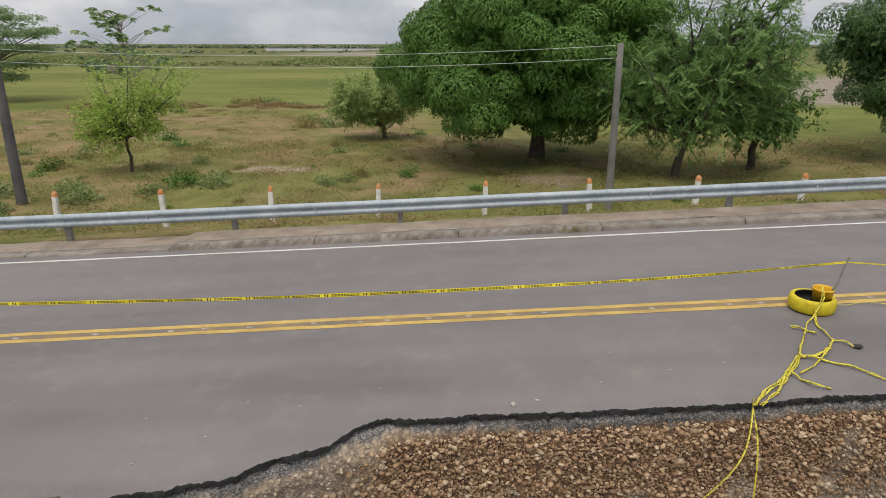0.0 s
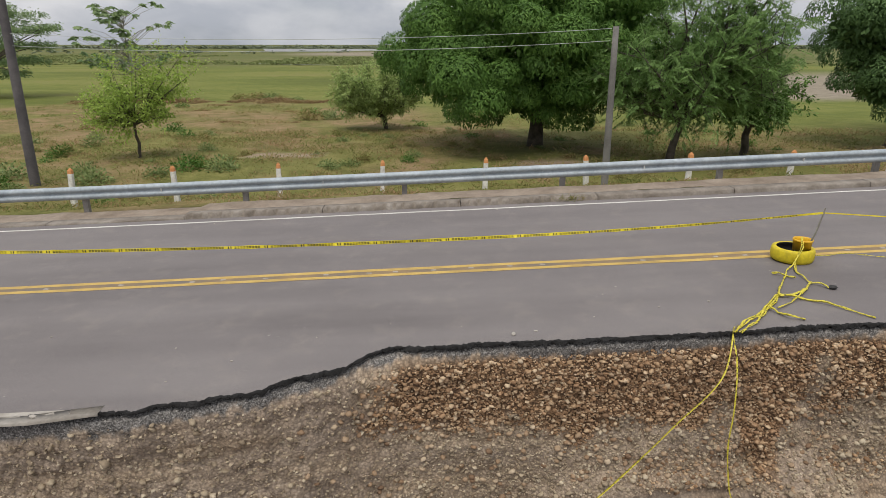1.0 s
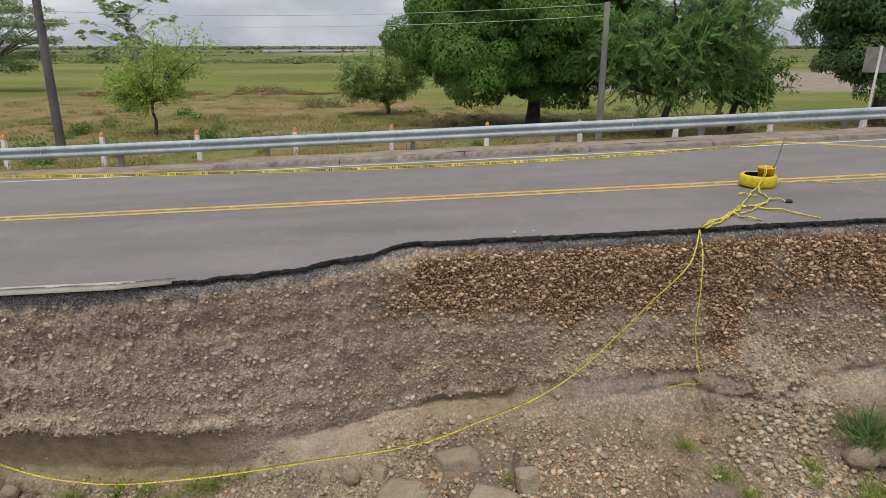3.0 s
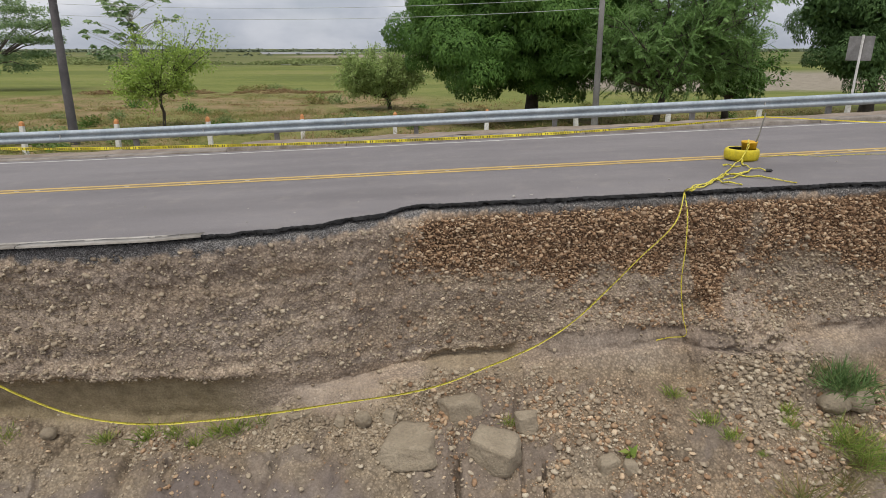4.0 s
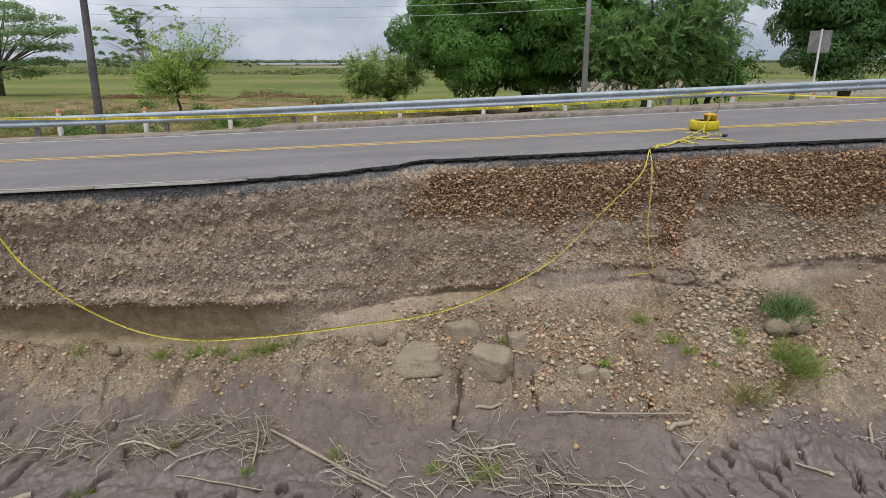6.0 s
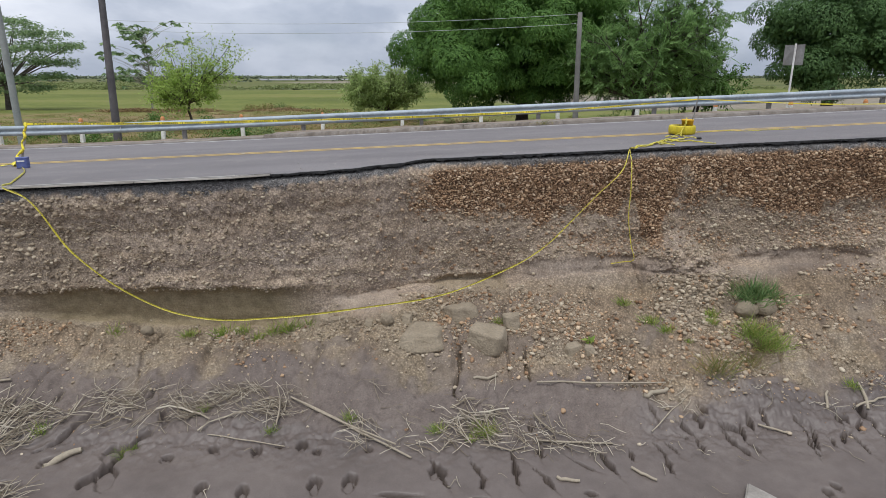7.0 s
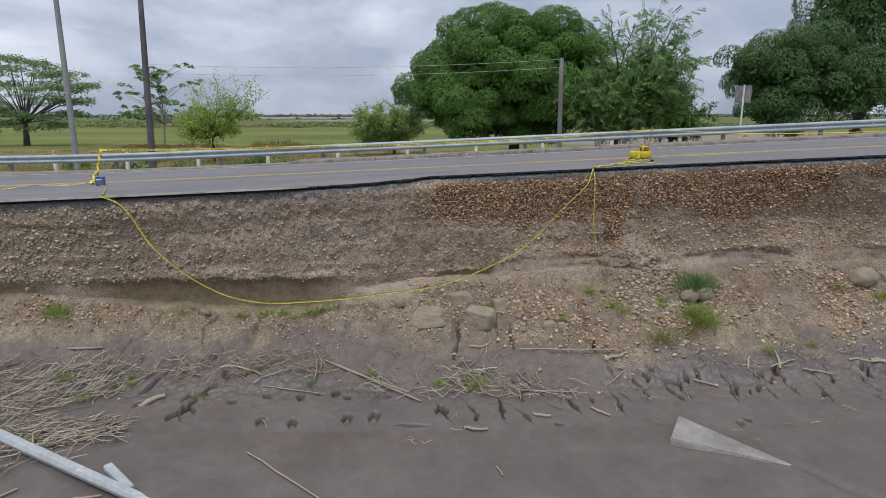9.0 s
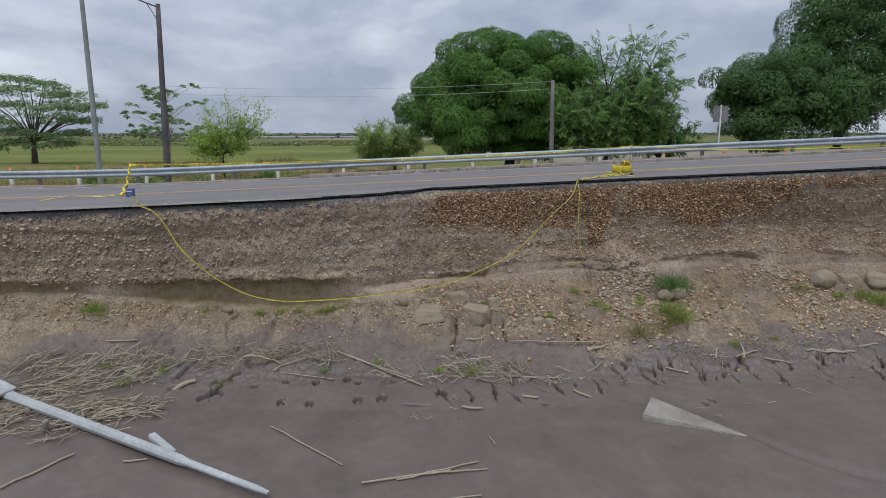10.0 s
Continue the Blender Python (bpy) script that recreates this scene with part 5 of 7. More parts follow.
strip_ob, p, side = ribbon("strip", [SX0, (3.8, 7.68, 0.93), (0.0, 7.64, 0.735), (-4.0, 7.62, 0.63), (-7.0, 7.75, 0.57), (-9.87, 8.30, 0.53)], 0.056, M_TAPE, tape, False, 0.25, 1, 0.05, 0.55)
marks_v, marks_f = [], []
arc = np.r_[0, np.cumsum(np.linalg.norm(np.diff(p, axis=0), axis=1))]


def mark(s0, s1, low_, high_, lean=0.0):
    i = [np.array([np.interp(s, arc, p[:, k]) for k in range(3)]) for s in (s0, s1, s1 + lean, s0 + lean)]
    j = [np.array([np.interp(s, arc, side[:, k]) for k in range(3)]) for s in (s0, s1, s1 + lean, s0 + lean)]
    for q, h, e in zip(i, j, (low_, low_, high_, high_)):
        marks_v.append(q + h * (e - 0.5) * 0.046 * min(1.0, 0.55 + 0.45 * s0 / (0.4 * arc[-1])) + np.array([0, -0.003, 0]))
    n = len(marks_v)
    marks_f.append((n - 4, n - 3, n - 2, n - 1))


s = 0.4
while s < arc[-1] - 0.6:
    for k in range(9):
        for low_, high_ in ((0.20, 0.40), (0.60, 0.80)):
            mark(s + k * 0.042, s + k * 0.042 + 0.030, low_, high_)
    mark(s + 0.41, s + 0.424, 0.12, 0.88)
    mark(s + 0.445, s + 0.459, 0.12, 0.88)
    s += 0.52
tagged(part("print", np_mesh("print", marks_v, marks_f, M_INK), strip_ob, "illegible black print"), kind="stuff")


def road_points(pts, lift=0.012):
    return [(x, y, rz1(x) + lift + (h[0] if h else 0)) for x, y, *h in pts]


LOOSE = [
    [(5.54, 7.90, 0.36), (5.46, 7.74, 0.26), (5.30, 7.62, 0.05), (5.14, 7.49, 0.02), (4.86, 7.10), (4.62, 6.74, 0.02), (4.43, 6.47), (4.24, 6.26, 0.03), (4.02, 6.06), (3.80, 5.90, 0.02), (3.60, 5.76), (3.48, 5.64, 0.02)],
    [(4.89, 7.43), (4.95, 7.38, 0.03), (5.02, 7.30), (5.07, 7.20, 0.02)],
    [(5.40, 7.74, 0.10), (5.30, 7.55, 0.02), (5.25, 7.42), (5.22, 7.22, 0.02), (5.18, 7.01), (5.29, 6.92, 0.03), (5.33, 6.81)],
    [(5.20, 7.01, 0.02), (5.03, 6.80), (4.83, 6.61, 0.03), (4.59, 6.41), (4.31, 6.23, 0.02)],
    [(4.53, 6.63, 0.02), (4.72, 6.64), (4.89, 6.71, 0.02), (5.02, 6.80)],
    [(4.53, 6.63), (4.67, 6.56, 0.03), (4.83, 6.47), (5.00, 6.32, 0.02), (5.18, 6.02), (5.30, 5.86)],
    [(4.20, 6.25), (4.24, 6.20, 0.03), (4.28, 6.12), (4.33, 5.98, 0.03), (4.47, 5.91)],
    [(4.56, 6.66), (4.46, 6.58, 0.03), (4.33, 6.44), (4.22, 6.28, 0.02), (4.0, 6.10), (3.72, 5.90, 0.03), (3.54, 5.72), (3.46, 5.62, 0.02)],
    [(4.10, 6.16, 0.02), (3.86, 5.88), (3.66, 5.70, 0.03), (3.56, 5.64)],
    [(5.86, 7.95, 0.03), (6.2, 8.08), (6.45, 8.02, 0.02), (6.9, 7.8), (7.6, 7.86), (8.3, 7.7)],
]
def crumpled(name, pts, thick, material, seed):
    """Tape twisted into a knotted rope."""
    pts = np.array(pts, float)
    rs_ = np.random.RandomState(seed)
    d = np.r_[0, np.cumsum(np.linalg.norm(np.diff(pts, axis=0), axis=1))]
    s_ = np.linspace(0, d[-1], max(6, int(d[-1] / 0.02)))
    strands = []
    for k in range(2):
        p_ = np.stack([np.interp(s_, d, pts[:, j]) for j in range(3)], -1)
        p_[:, 0] += 0.018 * vnoise(s_ * 4, seed + k * 3.3) + 0.003 * rs_.randn(len(s_))
        p_[:, 1] += 0.018 * vnoise(s_ * 4, seed + k * 5.1 + 40) + 0.003 * rs_.randn(len(s_))
        p_[:, 2] += 0.012 * np.abs(vnoise(s_ * 9, seed + k * 7.7)) + 0.006
        strands.append([(q_, 0.5 * thick * (0.45 + 0.75 * abs(float(vnoise(t_ * 4, seed + k * 2.2))))) for q_, t_ in zip(p_, s_)])
    v_, f_ = tubes(strands, 4)
    return new(name, np_mesh(name, v_, f_, material, False))


for k, pts in enumerate(LOOSE):
    ob = crumpled("loose_tape", road_points(pts, 0.008), 0.025 if k < 9 else 0.010, M_TAPE_PRINTED, 20 + k)
    tagged(ob, "crumpled yellow barrier tape lying on the asphalt", "tape", "loose tapes")
ob, _, _ = ribbon("hanging_tape", [(3.62, 5.84, rz1(3.6) + 0.02), (3.48, 5.66, rz1(3.5) + 0.02), (3.46, 5.46, -0.04), (3.43, 5.28, -0.6), (3.42, 5.26, -1.1), (3.52, 5.26, -1.7), (3.58, 5.25, -2.02), (3.4, 5.30, -2.06), (3.12, 5.22, -2.07)], 0.020, M_TAPE_PRINTED, None, False, 0.5, 41, 0.04)
tagged(ob, "yellow barrier tape hanging down the gravel bank", "tape", "hanging tapes")
ob, _, _ = ribbon("hanging_tape", [(3.56, 5.80, rz1(3.5) + 0.02), (3.46, 5.62, rz1(3.5) + 0.02), (3.26, 5.30, -0.13), (2.66, 5.07, -0.67), (2.20, 4.97, -1.12), (1.74, 4.90, -1.56), (1.28, 4.82, -1.86), (0.81, 4.77, -2.08), (0.35, 4.80, -2.30), (-0.11, 4.70, -2.44), (-1.91, 4.55, -2.70), (-3.64, 4.35, -2.80), (-4.5, 4.28, -2.79), (-5.3, 4.24, -2.62), (-6.06, 4.18, -2.2), (-6.85, 4.10, -1.45), (-7.62, 4.12, -0.36), (-7.90, 4.20, rz1(-7.9) + 0.03), (-8.3, 5.0, rz1(-8.3) + 0.02), (-9.1, 6.7, rz1(-9) + 0.02), (-9.92, 7.85, rz1(-9.9) + 0.03)], 0.040, M_TAPE_PRINTED, None, False, 0.25, 43, 0.05, 0.65, 0.6)
tagged(ob, "long yellow barrier tape sagging across the bank face", "tape", "hanging tapes")
ob, _, _ = ribbon("side_tape", [SX0, (8.5, 7.40, 0.98), (11.2, 7.2, 1.02), (15.5, 6.9, 1.22)], 0.022, M_TAPE, None, False, 0.4, 45, 0.08)
tagged(ob, "yellow barrier tape strung on from a leaning stake", "tape")
ob, _, _ = ribbon("loose_tape", road_points([(-9.95, 7.9, 0.05), (-10.5, 7.75), (-11.2, 7.55, 0.03), (-12.1, 7.2)]), 0.035, M_TAPE_PRINTED, None, True, 1.1, 51, 0.05)
tagged(ob, "crumpled yellow barrier tape lying on the asphalt", "tape", "loose tapes")
ob, _, _ = ribbon("loose_tape", road_points([(-10.0, 7.8, 0.04), (-10.7, 7.9), (-11.6, 7.6, 0.03), (-12.0, 7.0)]), 0.035, M_TAPE_PRINTED, None, True, 1.1, 57, 0.05)
tagged(ob, "crumpled yellow barrier tape lying on the asphalt", "tape", "loose tapes")
lpost = thing("tape_stake", "wooden stake wrapped in yellow barrier tape beside the road", "stake", (-9.98, 8.05, rz1(-9.98)))
part("shaft", tube_mesh("shaft", [[(np.array((0, 0, 0)), 0.03), (np.array((0.05, 0.14, 0.5)), 0.028), (np.array((0.10, 0.25, 0.88)), 0.025)]], M_WOOD, 7), lpost)
wrap = crumpled("wrapping", [(0.10, 0.25, 0.92), (0.13, 0.20, 0.84), (0.05, 0.20, 0.72), (0.10, 0.14, 0.62), (0.02, 0.10, 0.48), (0.06, 0.04, 0.34), (-0.05, -0.04, 0.20), (0.06, -0.14, 0.10), (-0.06, -0.22, 0.04), (0.10, -0.36, 0.02)], 0.085, M_TAPE, 3)
wrap.parent = lpost
tagged(wrap, "yellow tape wound round it")
blue = thing("blue_box", "small blue printed carton standing on the road by a stake", "box", (-9.55, 7.42, rz1(-9.55)), turn=12)
part("carton", bm_mesh("carton", box_bm(0.22, 0.16, 0.24, 0.008, pose(0, 0, 0.12)), M_BLUE), blue)
part("flap", bm_mesh("flap", box_bm(0.15, 0.006, 0.03, 0.002, pose(-0.01, -0.084, 0.16)), M_WHITEPAINT), blue, "pale printed band")
clasp = thing("black_scrap", "small crumpled scrap of black rubber on the asphalt", "scrap", (5.38, 6.80, rz1(5.38)))
bm = bmesh.new()
bmesh.ops.create_icosphere(bm, subdivisions=2, radius=0.05, matrix=pose(0, 0, 0.02) @ Matrix.Diagonal((1.2, 0.9, 0.55, 1)))
for v in bm.verts:
    v.co += Vector((noise.noise(v.co * 40), noise.noise(v.co * 40 + Vector((5, 0, 0))), abs(noise.noise(v.co * 30)))) * 0.02
part("lump", bm_mesh("lump", bm, M_RUBBER), clasp)
rnd = random.Random(8)
chip = bmesh.new()
bmesh.ops.create_icosphere(chip, subdivisions=1, radius=1.0, matrix=Matrix.Diagonal((1, 0.6, 0.35, 1)))
chip = bm_mesh("chip", chip, M_PALE)
for x, y, r in [(0.92, 5.92, 0.05), (1.2, 5.98, 0.03), (2.0, 6.3, 0.018), (2.3, 7.0, 0.02), (2.9, 6.5, 0.022), (-1.5, 6.1, 0.02), (-2.4, 5.6, 0.02), (-3.2, 6.0, 0.018), (-0.6, 6.4, 0.016), (3.6, 6.6, 0.025), (-4.1, 4.62, 0.05), (-3.0, 5.2, 0.018), (0.3, 6.2, 0.015), (2.55, 7.25, 0.022), (4.0, 7.4, 0.015), (-5.0, 6.5, 0.02), (6.9, 7.35, 0.03), (-4.6, 11.7, 0.03), (1.35, 11.72, 0.03)]:
    ob = tagged(new("stone_chip", chip), "small pale stone chip lying on the asphalt", "stone chip", "chips on the road")
    ob.matrix_basis = pose(x, y, rz1(x) + r * 0.2, 0, 0, rnd.uniform(0, 360)) @ Matrix.Diagonal((r, r, r, 1))

# ---- poles, wires, sign ----
def pole(name, label, at, top, r0, r1, material):
    ob = thing(name, label, "utility pole", at)
    t = np.array(top) - np.array(at)
    part("shaft", tube_mesh("shaft", [[(t * q + (np.array((0, 0, -0.4)) if q == 0 else 0), r0 + (r1 - r0) * q) for q in np.linspace(0, 1, 6)] + [(t + np.array((0, 0, 0.001)), 0.004)]], material, 14), ob)
    return ob


midpole = pole("utility_pole", "short grey concrete utility pole carrying two wires", (5.45, 18.05, gz(5.45, 18.05)), (5.40, 18.05, 3.90), 0.118, 0.085, M_POLE)
for z in (3.80, 3.46):
    part("insulator", lathe([(0.0, 0.0), (0.035, 0.0), (0.04, 0.03), (0.025, 0.05), (0.035, 0.07), (0.0, 0.09)], 10, M_PALE, "insulator"), midpole).matrix_basis = pose(-0.11, 0, z - gz(5.45, 18.05) - 0.04)
dark = pole("utility_pole", "tall dark tarred utility pole with a short side arm", (-13.30, 19.75, gz(-13.3, 19.75)), (-13.07, 19.75, 7.45), 0.165, 0.105, M_DARKPOLE)
b0 = gz(-13.3, 19.75)
arm = part("arm", tube_mesh("arm", [[(np.array((0.23, 0, 7.30 - b0)), 0.035), (np.array((-0.62, 0, 7.62 - b0)), 0.03)]], M_DARKPOLE, 8), dark)
part("brace", tube_mesh("brace", [[(np.array((0.22, 0, 6.6 - b0)), 0.02), (np.array((-0.28, 0, 7.48 - b0)), 0.02)]], M_DARKPOLE, 6), dark)
part("lamp_head", bm_mesh("lamp_head", box_bm(0.22, 0.12, 0.06, 0.02, pose(-0.66, 0, 7.64 - b0, 0, 14, 0)), M_PALE), arm, "small pale lamp head")
pole("utility_pole", "tall pale grey-green concrete pole just behind the guardrail", (-13.92, 14.5, gz(-13.92, 14.5)), (-13.92, 14.5, 8.6), 0.115, 0.075, M_PALEPOLE)
for z0, z1 in ((3.84, 3.72), (3.50, 3.36)):
    a, c = np.array((5.27, 18.05, z0)), np.array((-13.15, 19.72, z1))
    line = [(a + (c - a) * q - np.array((0, 0, 0.95 * q * (1 - q))), 0.0075) for q in np.linspace(0, 1, 24)]
    tagged(new("wire", tube_mesh("wire", [line], M_WIRE, 5)), "thin sagging overhead wire between two poles", "wire", "overhead wires")
sign = thing("road_sign", "grey back of a square road sign on a white post", "road sign", (11.5, 13.95, gz(11.5, 13.95)))
s0 = gz(11.5, 13.95)
part("post", bm_mesh("post", box_bm(0.05, 0.05, 2.30, 0.006, pose(0, 0, 1.05)), M_WHITEPAINT), sign, "white post")
part("plate", bm_mesh("plate", box_bm(0.66, 0.012, 0.64, 0.005, pose(0.02, 0.035, 2.24 - s0, 0, 0, 120) @ pose(0.02, 0, 0)), M_POST_STEEL), sign, "bare grey metal plate")

# ---- boulders and blocks on the slope ----
def boulder(name, at, size, seed, label, square=0.5, material=None, turn=0.0):
    bm = bmesh.new()
    bmesh.ops.create_icosphere(bm, subdivisions=4, radius=1.0)
    r = random.Random(int(seed * 10))
    cuts = [(Vector((r.gauss(0, 1), r.gauss(0, 1), r.gauss(0, 1) * 0.8)).normalized(), r.uniform(0.62, 0.80)) for _ in range(7)]
    cuts += [(Vector((a + r.uniform(-0.2, 0.2), b + r.uniform(-0.2, 0.2), c + r.uniform(-0.15, 0.15))).normalized(), r.uniform(0.54, 0.66)) for a, b, c in ((1, 0, 0.15), (-1, 0, 0.1), (0, 1, 0), (0, -1, 0.2), (0, -0.1, 1))]
    for v in bm.verts:
        n = v.co.normalized()
        q = 1.0
        for w, d in cuts:  # flat faces broken off a round stone
            f = n.dot(w)
            if f > 0.01 and square > 0.45:
                q = min(q, d / f)
        q = n * (q + 0.10 * noise.noise(n * 1.6 + Vector((seed, 0, 0))) * (1.4 if square <= 0.45 else 0.5) + 0.035 * noise.noise(n * 5 + Vector((0, seed, 0))) + 0.015 * noise.noise(n * 13))
        v.co = Vector((q.x * size[0], q.y * size[1], q.z * size[2])) 
    ob = tagged(new(name, bm_mesh(name, bm, material or M_BOULDER, True)), label, "boulder", "boulders on the bank")
    ob.matrix_basis = pose(at[0], at[1], bank_z(at[0], min(at[1], 4.5)) + at[2] + (0.05 if square <= 0.45 else -0.03), 0, 0, turn)


for k, (x, y, z, sx_, sy_, sz_, sq) in enumerate([(0.50, 4.02, 0.04, 0.60, 0.46, 0.31, 0.6), (1.00, 4.40, 0.10, 0.27, 0.20, 0.24, 0.6), (5.72, 4.62, 0.13, 0.22, 0.17, 0.16, 0.2), (6.10, 4.58, 0.08, 0.22, 0.17, 0.18, 0.2), (-1.40, 4.50, 0.06, 0.13, 0.10, 0.13, 0.4), (-1.02, 4.62, 0.16, 0.16, 0.12, 0.14, 0.5), (0.06, 4.72, 0.10, 0.48, 0.32, 0.38, 0.6), (-0.66, 4.20, -0.06, 0.68, 0.50, 0.30, 0.6), (2.10, 3.90, 0.03, 0.26, 0.18, 0.18, 0.6), (2.38, 3.80, 0.03, 0.16, 0.14, 0.17, 0.6), (-1.75, 4.62, 0.10, 0.14, 0.10, 0.12, 0.5), (10.4, 5.05, 0.40, 0.40, 0.28, 0.27, 0.3), (11.2, 5.10, 0.45, 0.46, 0.28, 0.26, 0.6), (12.0, 5.10, 0.45, 0.44, 0.30, 0.28, 0.6), (9.3, 5.40, 0.55, 0.55, 0.3, 0.22, 0.5), (8.6, 5.3, 0.5, 0.30, 0.2, 0.18, 0.5), (-2.35, 4.90, 0.08, 0.75, 0.36, 0.26, 0.6), (-6.0, 4.55, 0.02, 0.12, 0.1, 0.09, 0.2)]):
    boulder("boulder", (x, y, z), (sx_, sy_, sz_), k * 3.7 + 1, "rounded grey-brown clay-coated boulder on the eroded slope" if sq < 0.45 else "blocky pale clay boulder half sunk in the eroded slope", sq, None, (k * 37) % 60 - 30)

# ---- concrete wreckage in the mud ----
slab = thing("concrete_slab", "pale wedge-shaped concrete slab half buried in mud", "concrete slab", (4.1, 0.35, bank_z(4.1, 0.35)))
bm = bmesh.new()
low_ring = [bm.verts.new((x, y, -0.10)) for x, y in ((-0.56, -0.12), (1.26, -0.90), (1.36, -0.84), (-0.06, 0.72))]
top_ring = [bm.verts.new((x, y, z)) for x, y, z in ((-0.54, -0.10, 0.11), (1.22, -0.88, -0.01), (1.30, -0.83, -0.01), (-0.06, 0.68, 0.15))]
bm.faces.new(top_ring), bm.faces.new(low_ring[::-1])
for k in range(4):
    bm.faces.new((low_ring[k], low_ring[(k + 1) % 4], top_ring[(k + 1) % 4], top_ring[k]))
bmesh.ops.bevel(bm, geom=bm.edges[:], offset=0.02, segments=2, affect="EDGES")
part("block", bm_mesh("block", bm, M_NEARKERB), slab)
beam = thing("concrete_beam", "long pale fallen concrete post lying across mud and dead reeds", "concrete post", (-6.5, -0.52, bank_z(-6.5, -0.5)))
bm = bmesh.new()
A, B = Vector((-4.3, 2.50, 0.26)), Vector((3.05, -1.68, 0.03))
way = (B - A).normalized()
across = way.cross(Vector((0, 0, 1))).normalized()
up_ = across.cross(way)
rings = []
for q, w, h in ((0, 0.15, 0.10), (0.2, 0.115, 0.09), (0.5, 0.105, 0.085), (0.76, 0.095, 0.08), (0.78, 0.075, 0.055), (0.97, 0.065, 0.045), (1.0, 0.04, 0.03)):
    c = A.lerp(B, q)
    rings.append([bm.verts.new(c + across * s_ * w + up_ * t_ * h) for s_, t_ in ((-0.62, -1), (0.62, -1), (1, 0.15), (0.55, 1), (-0.55, 1), (-1, 0.15))])
for r0, r1 in zip(rings, rings[1:]):
    for k in range(6):
        bm.faces.new((r0[k], r0[(k + 1) % 6], r1[(k + 1) % 6], r1[k]))
bm.faces.new(rings[0]), bm.faces.new(rings[-1][::-1])
bmesh.ops.recalc_face_normals(bm, faces=bm.faces)
bmesh.ops.bevel(bm, geom=bm.edges[:], offset=0.012, segments=1, affect="EDGES")
part("shaft", bm_mesh("shaft", bm, M_BEAM), beam)
bm = box_bm(0.80, 0.14, 0.11, 0.02, pose(0.80, -0.22, 0.15, 0, 6, -42))
part("stub", bm_mesh("stub", bm, M_BEAM), beam, "broken pale stub")
bm = box_bm(0.10, 0.12, 0.42, 0.025, pose(-1.72, 0.55, 0.10, 8, 10, 0))
part("bracket", bm_mesh("bracket", bm, M_KERB), beam, "grey bracket")
bm = box_bm(1.5, 0.50, 0.08, 0.02, pose(-3.9, 2.15, 0.42, 6, 8, -28))
part("wing", bm_mesh("wing", bm, M_BEAM), beam, "wider flat end")

# ---- dead reeds and sticks ----
rs = np.random.RandomState(77)


def reed_bed(n, xr, yr, length, radius, lie=0.0, wild=1.0):
    paths = []
    for _ in range(n):
        x, y = rs.uniform(*xr), rs.uniform(*yr)
        if vnoise(x * 1.5, y * 2.2, 4.0) + 0.5 * vnoise(x * 4, y * 5, 1.0) < rs.uniform(-0.5, 0.3):
            continue
        L, a = length * rs.uniform(0.3, 1.3), lie + wild * rs.randn()
        pts = []
        z0 = rs.uniform(0.005, 0.09)
        bend = rs.randn() * min(0.75, L)
        for q in (-0.5, -0.2, 0.15, 0.5):
            px, py = x + L * q * math.cos(a + bend * q), y + L * q * math.sin(a + bend * q)
            pts.append((np.array((px, py, bank_z(px, py) + z0 + rs.uniform(-0.01, 0.05))), radius * rs.uniform(0.6, 1.3)))
        paths.append(pts)
    return paths


REEDS = [
    (620, (-10.5, -6.4), (0.4, 2.9), 0.8, 0.012, 0.5, 0.6), (240, (-9.5, -6.8), (-0.4, 1.2), 0.7, 0.012, 0.6, 0.6),
    (60, (-6.4, -4.9), (2.4, 3.2), 0.6, 0.008, 0.4, 0.6), (170, (-4.9, -3.0), (2.55, 3.15), 0.6, 0.008, -0.25, 0.5),
    (190, (-1.9, 0.5), (1.9, 2.8), 0.55, 0.010, -0.5, 0.8), (60, (0.2, 2.4), (1.7, 2.6), 0.5, 0.010, -0.3, 0.8),
    (60, (3.0, 10.5), (2.4, 3.3), 0.4, 0.010, 0.1, 0.8), (60, (-12.5, 3), (2.4, 3.2), 0.5, 0.009, 0.1, 0.7), (30, (-4, 8), (0.2, 2.0), 0.25, 0.010, -0.1, 0.9),
]
paths = [q for n_, xr, yr, ln, ra, li, wi in REEDS for q in reed_bed(int(n_ * 2.3), xr, yr, ln * 0.8, ra * 0.68, li, wi)]
for n_, xr, yr, ln, ra, li, wi in REEDS[:6]:
    paths += reed_bed(max(3, n_ // 14), xr, yr, 0.75, 0.016, li, 0.8)
tagged(new("dead_reeds", tube_mesh("dead_reeds", paths, M_REED, 3)), "matted dead reeds and driftwood sticks along the mud's edge", "dead reeds", kind="stuff")
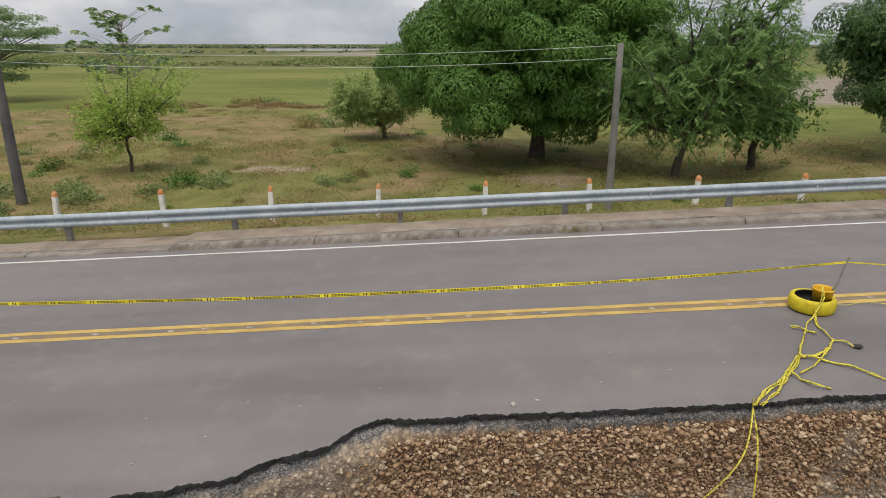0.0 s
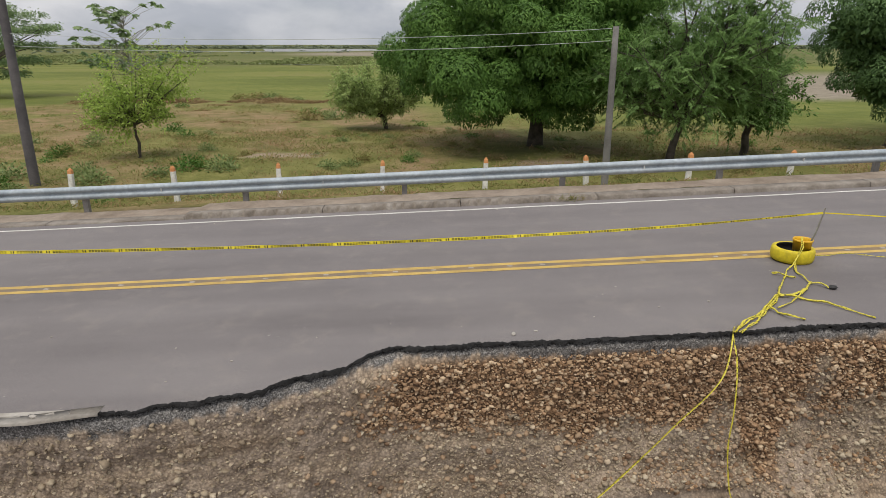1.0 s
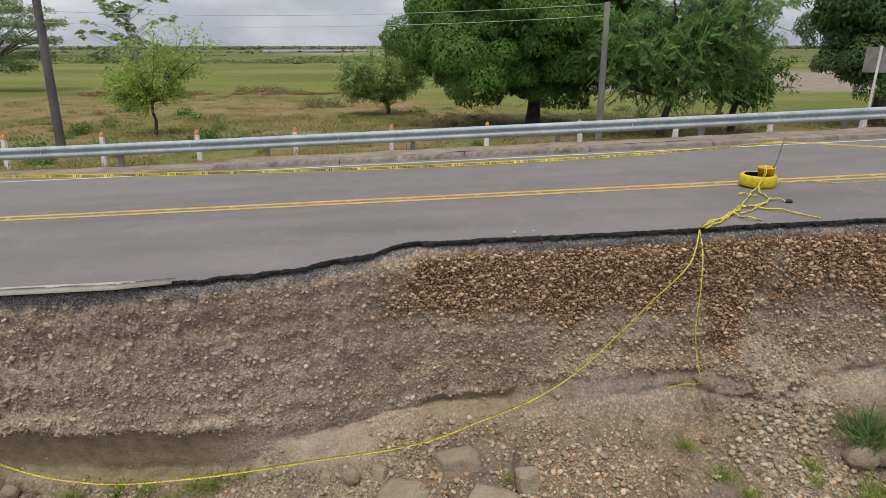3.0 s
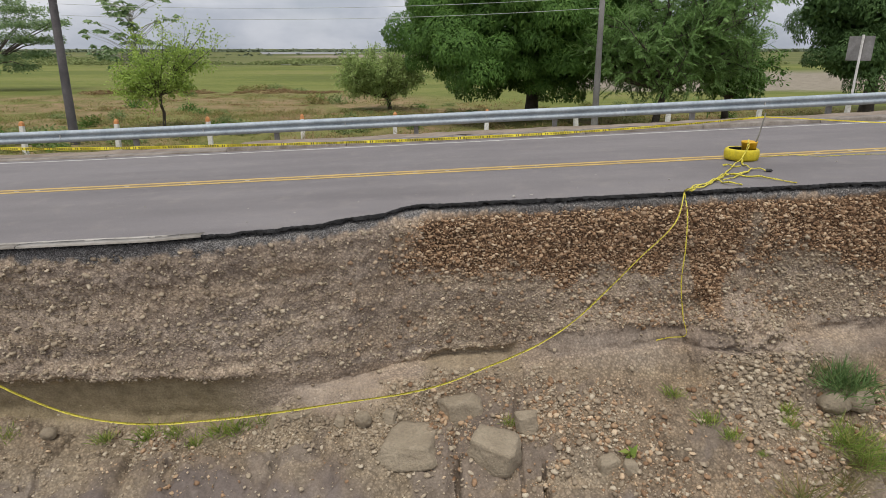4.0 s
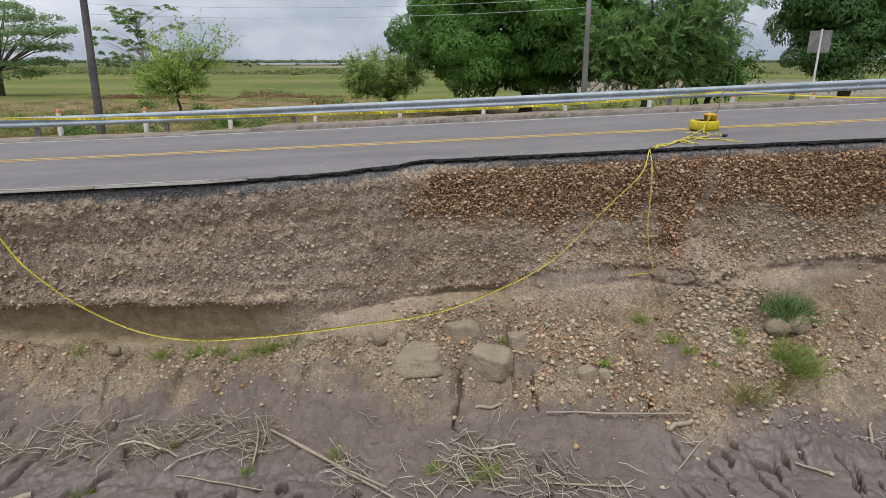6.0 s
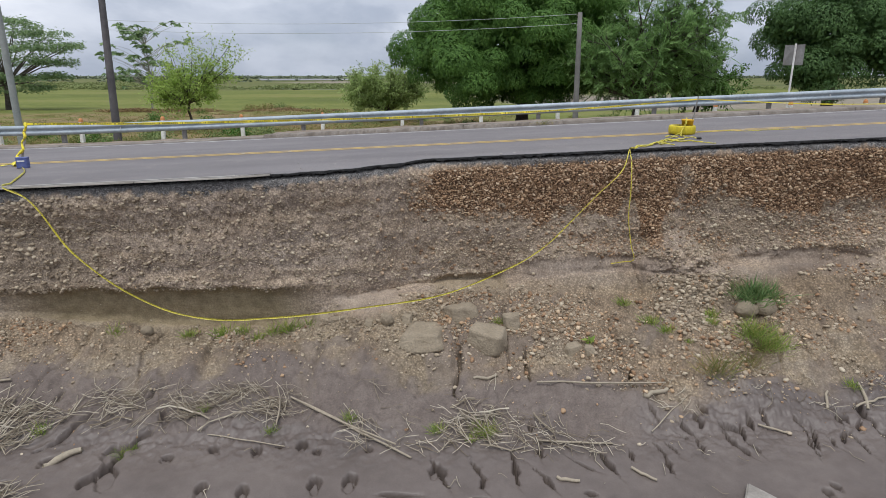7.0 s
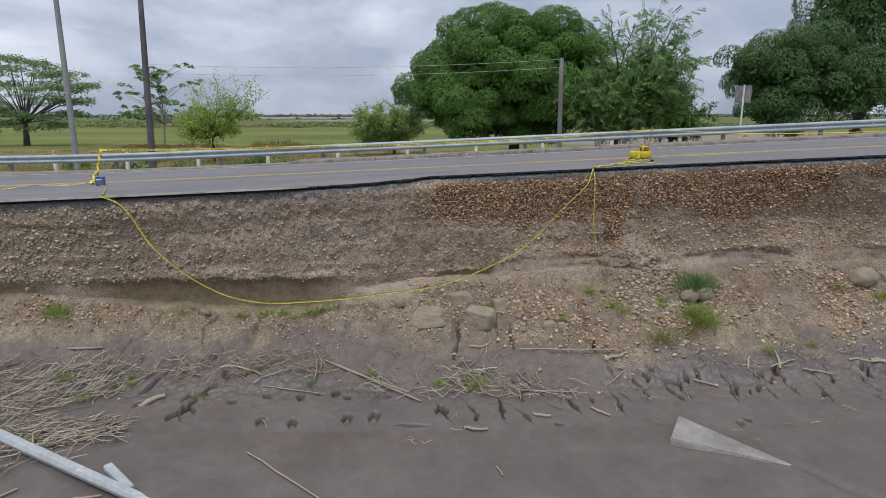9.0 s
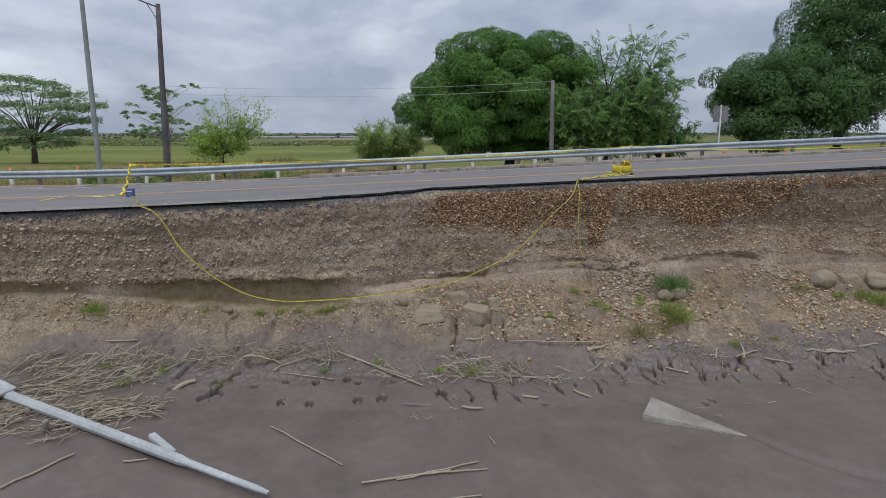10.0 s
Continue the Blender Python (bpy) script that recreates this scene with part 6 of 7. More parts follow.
STICKS = [((1.25, 3.10), (3.55, 3.02), 0.018), ((-6.50, 1.70), (-6.05, 2.0), 0.055), ((-0.10, 0.92), (0.32, 0.84), 0.028), ((1.25, 1.30), (1.62, 1.22), 0.03), ((2.45, 1.45), (2.75, 1.2), 0.025), ((-3.0, 3.0), (-0.9, 1.75), 0.022), ((-2.75, 2.85), (-1.2, 1.95), 0.018), ((0.15, 3.30), (0.62, 3.33), 0.03), ((3.1, 2.85), (3.6, 2.98), 0.045), ((-8.6, 3.3), (-7.9, 3.35), 0.025), ((1.1, 2.05), (2.3, 1.95), 0.02), ((3.0, 2.2), (3.9, 2.9), 0.012), ((6.9, 2.55), (7.1, 3.1), 0.03), ((8.6, 2.75), (9.3, 2.6), 0.03), ((-1.8, -2.55), (0.0, -2.2), 0.016), ((-1.6, -2.75), (-0.2, -2.6), 0.014), ((-4.2, 2.3), (-2.9, 2.0), 0.012), ((-10.2, -1.2), (-8.8, 0.2), 0.02), ((0.35, -0.35), (0.42, -0.6), 0.012), ((-2.0, -1.81), (-0.45, -1.46), 0.022), ((-1.43, -1.74), (0.03, -1.19), 0.018), ((-0.9, -1.5), (0.2, -1.45), 0.016), ((-3.96, 0.23), (-2.38, -1.23), 0.016), ((-7.92, -1.8), (-7.25, -0.79), 0.022), ((-6.3, -1.0), (-5.9, -0.98), 0.02), ((6.2, 2.55), (6.45, 2.95), 0.025), ((6.7, 2.6), (7.3, 2.7), 0.022), ((9.0, 2.7), (9.7, 2.6), 0.035), ((9.9, 2.75), (10.5, 2.95), 0.03), ((7.4, 2.5), (8.0, 2.4), 0.022), ((4.9, 2.3), (5.3, 2.1), 0.02)]
for k, ((x0, y0), (x1, y1), r) in enumerate(STICKS):
    rs2 = np.random.RandomState(k)
    line = []
    for q in np.linspace(0, 1, 6):
        x, y = x0 + (x1 - x0) * q + rs2.randn() * 0.015, y0 + (y1 - y0) * q + rs2.randn() * 0.015
        line.append((np.array((x, y, bank_z(x, y) + r * 0.8)), r * (1 - 0.35 * abs(q - 0.4))))
    if r < 0.03:  # stiff: rests on the high spots
        ends = line[0][0][2], line[-1][0][2]
        rise = max(p[2] - (ends[0] + (ends[1] - ends[0]) * j / 5) for j, (p, _) in enumerate(line))
        for j, (p, _) in enumerate(line):
            p[2] = ends[0] + (ends[1] - ends[0]) * j / 5 + rise * 0.8 + 0.01
    tagged(new("driftwood_stick", tube_mesh("driftwood_stick", [line], M_REED, 7)), "bleached driftwood stick lying on the mud" if r < 0.04 else "short thick bleached driftwood log on the mud", "stick", "driftwood")


# ---- tufts and weeds ----
def blades(n, radius, height, width, seed, lean=0.5):
    q = np.random.RandomState(seed)
    at = np.stack([q.randn(n) * radius * 0.45, q.randn(n) * radius * 0.45, np.zeros(n)], -1)
    way = unit(np.stack([q.randn(n) * lean, q.randn(n) * lean, np.ones(n)], -1) + at * 0.8)
    return leaf_quads(at, way, unit(np.cross(q.randn(n, 3) * 0.5 + (0, -0.6, 0.5), way)), height * q.uniform(0.4, 1.1, n), width * q.uniform(0.6, 1.2, n), 0.1)


TUFT = np_mesh("foliage", *blades(380, 0.27, 0.42, 0.010, 1, 0.75), M_TUFT)
TUFT_BLUE = np_mesh("foliage", *blades(520, 0.27, 0.36, 0.011, 6, 0.7), M_BLUEGRASS)
TUFT_B = np_mesh("foliage", *blades(90, 0.12, 0.3, 0.014, 2, 0.6), M_TUFT)
TUFT_DRY = np_mesh("foliage", *blades(130, 0.18, 0.42, 0.010, 3, 0.7), M_GRASS)
for x, y, s, me, words in [(5.98, 4.86, 1.7, TUFT_BLUE, "lush green grass tuft on the slope"), (5.60, 3.98, 1.25, TUFT, "bright green grass tuft below two boulders"), (5.80, 3.78, 1.15, TUFT, "bright green grass tuft below two boulders"), (5.0, 4.55, 0.9, TUFT_B, "thin green grass tuft on the slope"), (4.9, 4.3, 0.8, TUFT_B, "thin green grass tuft on the slope"), (5.3, 3.5, 1.2, TUFT_DRY, "dry grass tuft on the slope"), (5.6, 3.7, 1.0, TUFT_DRY, "dry grass tuft on the slope"), (0.25, 2.25, 0.7, TUFT, "green grass tuft among dead reeds"), (0.05, 2.1, 0.6, TUFT_B, "green grass tuft among dead reeds"), (-1.95, 2.55, 0.8, TUFT_B, "green grass tuft among dead reeds"), (-3.2, 2.35, 0.7, TUFT_B, "green grass tuft among dead reeds"), (-5.4, 2.1, 0.7, TUFT, "green grass tuft in a mud crack"), (-4.4, 2.75, 0.6, TUFT_B, "green grass tuft among dead reeds"), (-8.2, 2.5, 0.9, TUFT_B, "green grass tuft among dead reeds"), (-9.4, 4.4, 0.9, TUFT, "green weed tuft on the gravel berm"), (-9.1, 4.2, 0.7, TUFT_B, "green weed tuft on the gravel berm"), (0.75, 4.45, 0.7, TUFT_B, "small green tuft between boulders"), (10.3, 4.9, 0.9, TUFT_B, "green tuft on the slope"), (11.2, 4.6, 1.2, TUFT_B, "green tuft on the slope"), (-4.6, 4.62, 1.3, TUFT_B, "green weeds in the hollow of the bank"), (-3.3, 4.7, 1.4, TUFT_B, "green weeds in the hollow of the bank"), (-3.6, 4.75, 1.2, TUFT_B, "green weeds in the hollow of the bank"), (-2.9, 4.8, 1.1, TUFT_B, "green weeds in the hollow of the bank"), (-4.2, 4.6, 1.0, TUFT_B, "green weeds in the hollow of the bank"), (-6.6, 4.6, 1.0, TUFT_B, "green weeds in the hollow of the bank"), (-5.2, 4.5, 0.9, TUFT_B, "green weeds in the hollow of the bank"), (-3.9, 4.5, 0.9, TUFT_B, "green weeds in the hollow of the bank"), (3.75, 4.5, 1.1, TUFT_B, "thin yellow-green grass tuft on the slope"), (3.95, 4.15, 0.9, TUFT_B, "thin yellow-green grass tuft on the slope"), (3.3, 4.8, 0.9, TUFT_B, "thin yellow-green grass tuft on the slope"), (4.5, 3.15, 1.5, TUFT_DRY, "dry grass tuft on the slope"), (9.7, 4.9, 1.0, TUFT_B, "green tuft on the slope"), (11.6, 4.5, 1.4, TUFT, "green tuft below pale boulders"), (10.6, 4.6, 1.1, TUFT_B, "green tuft below pale boulders"), (6.9, 3.0, 0.8, TUFT_B, "small green tuft on the slope"), (-7.6, 1.9, 1.0, TUFT_B, "green grass tuft among dead reeds"), (-6.9, 2.4, 0.9, TUFT_B, "green grass tuft among dead reeds"), (-0.5, 2.3, 0.9, TUFT_B, "green grass tuft among dead reeds"), (4.3, 3.9, 0.5, TUFT_B, "small green tuft on the slope"), (8.0, 3.2, 0.7, TUFT_B, "small green tuft on the slope")]:
    ob = thing("grass_tuft", words, "grass tuft", (x, y, bank_z(x, min(y, 4.5)) - 0.01 + (0.62 * max(0.0, y - 4.5) if x > 1.1 else 0.0)), "grass tufts", (x * 77) % 360)
    blade = part("foliage", me, ob)
    blade.matrix_basis = Matrix.Diagonal((s, s, s, 1))
weed = thing("broadleaf_weed", "small bright green broad-leaved weed in the gravel", "weed", (2.42, 3.95, bank_z(2.42, 3.95)))
q = np.random.RandomState(4)
a = unit(np.stack([q.randn(14), q.randn(14), np.full(14, 0.5)], -1))
part("leaves", np_mesh("leaves", *leaf_quads(np.zeros((14, 3)), a, unit(np.cross(a, q.randn(14, 3))), q.uniform(0.1, 0.2, 14), 0.09), M_TUFT), weed)


def weed_bush(seed, r, h, n, leaf):
    q = np.random.RandomState(seed)
    u = unit(q.randn(n, 3))
    u[:, 2] = np.abs(u[:, 2])
    at = u * np.array([r, r, h]) * q.uniform(0.3, 1.0, (n, 1))
    way = unit(u + q.randn(n, 3) * 0.6)
    return leaf_quads(at, way, unit(np.cross(q.randn(n, 3) * 0.5 + (0, -0.3, 0.9), way)), leaf * q.uniform(0.6, 1.3, n), leaf * 0.45)


WEEDS = [np_mesh("foliage", *weed_bush(k, 0.5, 0.45, 420, 0.11), m) for k, m in ((1, M_OLIVE), (2, M_MANGO), (3, M_WEED))]
RED_WEED = np_mesh("foliage", *weed_bush(9, 1.4, 0.36, 1100, 0.17), M_REDWEED)
rnd = random.Random(31)
for x, y, s in [(-7.8, 22.2, 1.3), (-14.9, 21.0, 1.7), (-11.7, 20.3, 1.4), (-15.9, 26.3, 1.5), (-3.9, 22.5, 0.9), (-9.1, 22.4, 1.5), (-9.9, 21.4, 1.1), (-8.58, 46.9, 1.6), (-13.2, 33.0, 1.2), (-12.6, 21.4, 1.2), (-2.8, 24.3, 1.0), (-0.7, 25.0, 0.9), (1.7, 21.5, 0.7), (-16, 26, 1.2), (-18, 22, 1.5), (-6.2, 19.5, 0.5), (8.2, 19.5, 0.5), (15.3, 28.6, 1.1), (2.2, 17.5, 0.4), (-10.0, 27.0, 0.9), (-4.4, 30.5, 0.8), (-8.4, 43.0, 2.2), (-7.0, 44.0, 1.6), (-5.0, 33, 0.8), (-14.2, 19.3, 1.0), (6.3, 17.2, 0.4), (-0.9, 24.0, 0.8), (12.0, 17.0, 0.5), (14.5, 18.0, 0.7), (17.5, 20.0, 0.9), (-17.5, 32.0, 1.0), (-12.5, 33.5, 0.9), (-1.8, 27.5, 0.7), (19.6, 17.5, 0.9), (-8.2, 24.6, 0.6), (-4.9, 25.8, 0.5), (-15.0, 36.0, 1.4), (-20.0, 40.0, 1.6)]:
    ob = thing("weed_bush", "low green weed bush in the rough grass", "bush", (x, y, gz(x, y) - 0.05), "weed bushes", rnd.uniform(0, 360))
    fol = part("foliage", WEEDS[rnd.randrange(3)], ob)
    fol.matrix_basis = Matrix.Diagonal((s, s, s * rnd.uniform(0.8, 1.1), 1))

rnd = random.Random(32)
for k in range(34):
    x, y = rnd.uniform(-34, -9), rnd.gauss(63, 2.2)
    s = rnd.uniform(0.6, 1.5)
    if k > 22:
        x, y, s = rnd.uniform(-26, -2), rnd.uniform(30, 52), rnd.uniform(0.35, 0.7)
    ob = thing("reddish_weed", "low dry reddish-brown weed clump in the pasture", "weed", (x, y, gz(x, y) - 0.05), "reddish weeds", rnd.uniform(0, 360))
    part("foliage", RED_WEED, ob).matrix_basis = Matrix.Diagonal((s * 1.5, s, s * rnd.uniform(0.45, 0.75), 1))
for x, y, s in [(-18.6, 67.5, 3.2), (-16.9, 67, 2.4), (-15.5, 66, 2.0), (-20.5, 68, 2.0), (-13.8, 65.5, 2.0), (-22.5, 57, 1.5), (-9.5, 48, 1.3)] + [(rnd.uniform(-24, 18), 16.5 + 26 * rnd.random() ** 1.4, rnd.uniform(0.5, 1.2)) for _ in range(80)]:
    ob = thing("weed_bush", "low green weed bush in the rough grass", "bush", (x, y, gz(x, y) - 0.05), "weed bushes", rnd.uniform(0, 360))
    part("foliage", WEEDS[rnd.randrange(3)], ob).matrix_basis = Matrix.Diagonal((s, s, s * rnd.uniform(0.5, 0.9), 1))

# rough grass behind the guardrail
q = np.random.RandomState(50)
n = 85000
gx_, gy_ = q.uniform(-30, 26, n), 14.0 + 22 * q.rand(n) ** 1.4
keep = (fbm(gx_ * 0.5, gy_ * 0.5, 3.0, 3) > -0.45) & ((gx_ + 6.3) ** 2 / 2.2 + (gy_ - 25.6) ** 2 / 0.7 > 1) & ~(((gx_ - 4.7) ** 2 + (gy_ - 28) ** 2 < 16) & (q.rand(n) < 0.7))
gx_, gy_ = gx_[keep], gy_[keep]
n = len(gx_)
at = np.stack([gx_, gy_, field_z(gx_, gy_) - 0.02], -1)
way = unit(np.stack([q.randn(n) * 1.1, q.randn(n) * 1.1, np.ones(n)], -1))
hgt = (0.07 + 0.24 * np.clip(fbm(gx_ * 0.8 + 9, gy_ * 0.8, 1, 2) + 0.4, 0, 1.2)) * q.uniform(0.5, 1.4, n)
tagged(new("rough_grass", np_mesh("rough_grass", *leaf_quads(at, way, unit(np.cross(q.randn(n, 3) * 0.5 + (0, -0.5, 0.8), way)), hgt, 0.024 * q.uniform(0.6, 1.5, n) * (0.7 + gy_ / 60), 0.1), M_GRASS)), "rough green and dry-brown grass behind the guardrail", "grass", kind="stuff")
# low weeds scattered over the pasture
q = np.random.RandomState(61)
n, each = 1000, 60
cx, cy = q.uniform(-36, 22, n), 15.5 + 44 * q.rand(n) ** 1.25
keep = (fbm(cx * 0.3 + 5, cy * 0.3, 7.0, 3) > -0.25) & (cy < np.interp(cx, [-5, 9], [62, 38]))
cx, cy = cx[keep], cy[keep]
n = len(cx)
r = q.uniform(0.3, 1.3, n)
u = unit(q.randn(n, each, 3) * (1, 1, 0.6))
u[..., 2] = np.abs(u[..., 2])
at = np.stack([cx, cy, field_z(cx, cy)], -1)[:, None] + u * (r[:, None, None] * np.array([1, 1, 0.34])) * q.uniform(0.2, 1.0, (n, each, 1))
at, u = at.reshape(-1, 3), u.reshape(-1, 3)
way = unit(u + q.randn(len(at), 3) * 0.6)
tagged(new("scattered_weeds", np_mesh("scattered_weeds", *leaf_quads(at, way, unit(np.cross(q.randn(len(at), 3) * 0.5 + (0, -0.3, 0.9), way)), 0.17 * q.uniform(0.6, 1.4, len(at)), 0.035), M_WEED)), "low olive and reddish weeds scattered over the pasture", "weeds", kind="stuff")
# a tuft growing through the kerb joint
kt = thing("grass_tuft", "dry grass tuft growing from a kerb joint", "grass tuft", (3.05, 12.2, rz1(3.05)), "grass tufts")
part("foliage", TUFT_DRY, kt).matrix_basis = Matrix.Diagonal((1.3, 0.7, 0.5, 1))

# ---- distance ----
river = tagged(new("water"), "pale river shining far across the pasture", "river", kind="structure")
part("surface", np_mesh("surface", [(-135, 540, -2.55), (-62, 560, -2.55), (-40, 760, -2.55), (-200, 790, -2.55)], [(0, 1, 2, 3)], M_WATER), river)
part("creek", np_mesh("creek", [(-88, 230, -2.6), (-66, 213, -2.6), (-45, 198, -2.6), (-26, 187, -2.6), (-26, 188.3, -2.6), (-45, 199.6, -2.6), (-66, 215, -2.6), (-88, 232.5, -2.6)], [(0, 1, 6, 7), (1, 2, 5, 6), (2, 3, 4, 5)], M_WATER), river, "narrow pale creek")


def far_belt(name, n, xr, yr, size, seed, label):
    q = np.random.RandomState(seed)
    k = 2 if size < 3 else 3
    cx, cy = q.uniform(*xr, n), q.uniform(*yr, n)
    keep = fbm(cx * 0.012, cy * 0.012 + seed, 0, 3) > (-0.35 if size < 3 else -0.6)
    cx, cy = cx[keep], cy[keep]
    n = len(cx)
    r = size * q.uniform(0.4, 1.2, n)
    u = unit(q.randn(n, k * 6, 3))
    u[..., 2] = np.abs(u[..., 2]) * 0.62
    at = np.stack([cx, cy, field_z(cx, cy)], -1)[:, None] + u * r[:, None, None] * q.uniform(0.5, 1.0, (n, k * 6, 1))
    at = at.reshape(-1, 3)
    way = unit(q.randn(len(at), 3) * (1, 1, 0.35))
    return tagged(new(name, np_mesh(name, *leaf_quads(at, way, unit(np.cross(way, q.randn(len(at), 3) * 0.5 + (0, 0, 1))), np.repeat(r, k * 6) * 0.62, np.repeat(r, k * 6) * 0.48), M_SCRUB if size < 3 else M_FARTREE)), label, "woods", kind="stuff")


far_belt("far_scrub", 6500, (-260, 120), (196, 340), 1.4, 3, "belt of low dark scrub far across the pasture")
far_belt("far_woods", 3200, (-1000, 1000), (800, 1050), 5.0, 5, "thin line of woods on the horizon")
far_belt("far_woods", 60, (-420, -60), (420, 520), 3.2, 6, "clump of trees far across the pasture")


# ---- stones of the bank ----
def cube_sphere():
    g = np.array([(x, y, z) for x in (-1, 0, 1) for y in (-1, 0, 1) for z in (-1, 0, 1) if (x, y, z) != (0, 0, 0)], float)
    index = {tuple(p): i for i, p in enumerate(g)}
    faces = []
    for axis in range(3):
        for s in (-1, 1):
            for a in (-1, 0):
                for b in (-1, 0):
                    ring = []
                    for da, db in ((0, 0), (1, 0), (1, 1), (0, 1)):
                        p = [0, 0, 0]
                        p[axis], p[(axis + 1) % 3], p[(axis + 2) % 3] = s, a + da, b + db
                        ring.append(index[tuple(float(t) for t in p)])
                    faces.append(ring if s > 0 else ring[::-1])
    return unit(g), np.array(faces)


BALL_V, BALL_F = cube_sphere()
q = np.random.RandomState(99)
c0, c1 = int(np.argmin(np.abs(xs + 12.9))), int(np.argmin(np.abs(xs - 16.9)))
P3 = np.stack([bx, by, bz], -1)
du, dv = np.gradient(P3, axis=1), np.gradient(P3, axis=0)
nrm = unit(np.cross(du, dv))
nrm *= np.where((nrm[..., 1:2] - nrm[..., 2:3]) > 0, -1, 1) * np.ones(3)
area = np.linalg.norm(np.cross(du, dv), axis=-1)
sub = (slice(8, BANK_ROWS + 25), slice(c0, c1))
K, A3, W3, L3, X3, CL = kind[sub], area[sub], warm[sub], lump[sub], bx[sub], clay_patch[sub]
face_z = (K > 1.5) & (K < 5.6)
outer = np.where(X3 < 11, np.where(X3 > -10.5, 1.0, 0.6), 0.5)
strata = vnoise(P3[sub][..., 2] * 5.5 + 0.8 * vnoise(X3 * 0.6, 2.0), X3 * 0.5, 6.0)
heap = vnoise(X3 * 1.1 + 0.9 * P3[sub][..., 1], P3[sub][..., 1] * 0.9, 3.7) + 0.5 * vnoise(X3 * 3.1, P3[sub][..., 1] * 2.3, 1.9)
dens = np.where(face_z, (330 + 260 * np.clip(strata + 0.2, 0, 1) + 420 * np.clip((X3 + 0.8) / 0.5, 0, 1)) * (1 - W3) + 1850 * W3, 0.0) * outer * (1 - 0.5 * np.clip(base_zone[sub], 0, 1)) * (1 - 0.7 * mud_zone[sub])
dens = np.where((K >= 7.9) & (K < 12.2), (12 + 900 * np.exp(-((K - 9.6) / 0.7) ** 2) * np.clip(0.8 - X3, 0, 1) * np.clip(0.7 + heap, 0.15, 1) + 1750 * (1 - 0.9 * CL) * np.clip(0.22 + 0.14 * np.clip((X3 - 2) / 2, 0, 1) + 1.1 * heap + 0.25 * L3 + 0.30 * np.exp(-((K - 9.3) / 0.8) ** 2), 0, 1) * np.clip((11.5 - 1.3 * np.clip((0.5 - X3) / 2, 0, 1) - 0.45 * np.clip(X3 + 0.5, 0, 1) * np.clip(3.2 - X3, 0, 1) - K) / 1.2, 0.008, 1)) * outer * (1 - 0.95 * clay_block[sub]) + 300 * fan[sub], dens)
dens = np.where((K >= 5.6) & (K < 7.9), np.where(X3 < 1.1, 10.0, 420 * np.clip(heap + 0.2, 0, 1)), dens)
dens *= 1 - 0.8 * pit[sub]
weight = (dens * A3).ravel()
count = int(weight.sum())
pick = q.choice(weight.size, count, p=weight / weight.sum())
at, no, wm, kk = P3[sub].reshape(-1, 3)[pick], nrm[sub].reshape(-1, 3)[pick], W3.ravel()[pick], K.ravel()[pick]
at = at + q.uniform(-0.025, 0.025, (count, 3)) * np.array([1, 0.2, 1])
rad = np.clip(np.exp(q.randn(count) * (0.50 - 0.06 * wm)) * 0.0158, 0.009, 0.050 - 0.012 * wm)
big_one = q.rand(count) < 0.006
rad[big_one] *= 1.5
rad = np.where(kk > 7.5, np.clip(rad ** 1.5 * (5.7 - 0.9 * np.clip((0.2 - at[:, 0]) / 1.5, 0, 1)), 0.008, 0.054 - 0.014 * np.clip((0.2 - at[:, 0]) / 1.5, 0, 1)), rad * (0.94 + 0.06 * np.clip(wm * 2, 0, 1)) * (1 + 0.3 * np.clip((-5.5 - at[:, 0]) / 2, 0, 1)))


CUBE_V = unit(np.array([(x, y, z) for x in (-1, 1) for y in (-1, 1) for z in (-1, 1)], float))
CUBE_F = np.array([(0, 1, 3, 2), (4, 6, 7, 5), (0, 4, 5, 1), (2, 3, 7, 6), (0, 2, 6, 4), (1, 5, 7, 3)])


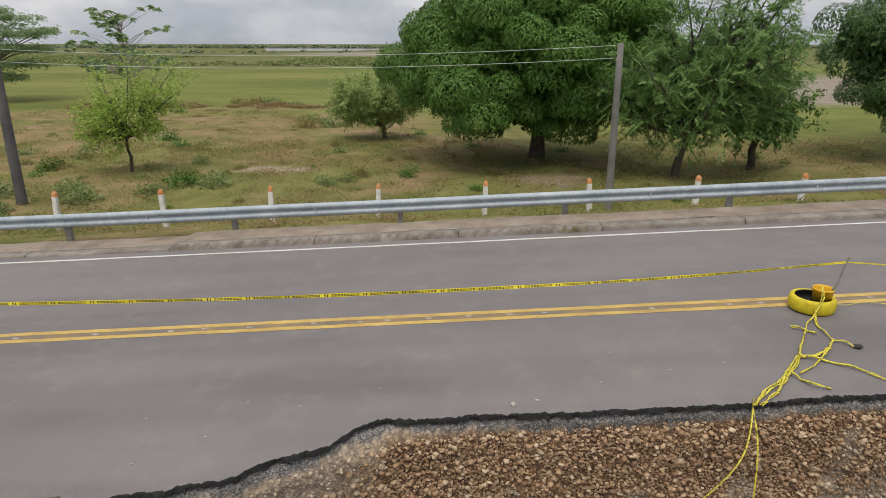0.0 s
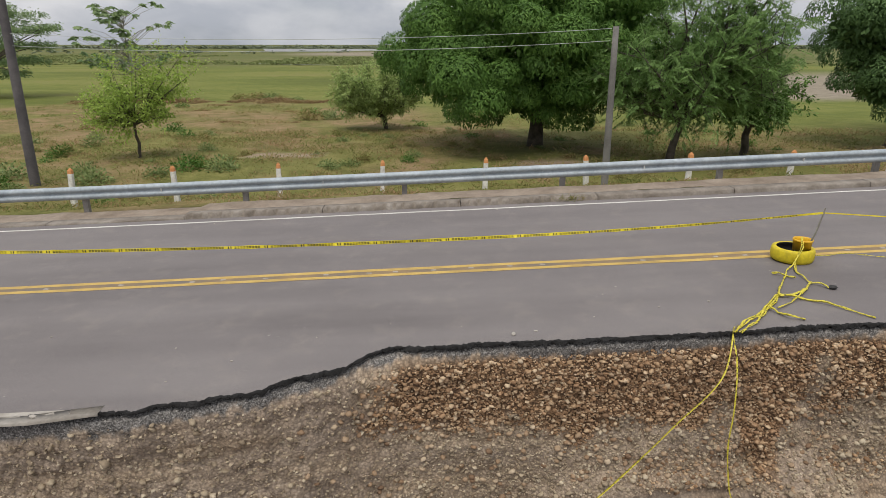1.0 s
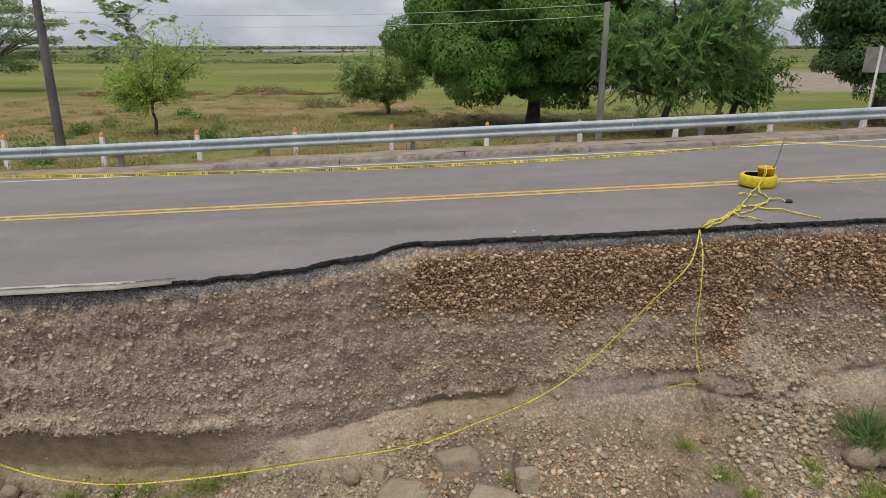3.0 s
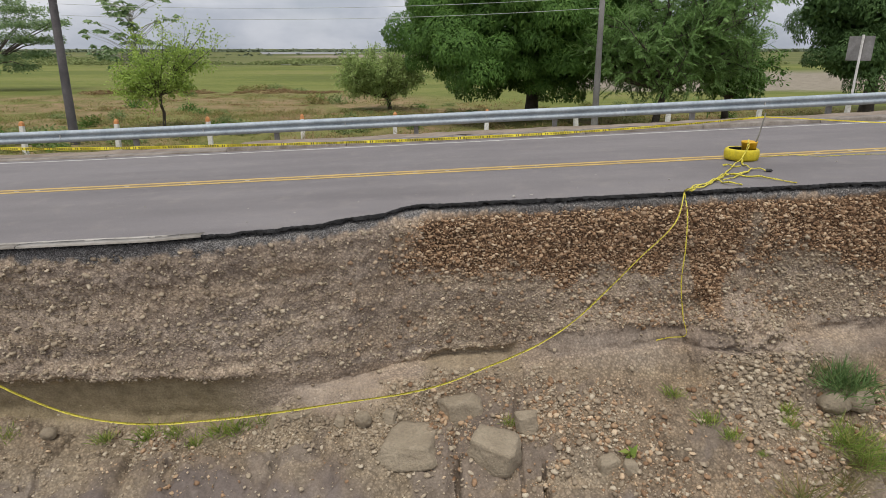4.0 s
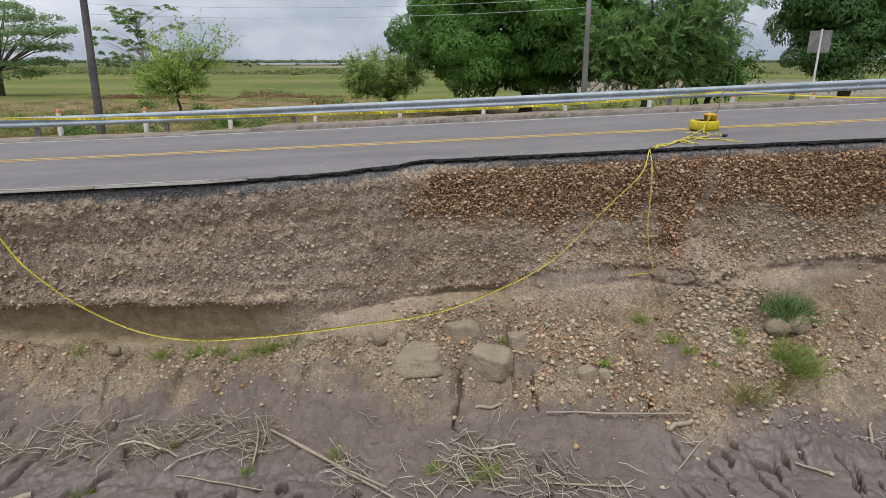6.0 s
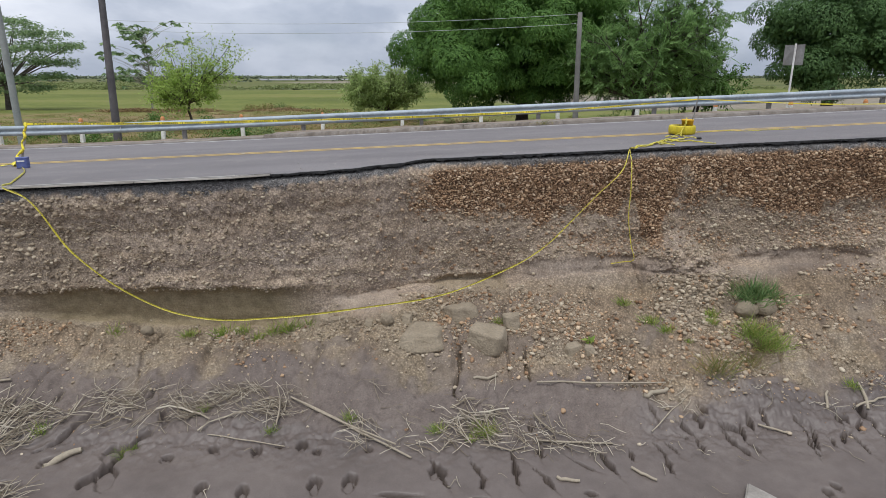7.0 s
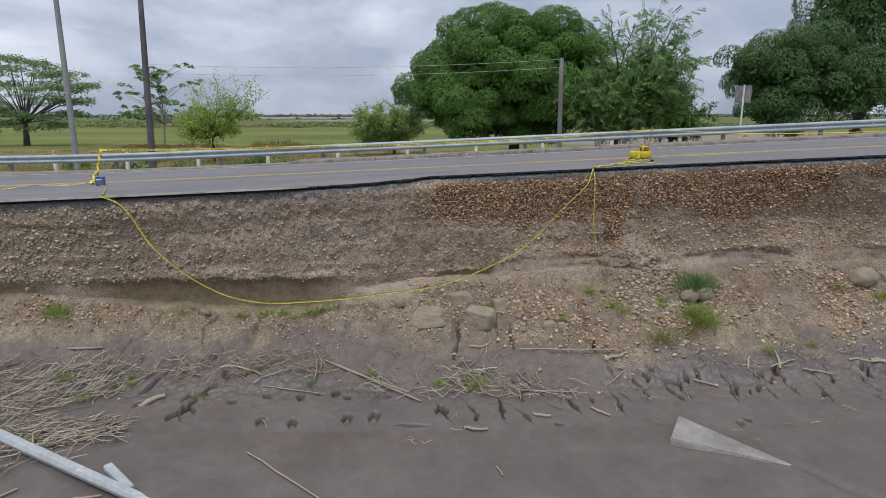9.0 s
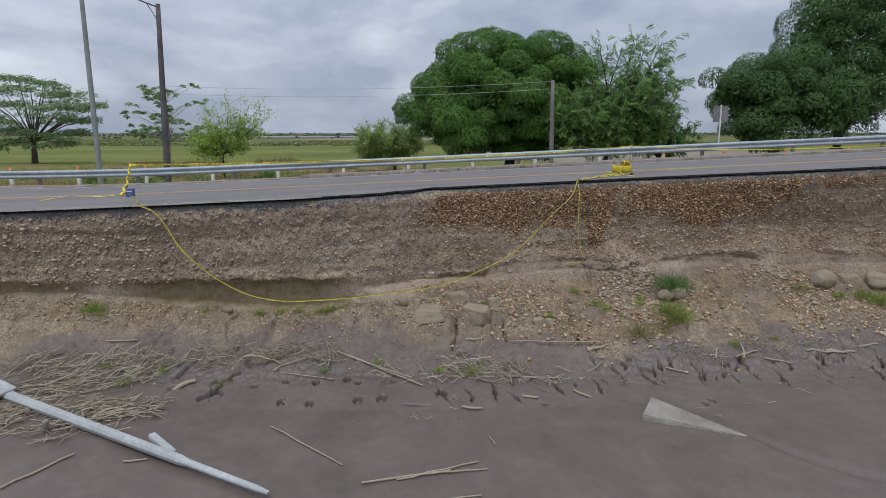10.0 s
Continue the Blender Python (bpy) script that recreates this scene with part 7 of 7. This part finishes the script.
def stones(sel, shape):
    n = len(sel)
    r = rad[sel]
    ax = np.stack([np.ones(n), q.uniform(0.65, 0.95, n), q.uniform(0.40, 0.75, n)], -1) * r[:, None] * 1.06
    ang = q.uniform(0, 2 * np.pi, n)
    tilt = q.randn(n) * 0.35
    e1 = np.stack([np.cos(ang) * np.cos(tilt), np.sin(ang) * np.cos(tilt), np.sin(tilt)], -1)
    e2 = unit(np.cross(np.tile([0, 0, 1.0], (n, 1)) + q.randn(n, 3) * 0.25, e1))
    e3 = np.cross(e1, e2)
    wob = 1 + 0.20 * np.clip(q.randn(n, len(shape)), -2, 2)
    loc = shape[None] * wob[..., None] * ax[:, None]
    v = loc[..., 0:1] * e1[:, None] + loc[..., 1:2] * e2[:, None] + loc[..., 2:3] * e3[:, None]
    return v


def joined_stones(sel, name, material, label):
    pieces = []
    for chosen, shape, sides in ((sel[rad[sel] >= 0.036], BALL_V, BALL_F), (sel[rad[sel] < 0.036], CUBE_V, CUBE_F)):
        v = stones(chosen, shape) + (at[chosen] + no[chosen] * (rad[chosen] * np.where(wm[chosen] > 0.4, 0.36, np.where(kk[chosen] < 7.5, 0.16, 0.1)))[:, None])[:, None]
        pieces.append((v.reshape(-1, 3), (sides[None] + (np.arange(len(chosen)) * len(shape))[:, None, None]).reshape(-1, 4)))
    rounded = np.concatenate([np.full(len(f), i == 0) for i, (_, f) in enumerate(pieces)])
    ob = part(name, np_mesh(name, *joined(pieces), material, rounded), riverbank, label)
    return tagged(ob, kind="stuff")


order = np.arange(count)
near_set = order[(at[:, 0] > -1.6) & (at[:, 0] < 5.2) & (kk < 4.5)]
near_set = near_set[np.argsort(-rad[near_set])][:300]
rest = np.setdiff1d(order, near_set)
is_warm = (wm[rest] + 0.04 * (kk[rest] > 7.9) + q.uniform(-0.35, 0.35, len(rest))) > 0.42
joined_stones(rest[is_warm], "brown_cobbles", M_COBBLE_WARM, "packed brown and tan river cobbles")
joined_stones(rest[~is_warm], "dusty_cobbles", M_COBBLE_GREY, "dusty grey-brown gravel and cobbles")
shapes = []
for k in range(10):
    w_ = 1 + 0.15 * np.clip(q.randn(len(BALL_V)), -2, 2)
    shapes.append(np_mesh("stone", BALL_V * w_[:, None] * np.array([1, q.uniform(0.7, 0.95), q.uniform(0.5, 0.8)]), BALL_F, M_STONE, True))
for i, k in enumerate(near_set):
    ob = part("stone", shapes[i % 10], riverbank)
    r = float(rad[k])
    ob.matrix_basis = Matrix.Translation(Vector(at[k] + no[k] * r * 0.15)) @ pose(0, 0, 0, q.uniform(-25, 25), q.uniform(-25, 25), q.uniform(0, 360)) @ Matrix.Diagonal((r, r, r, 1))
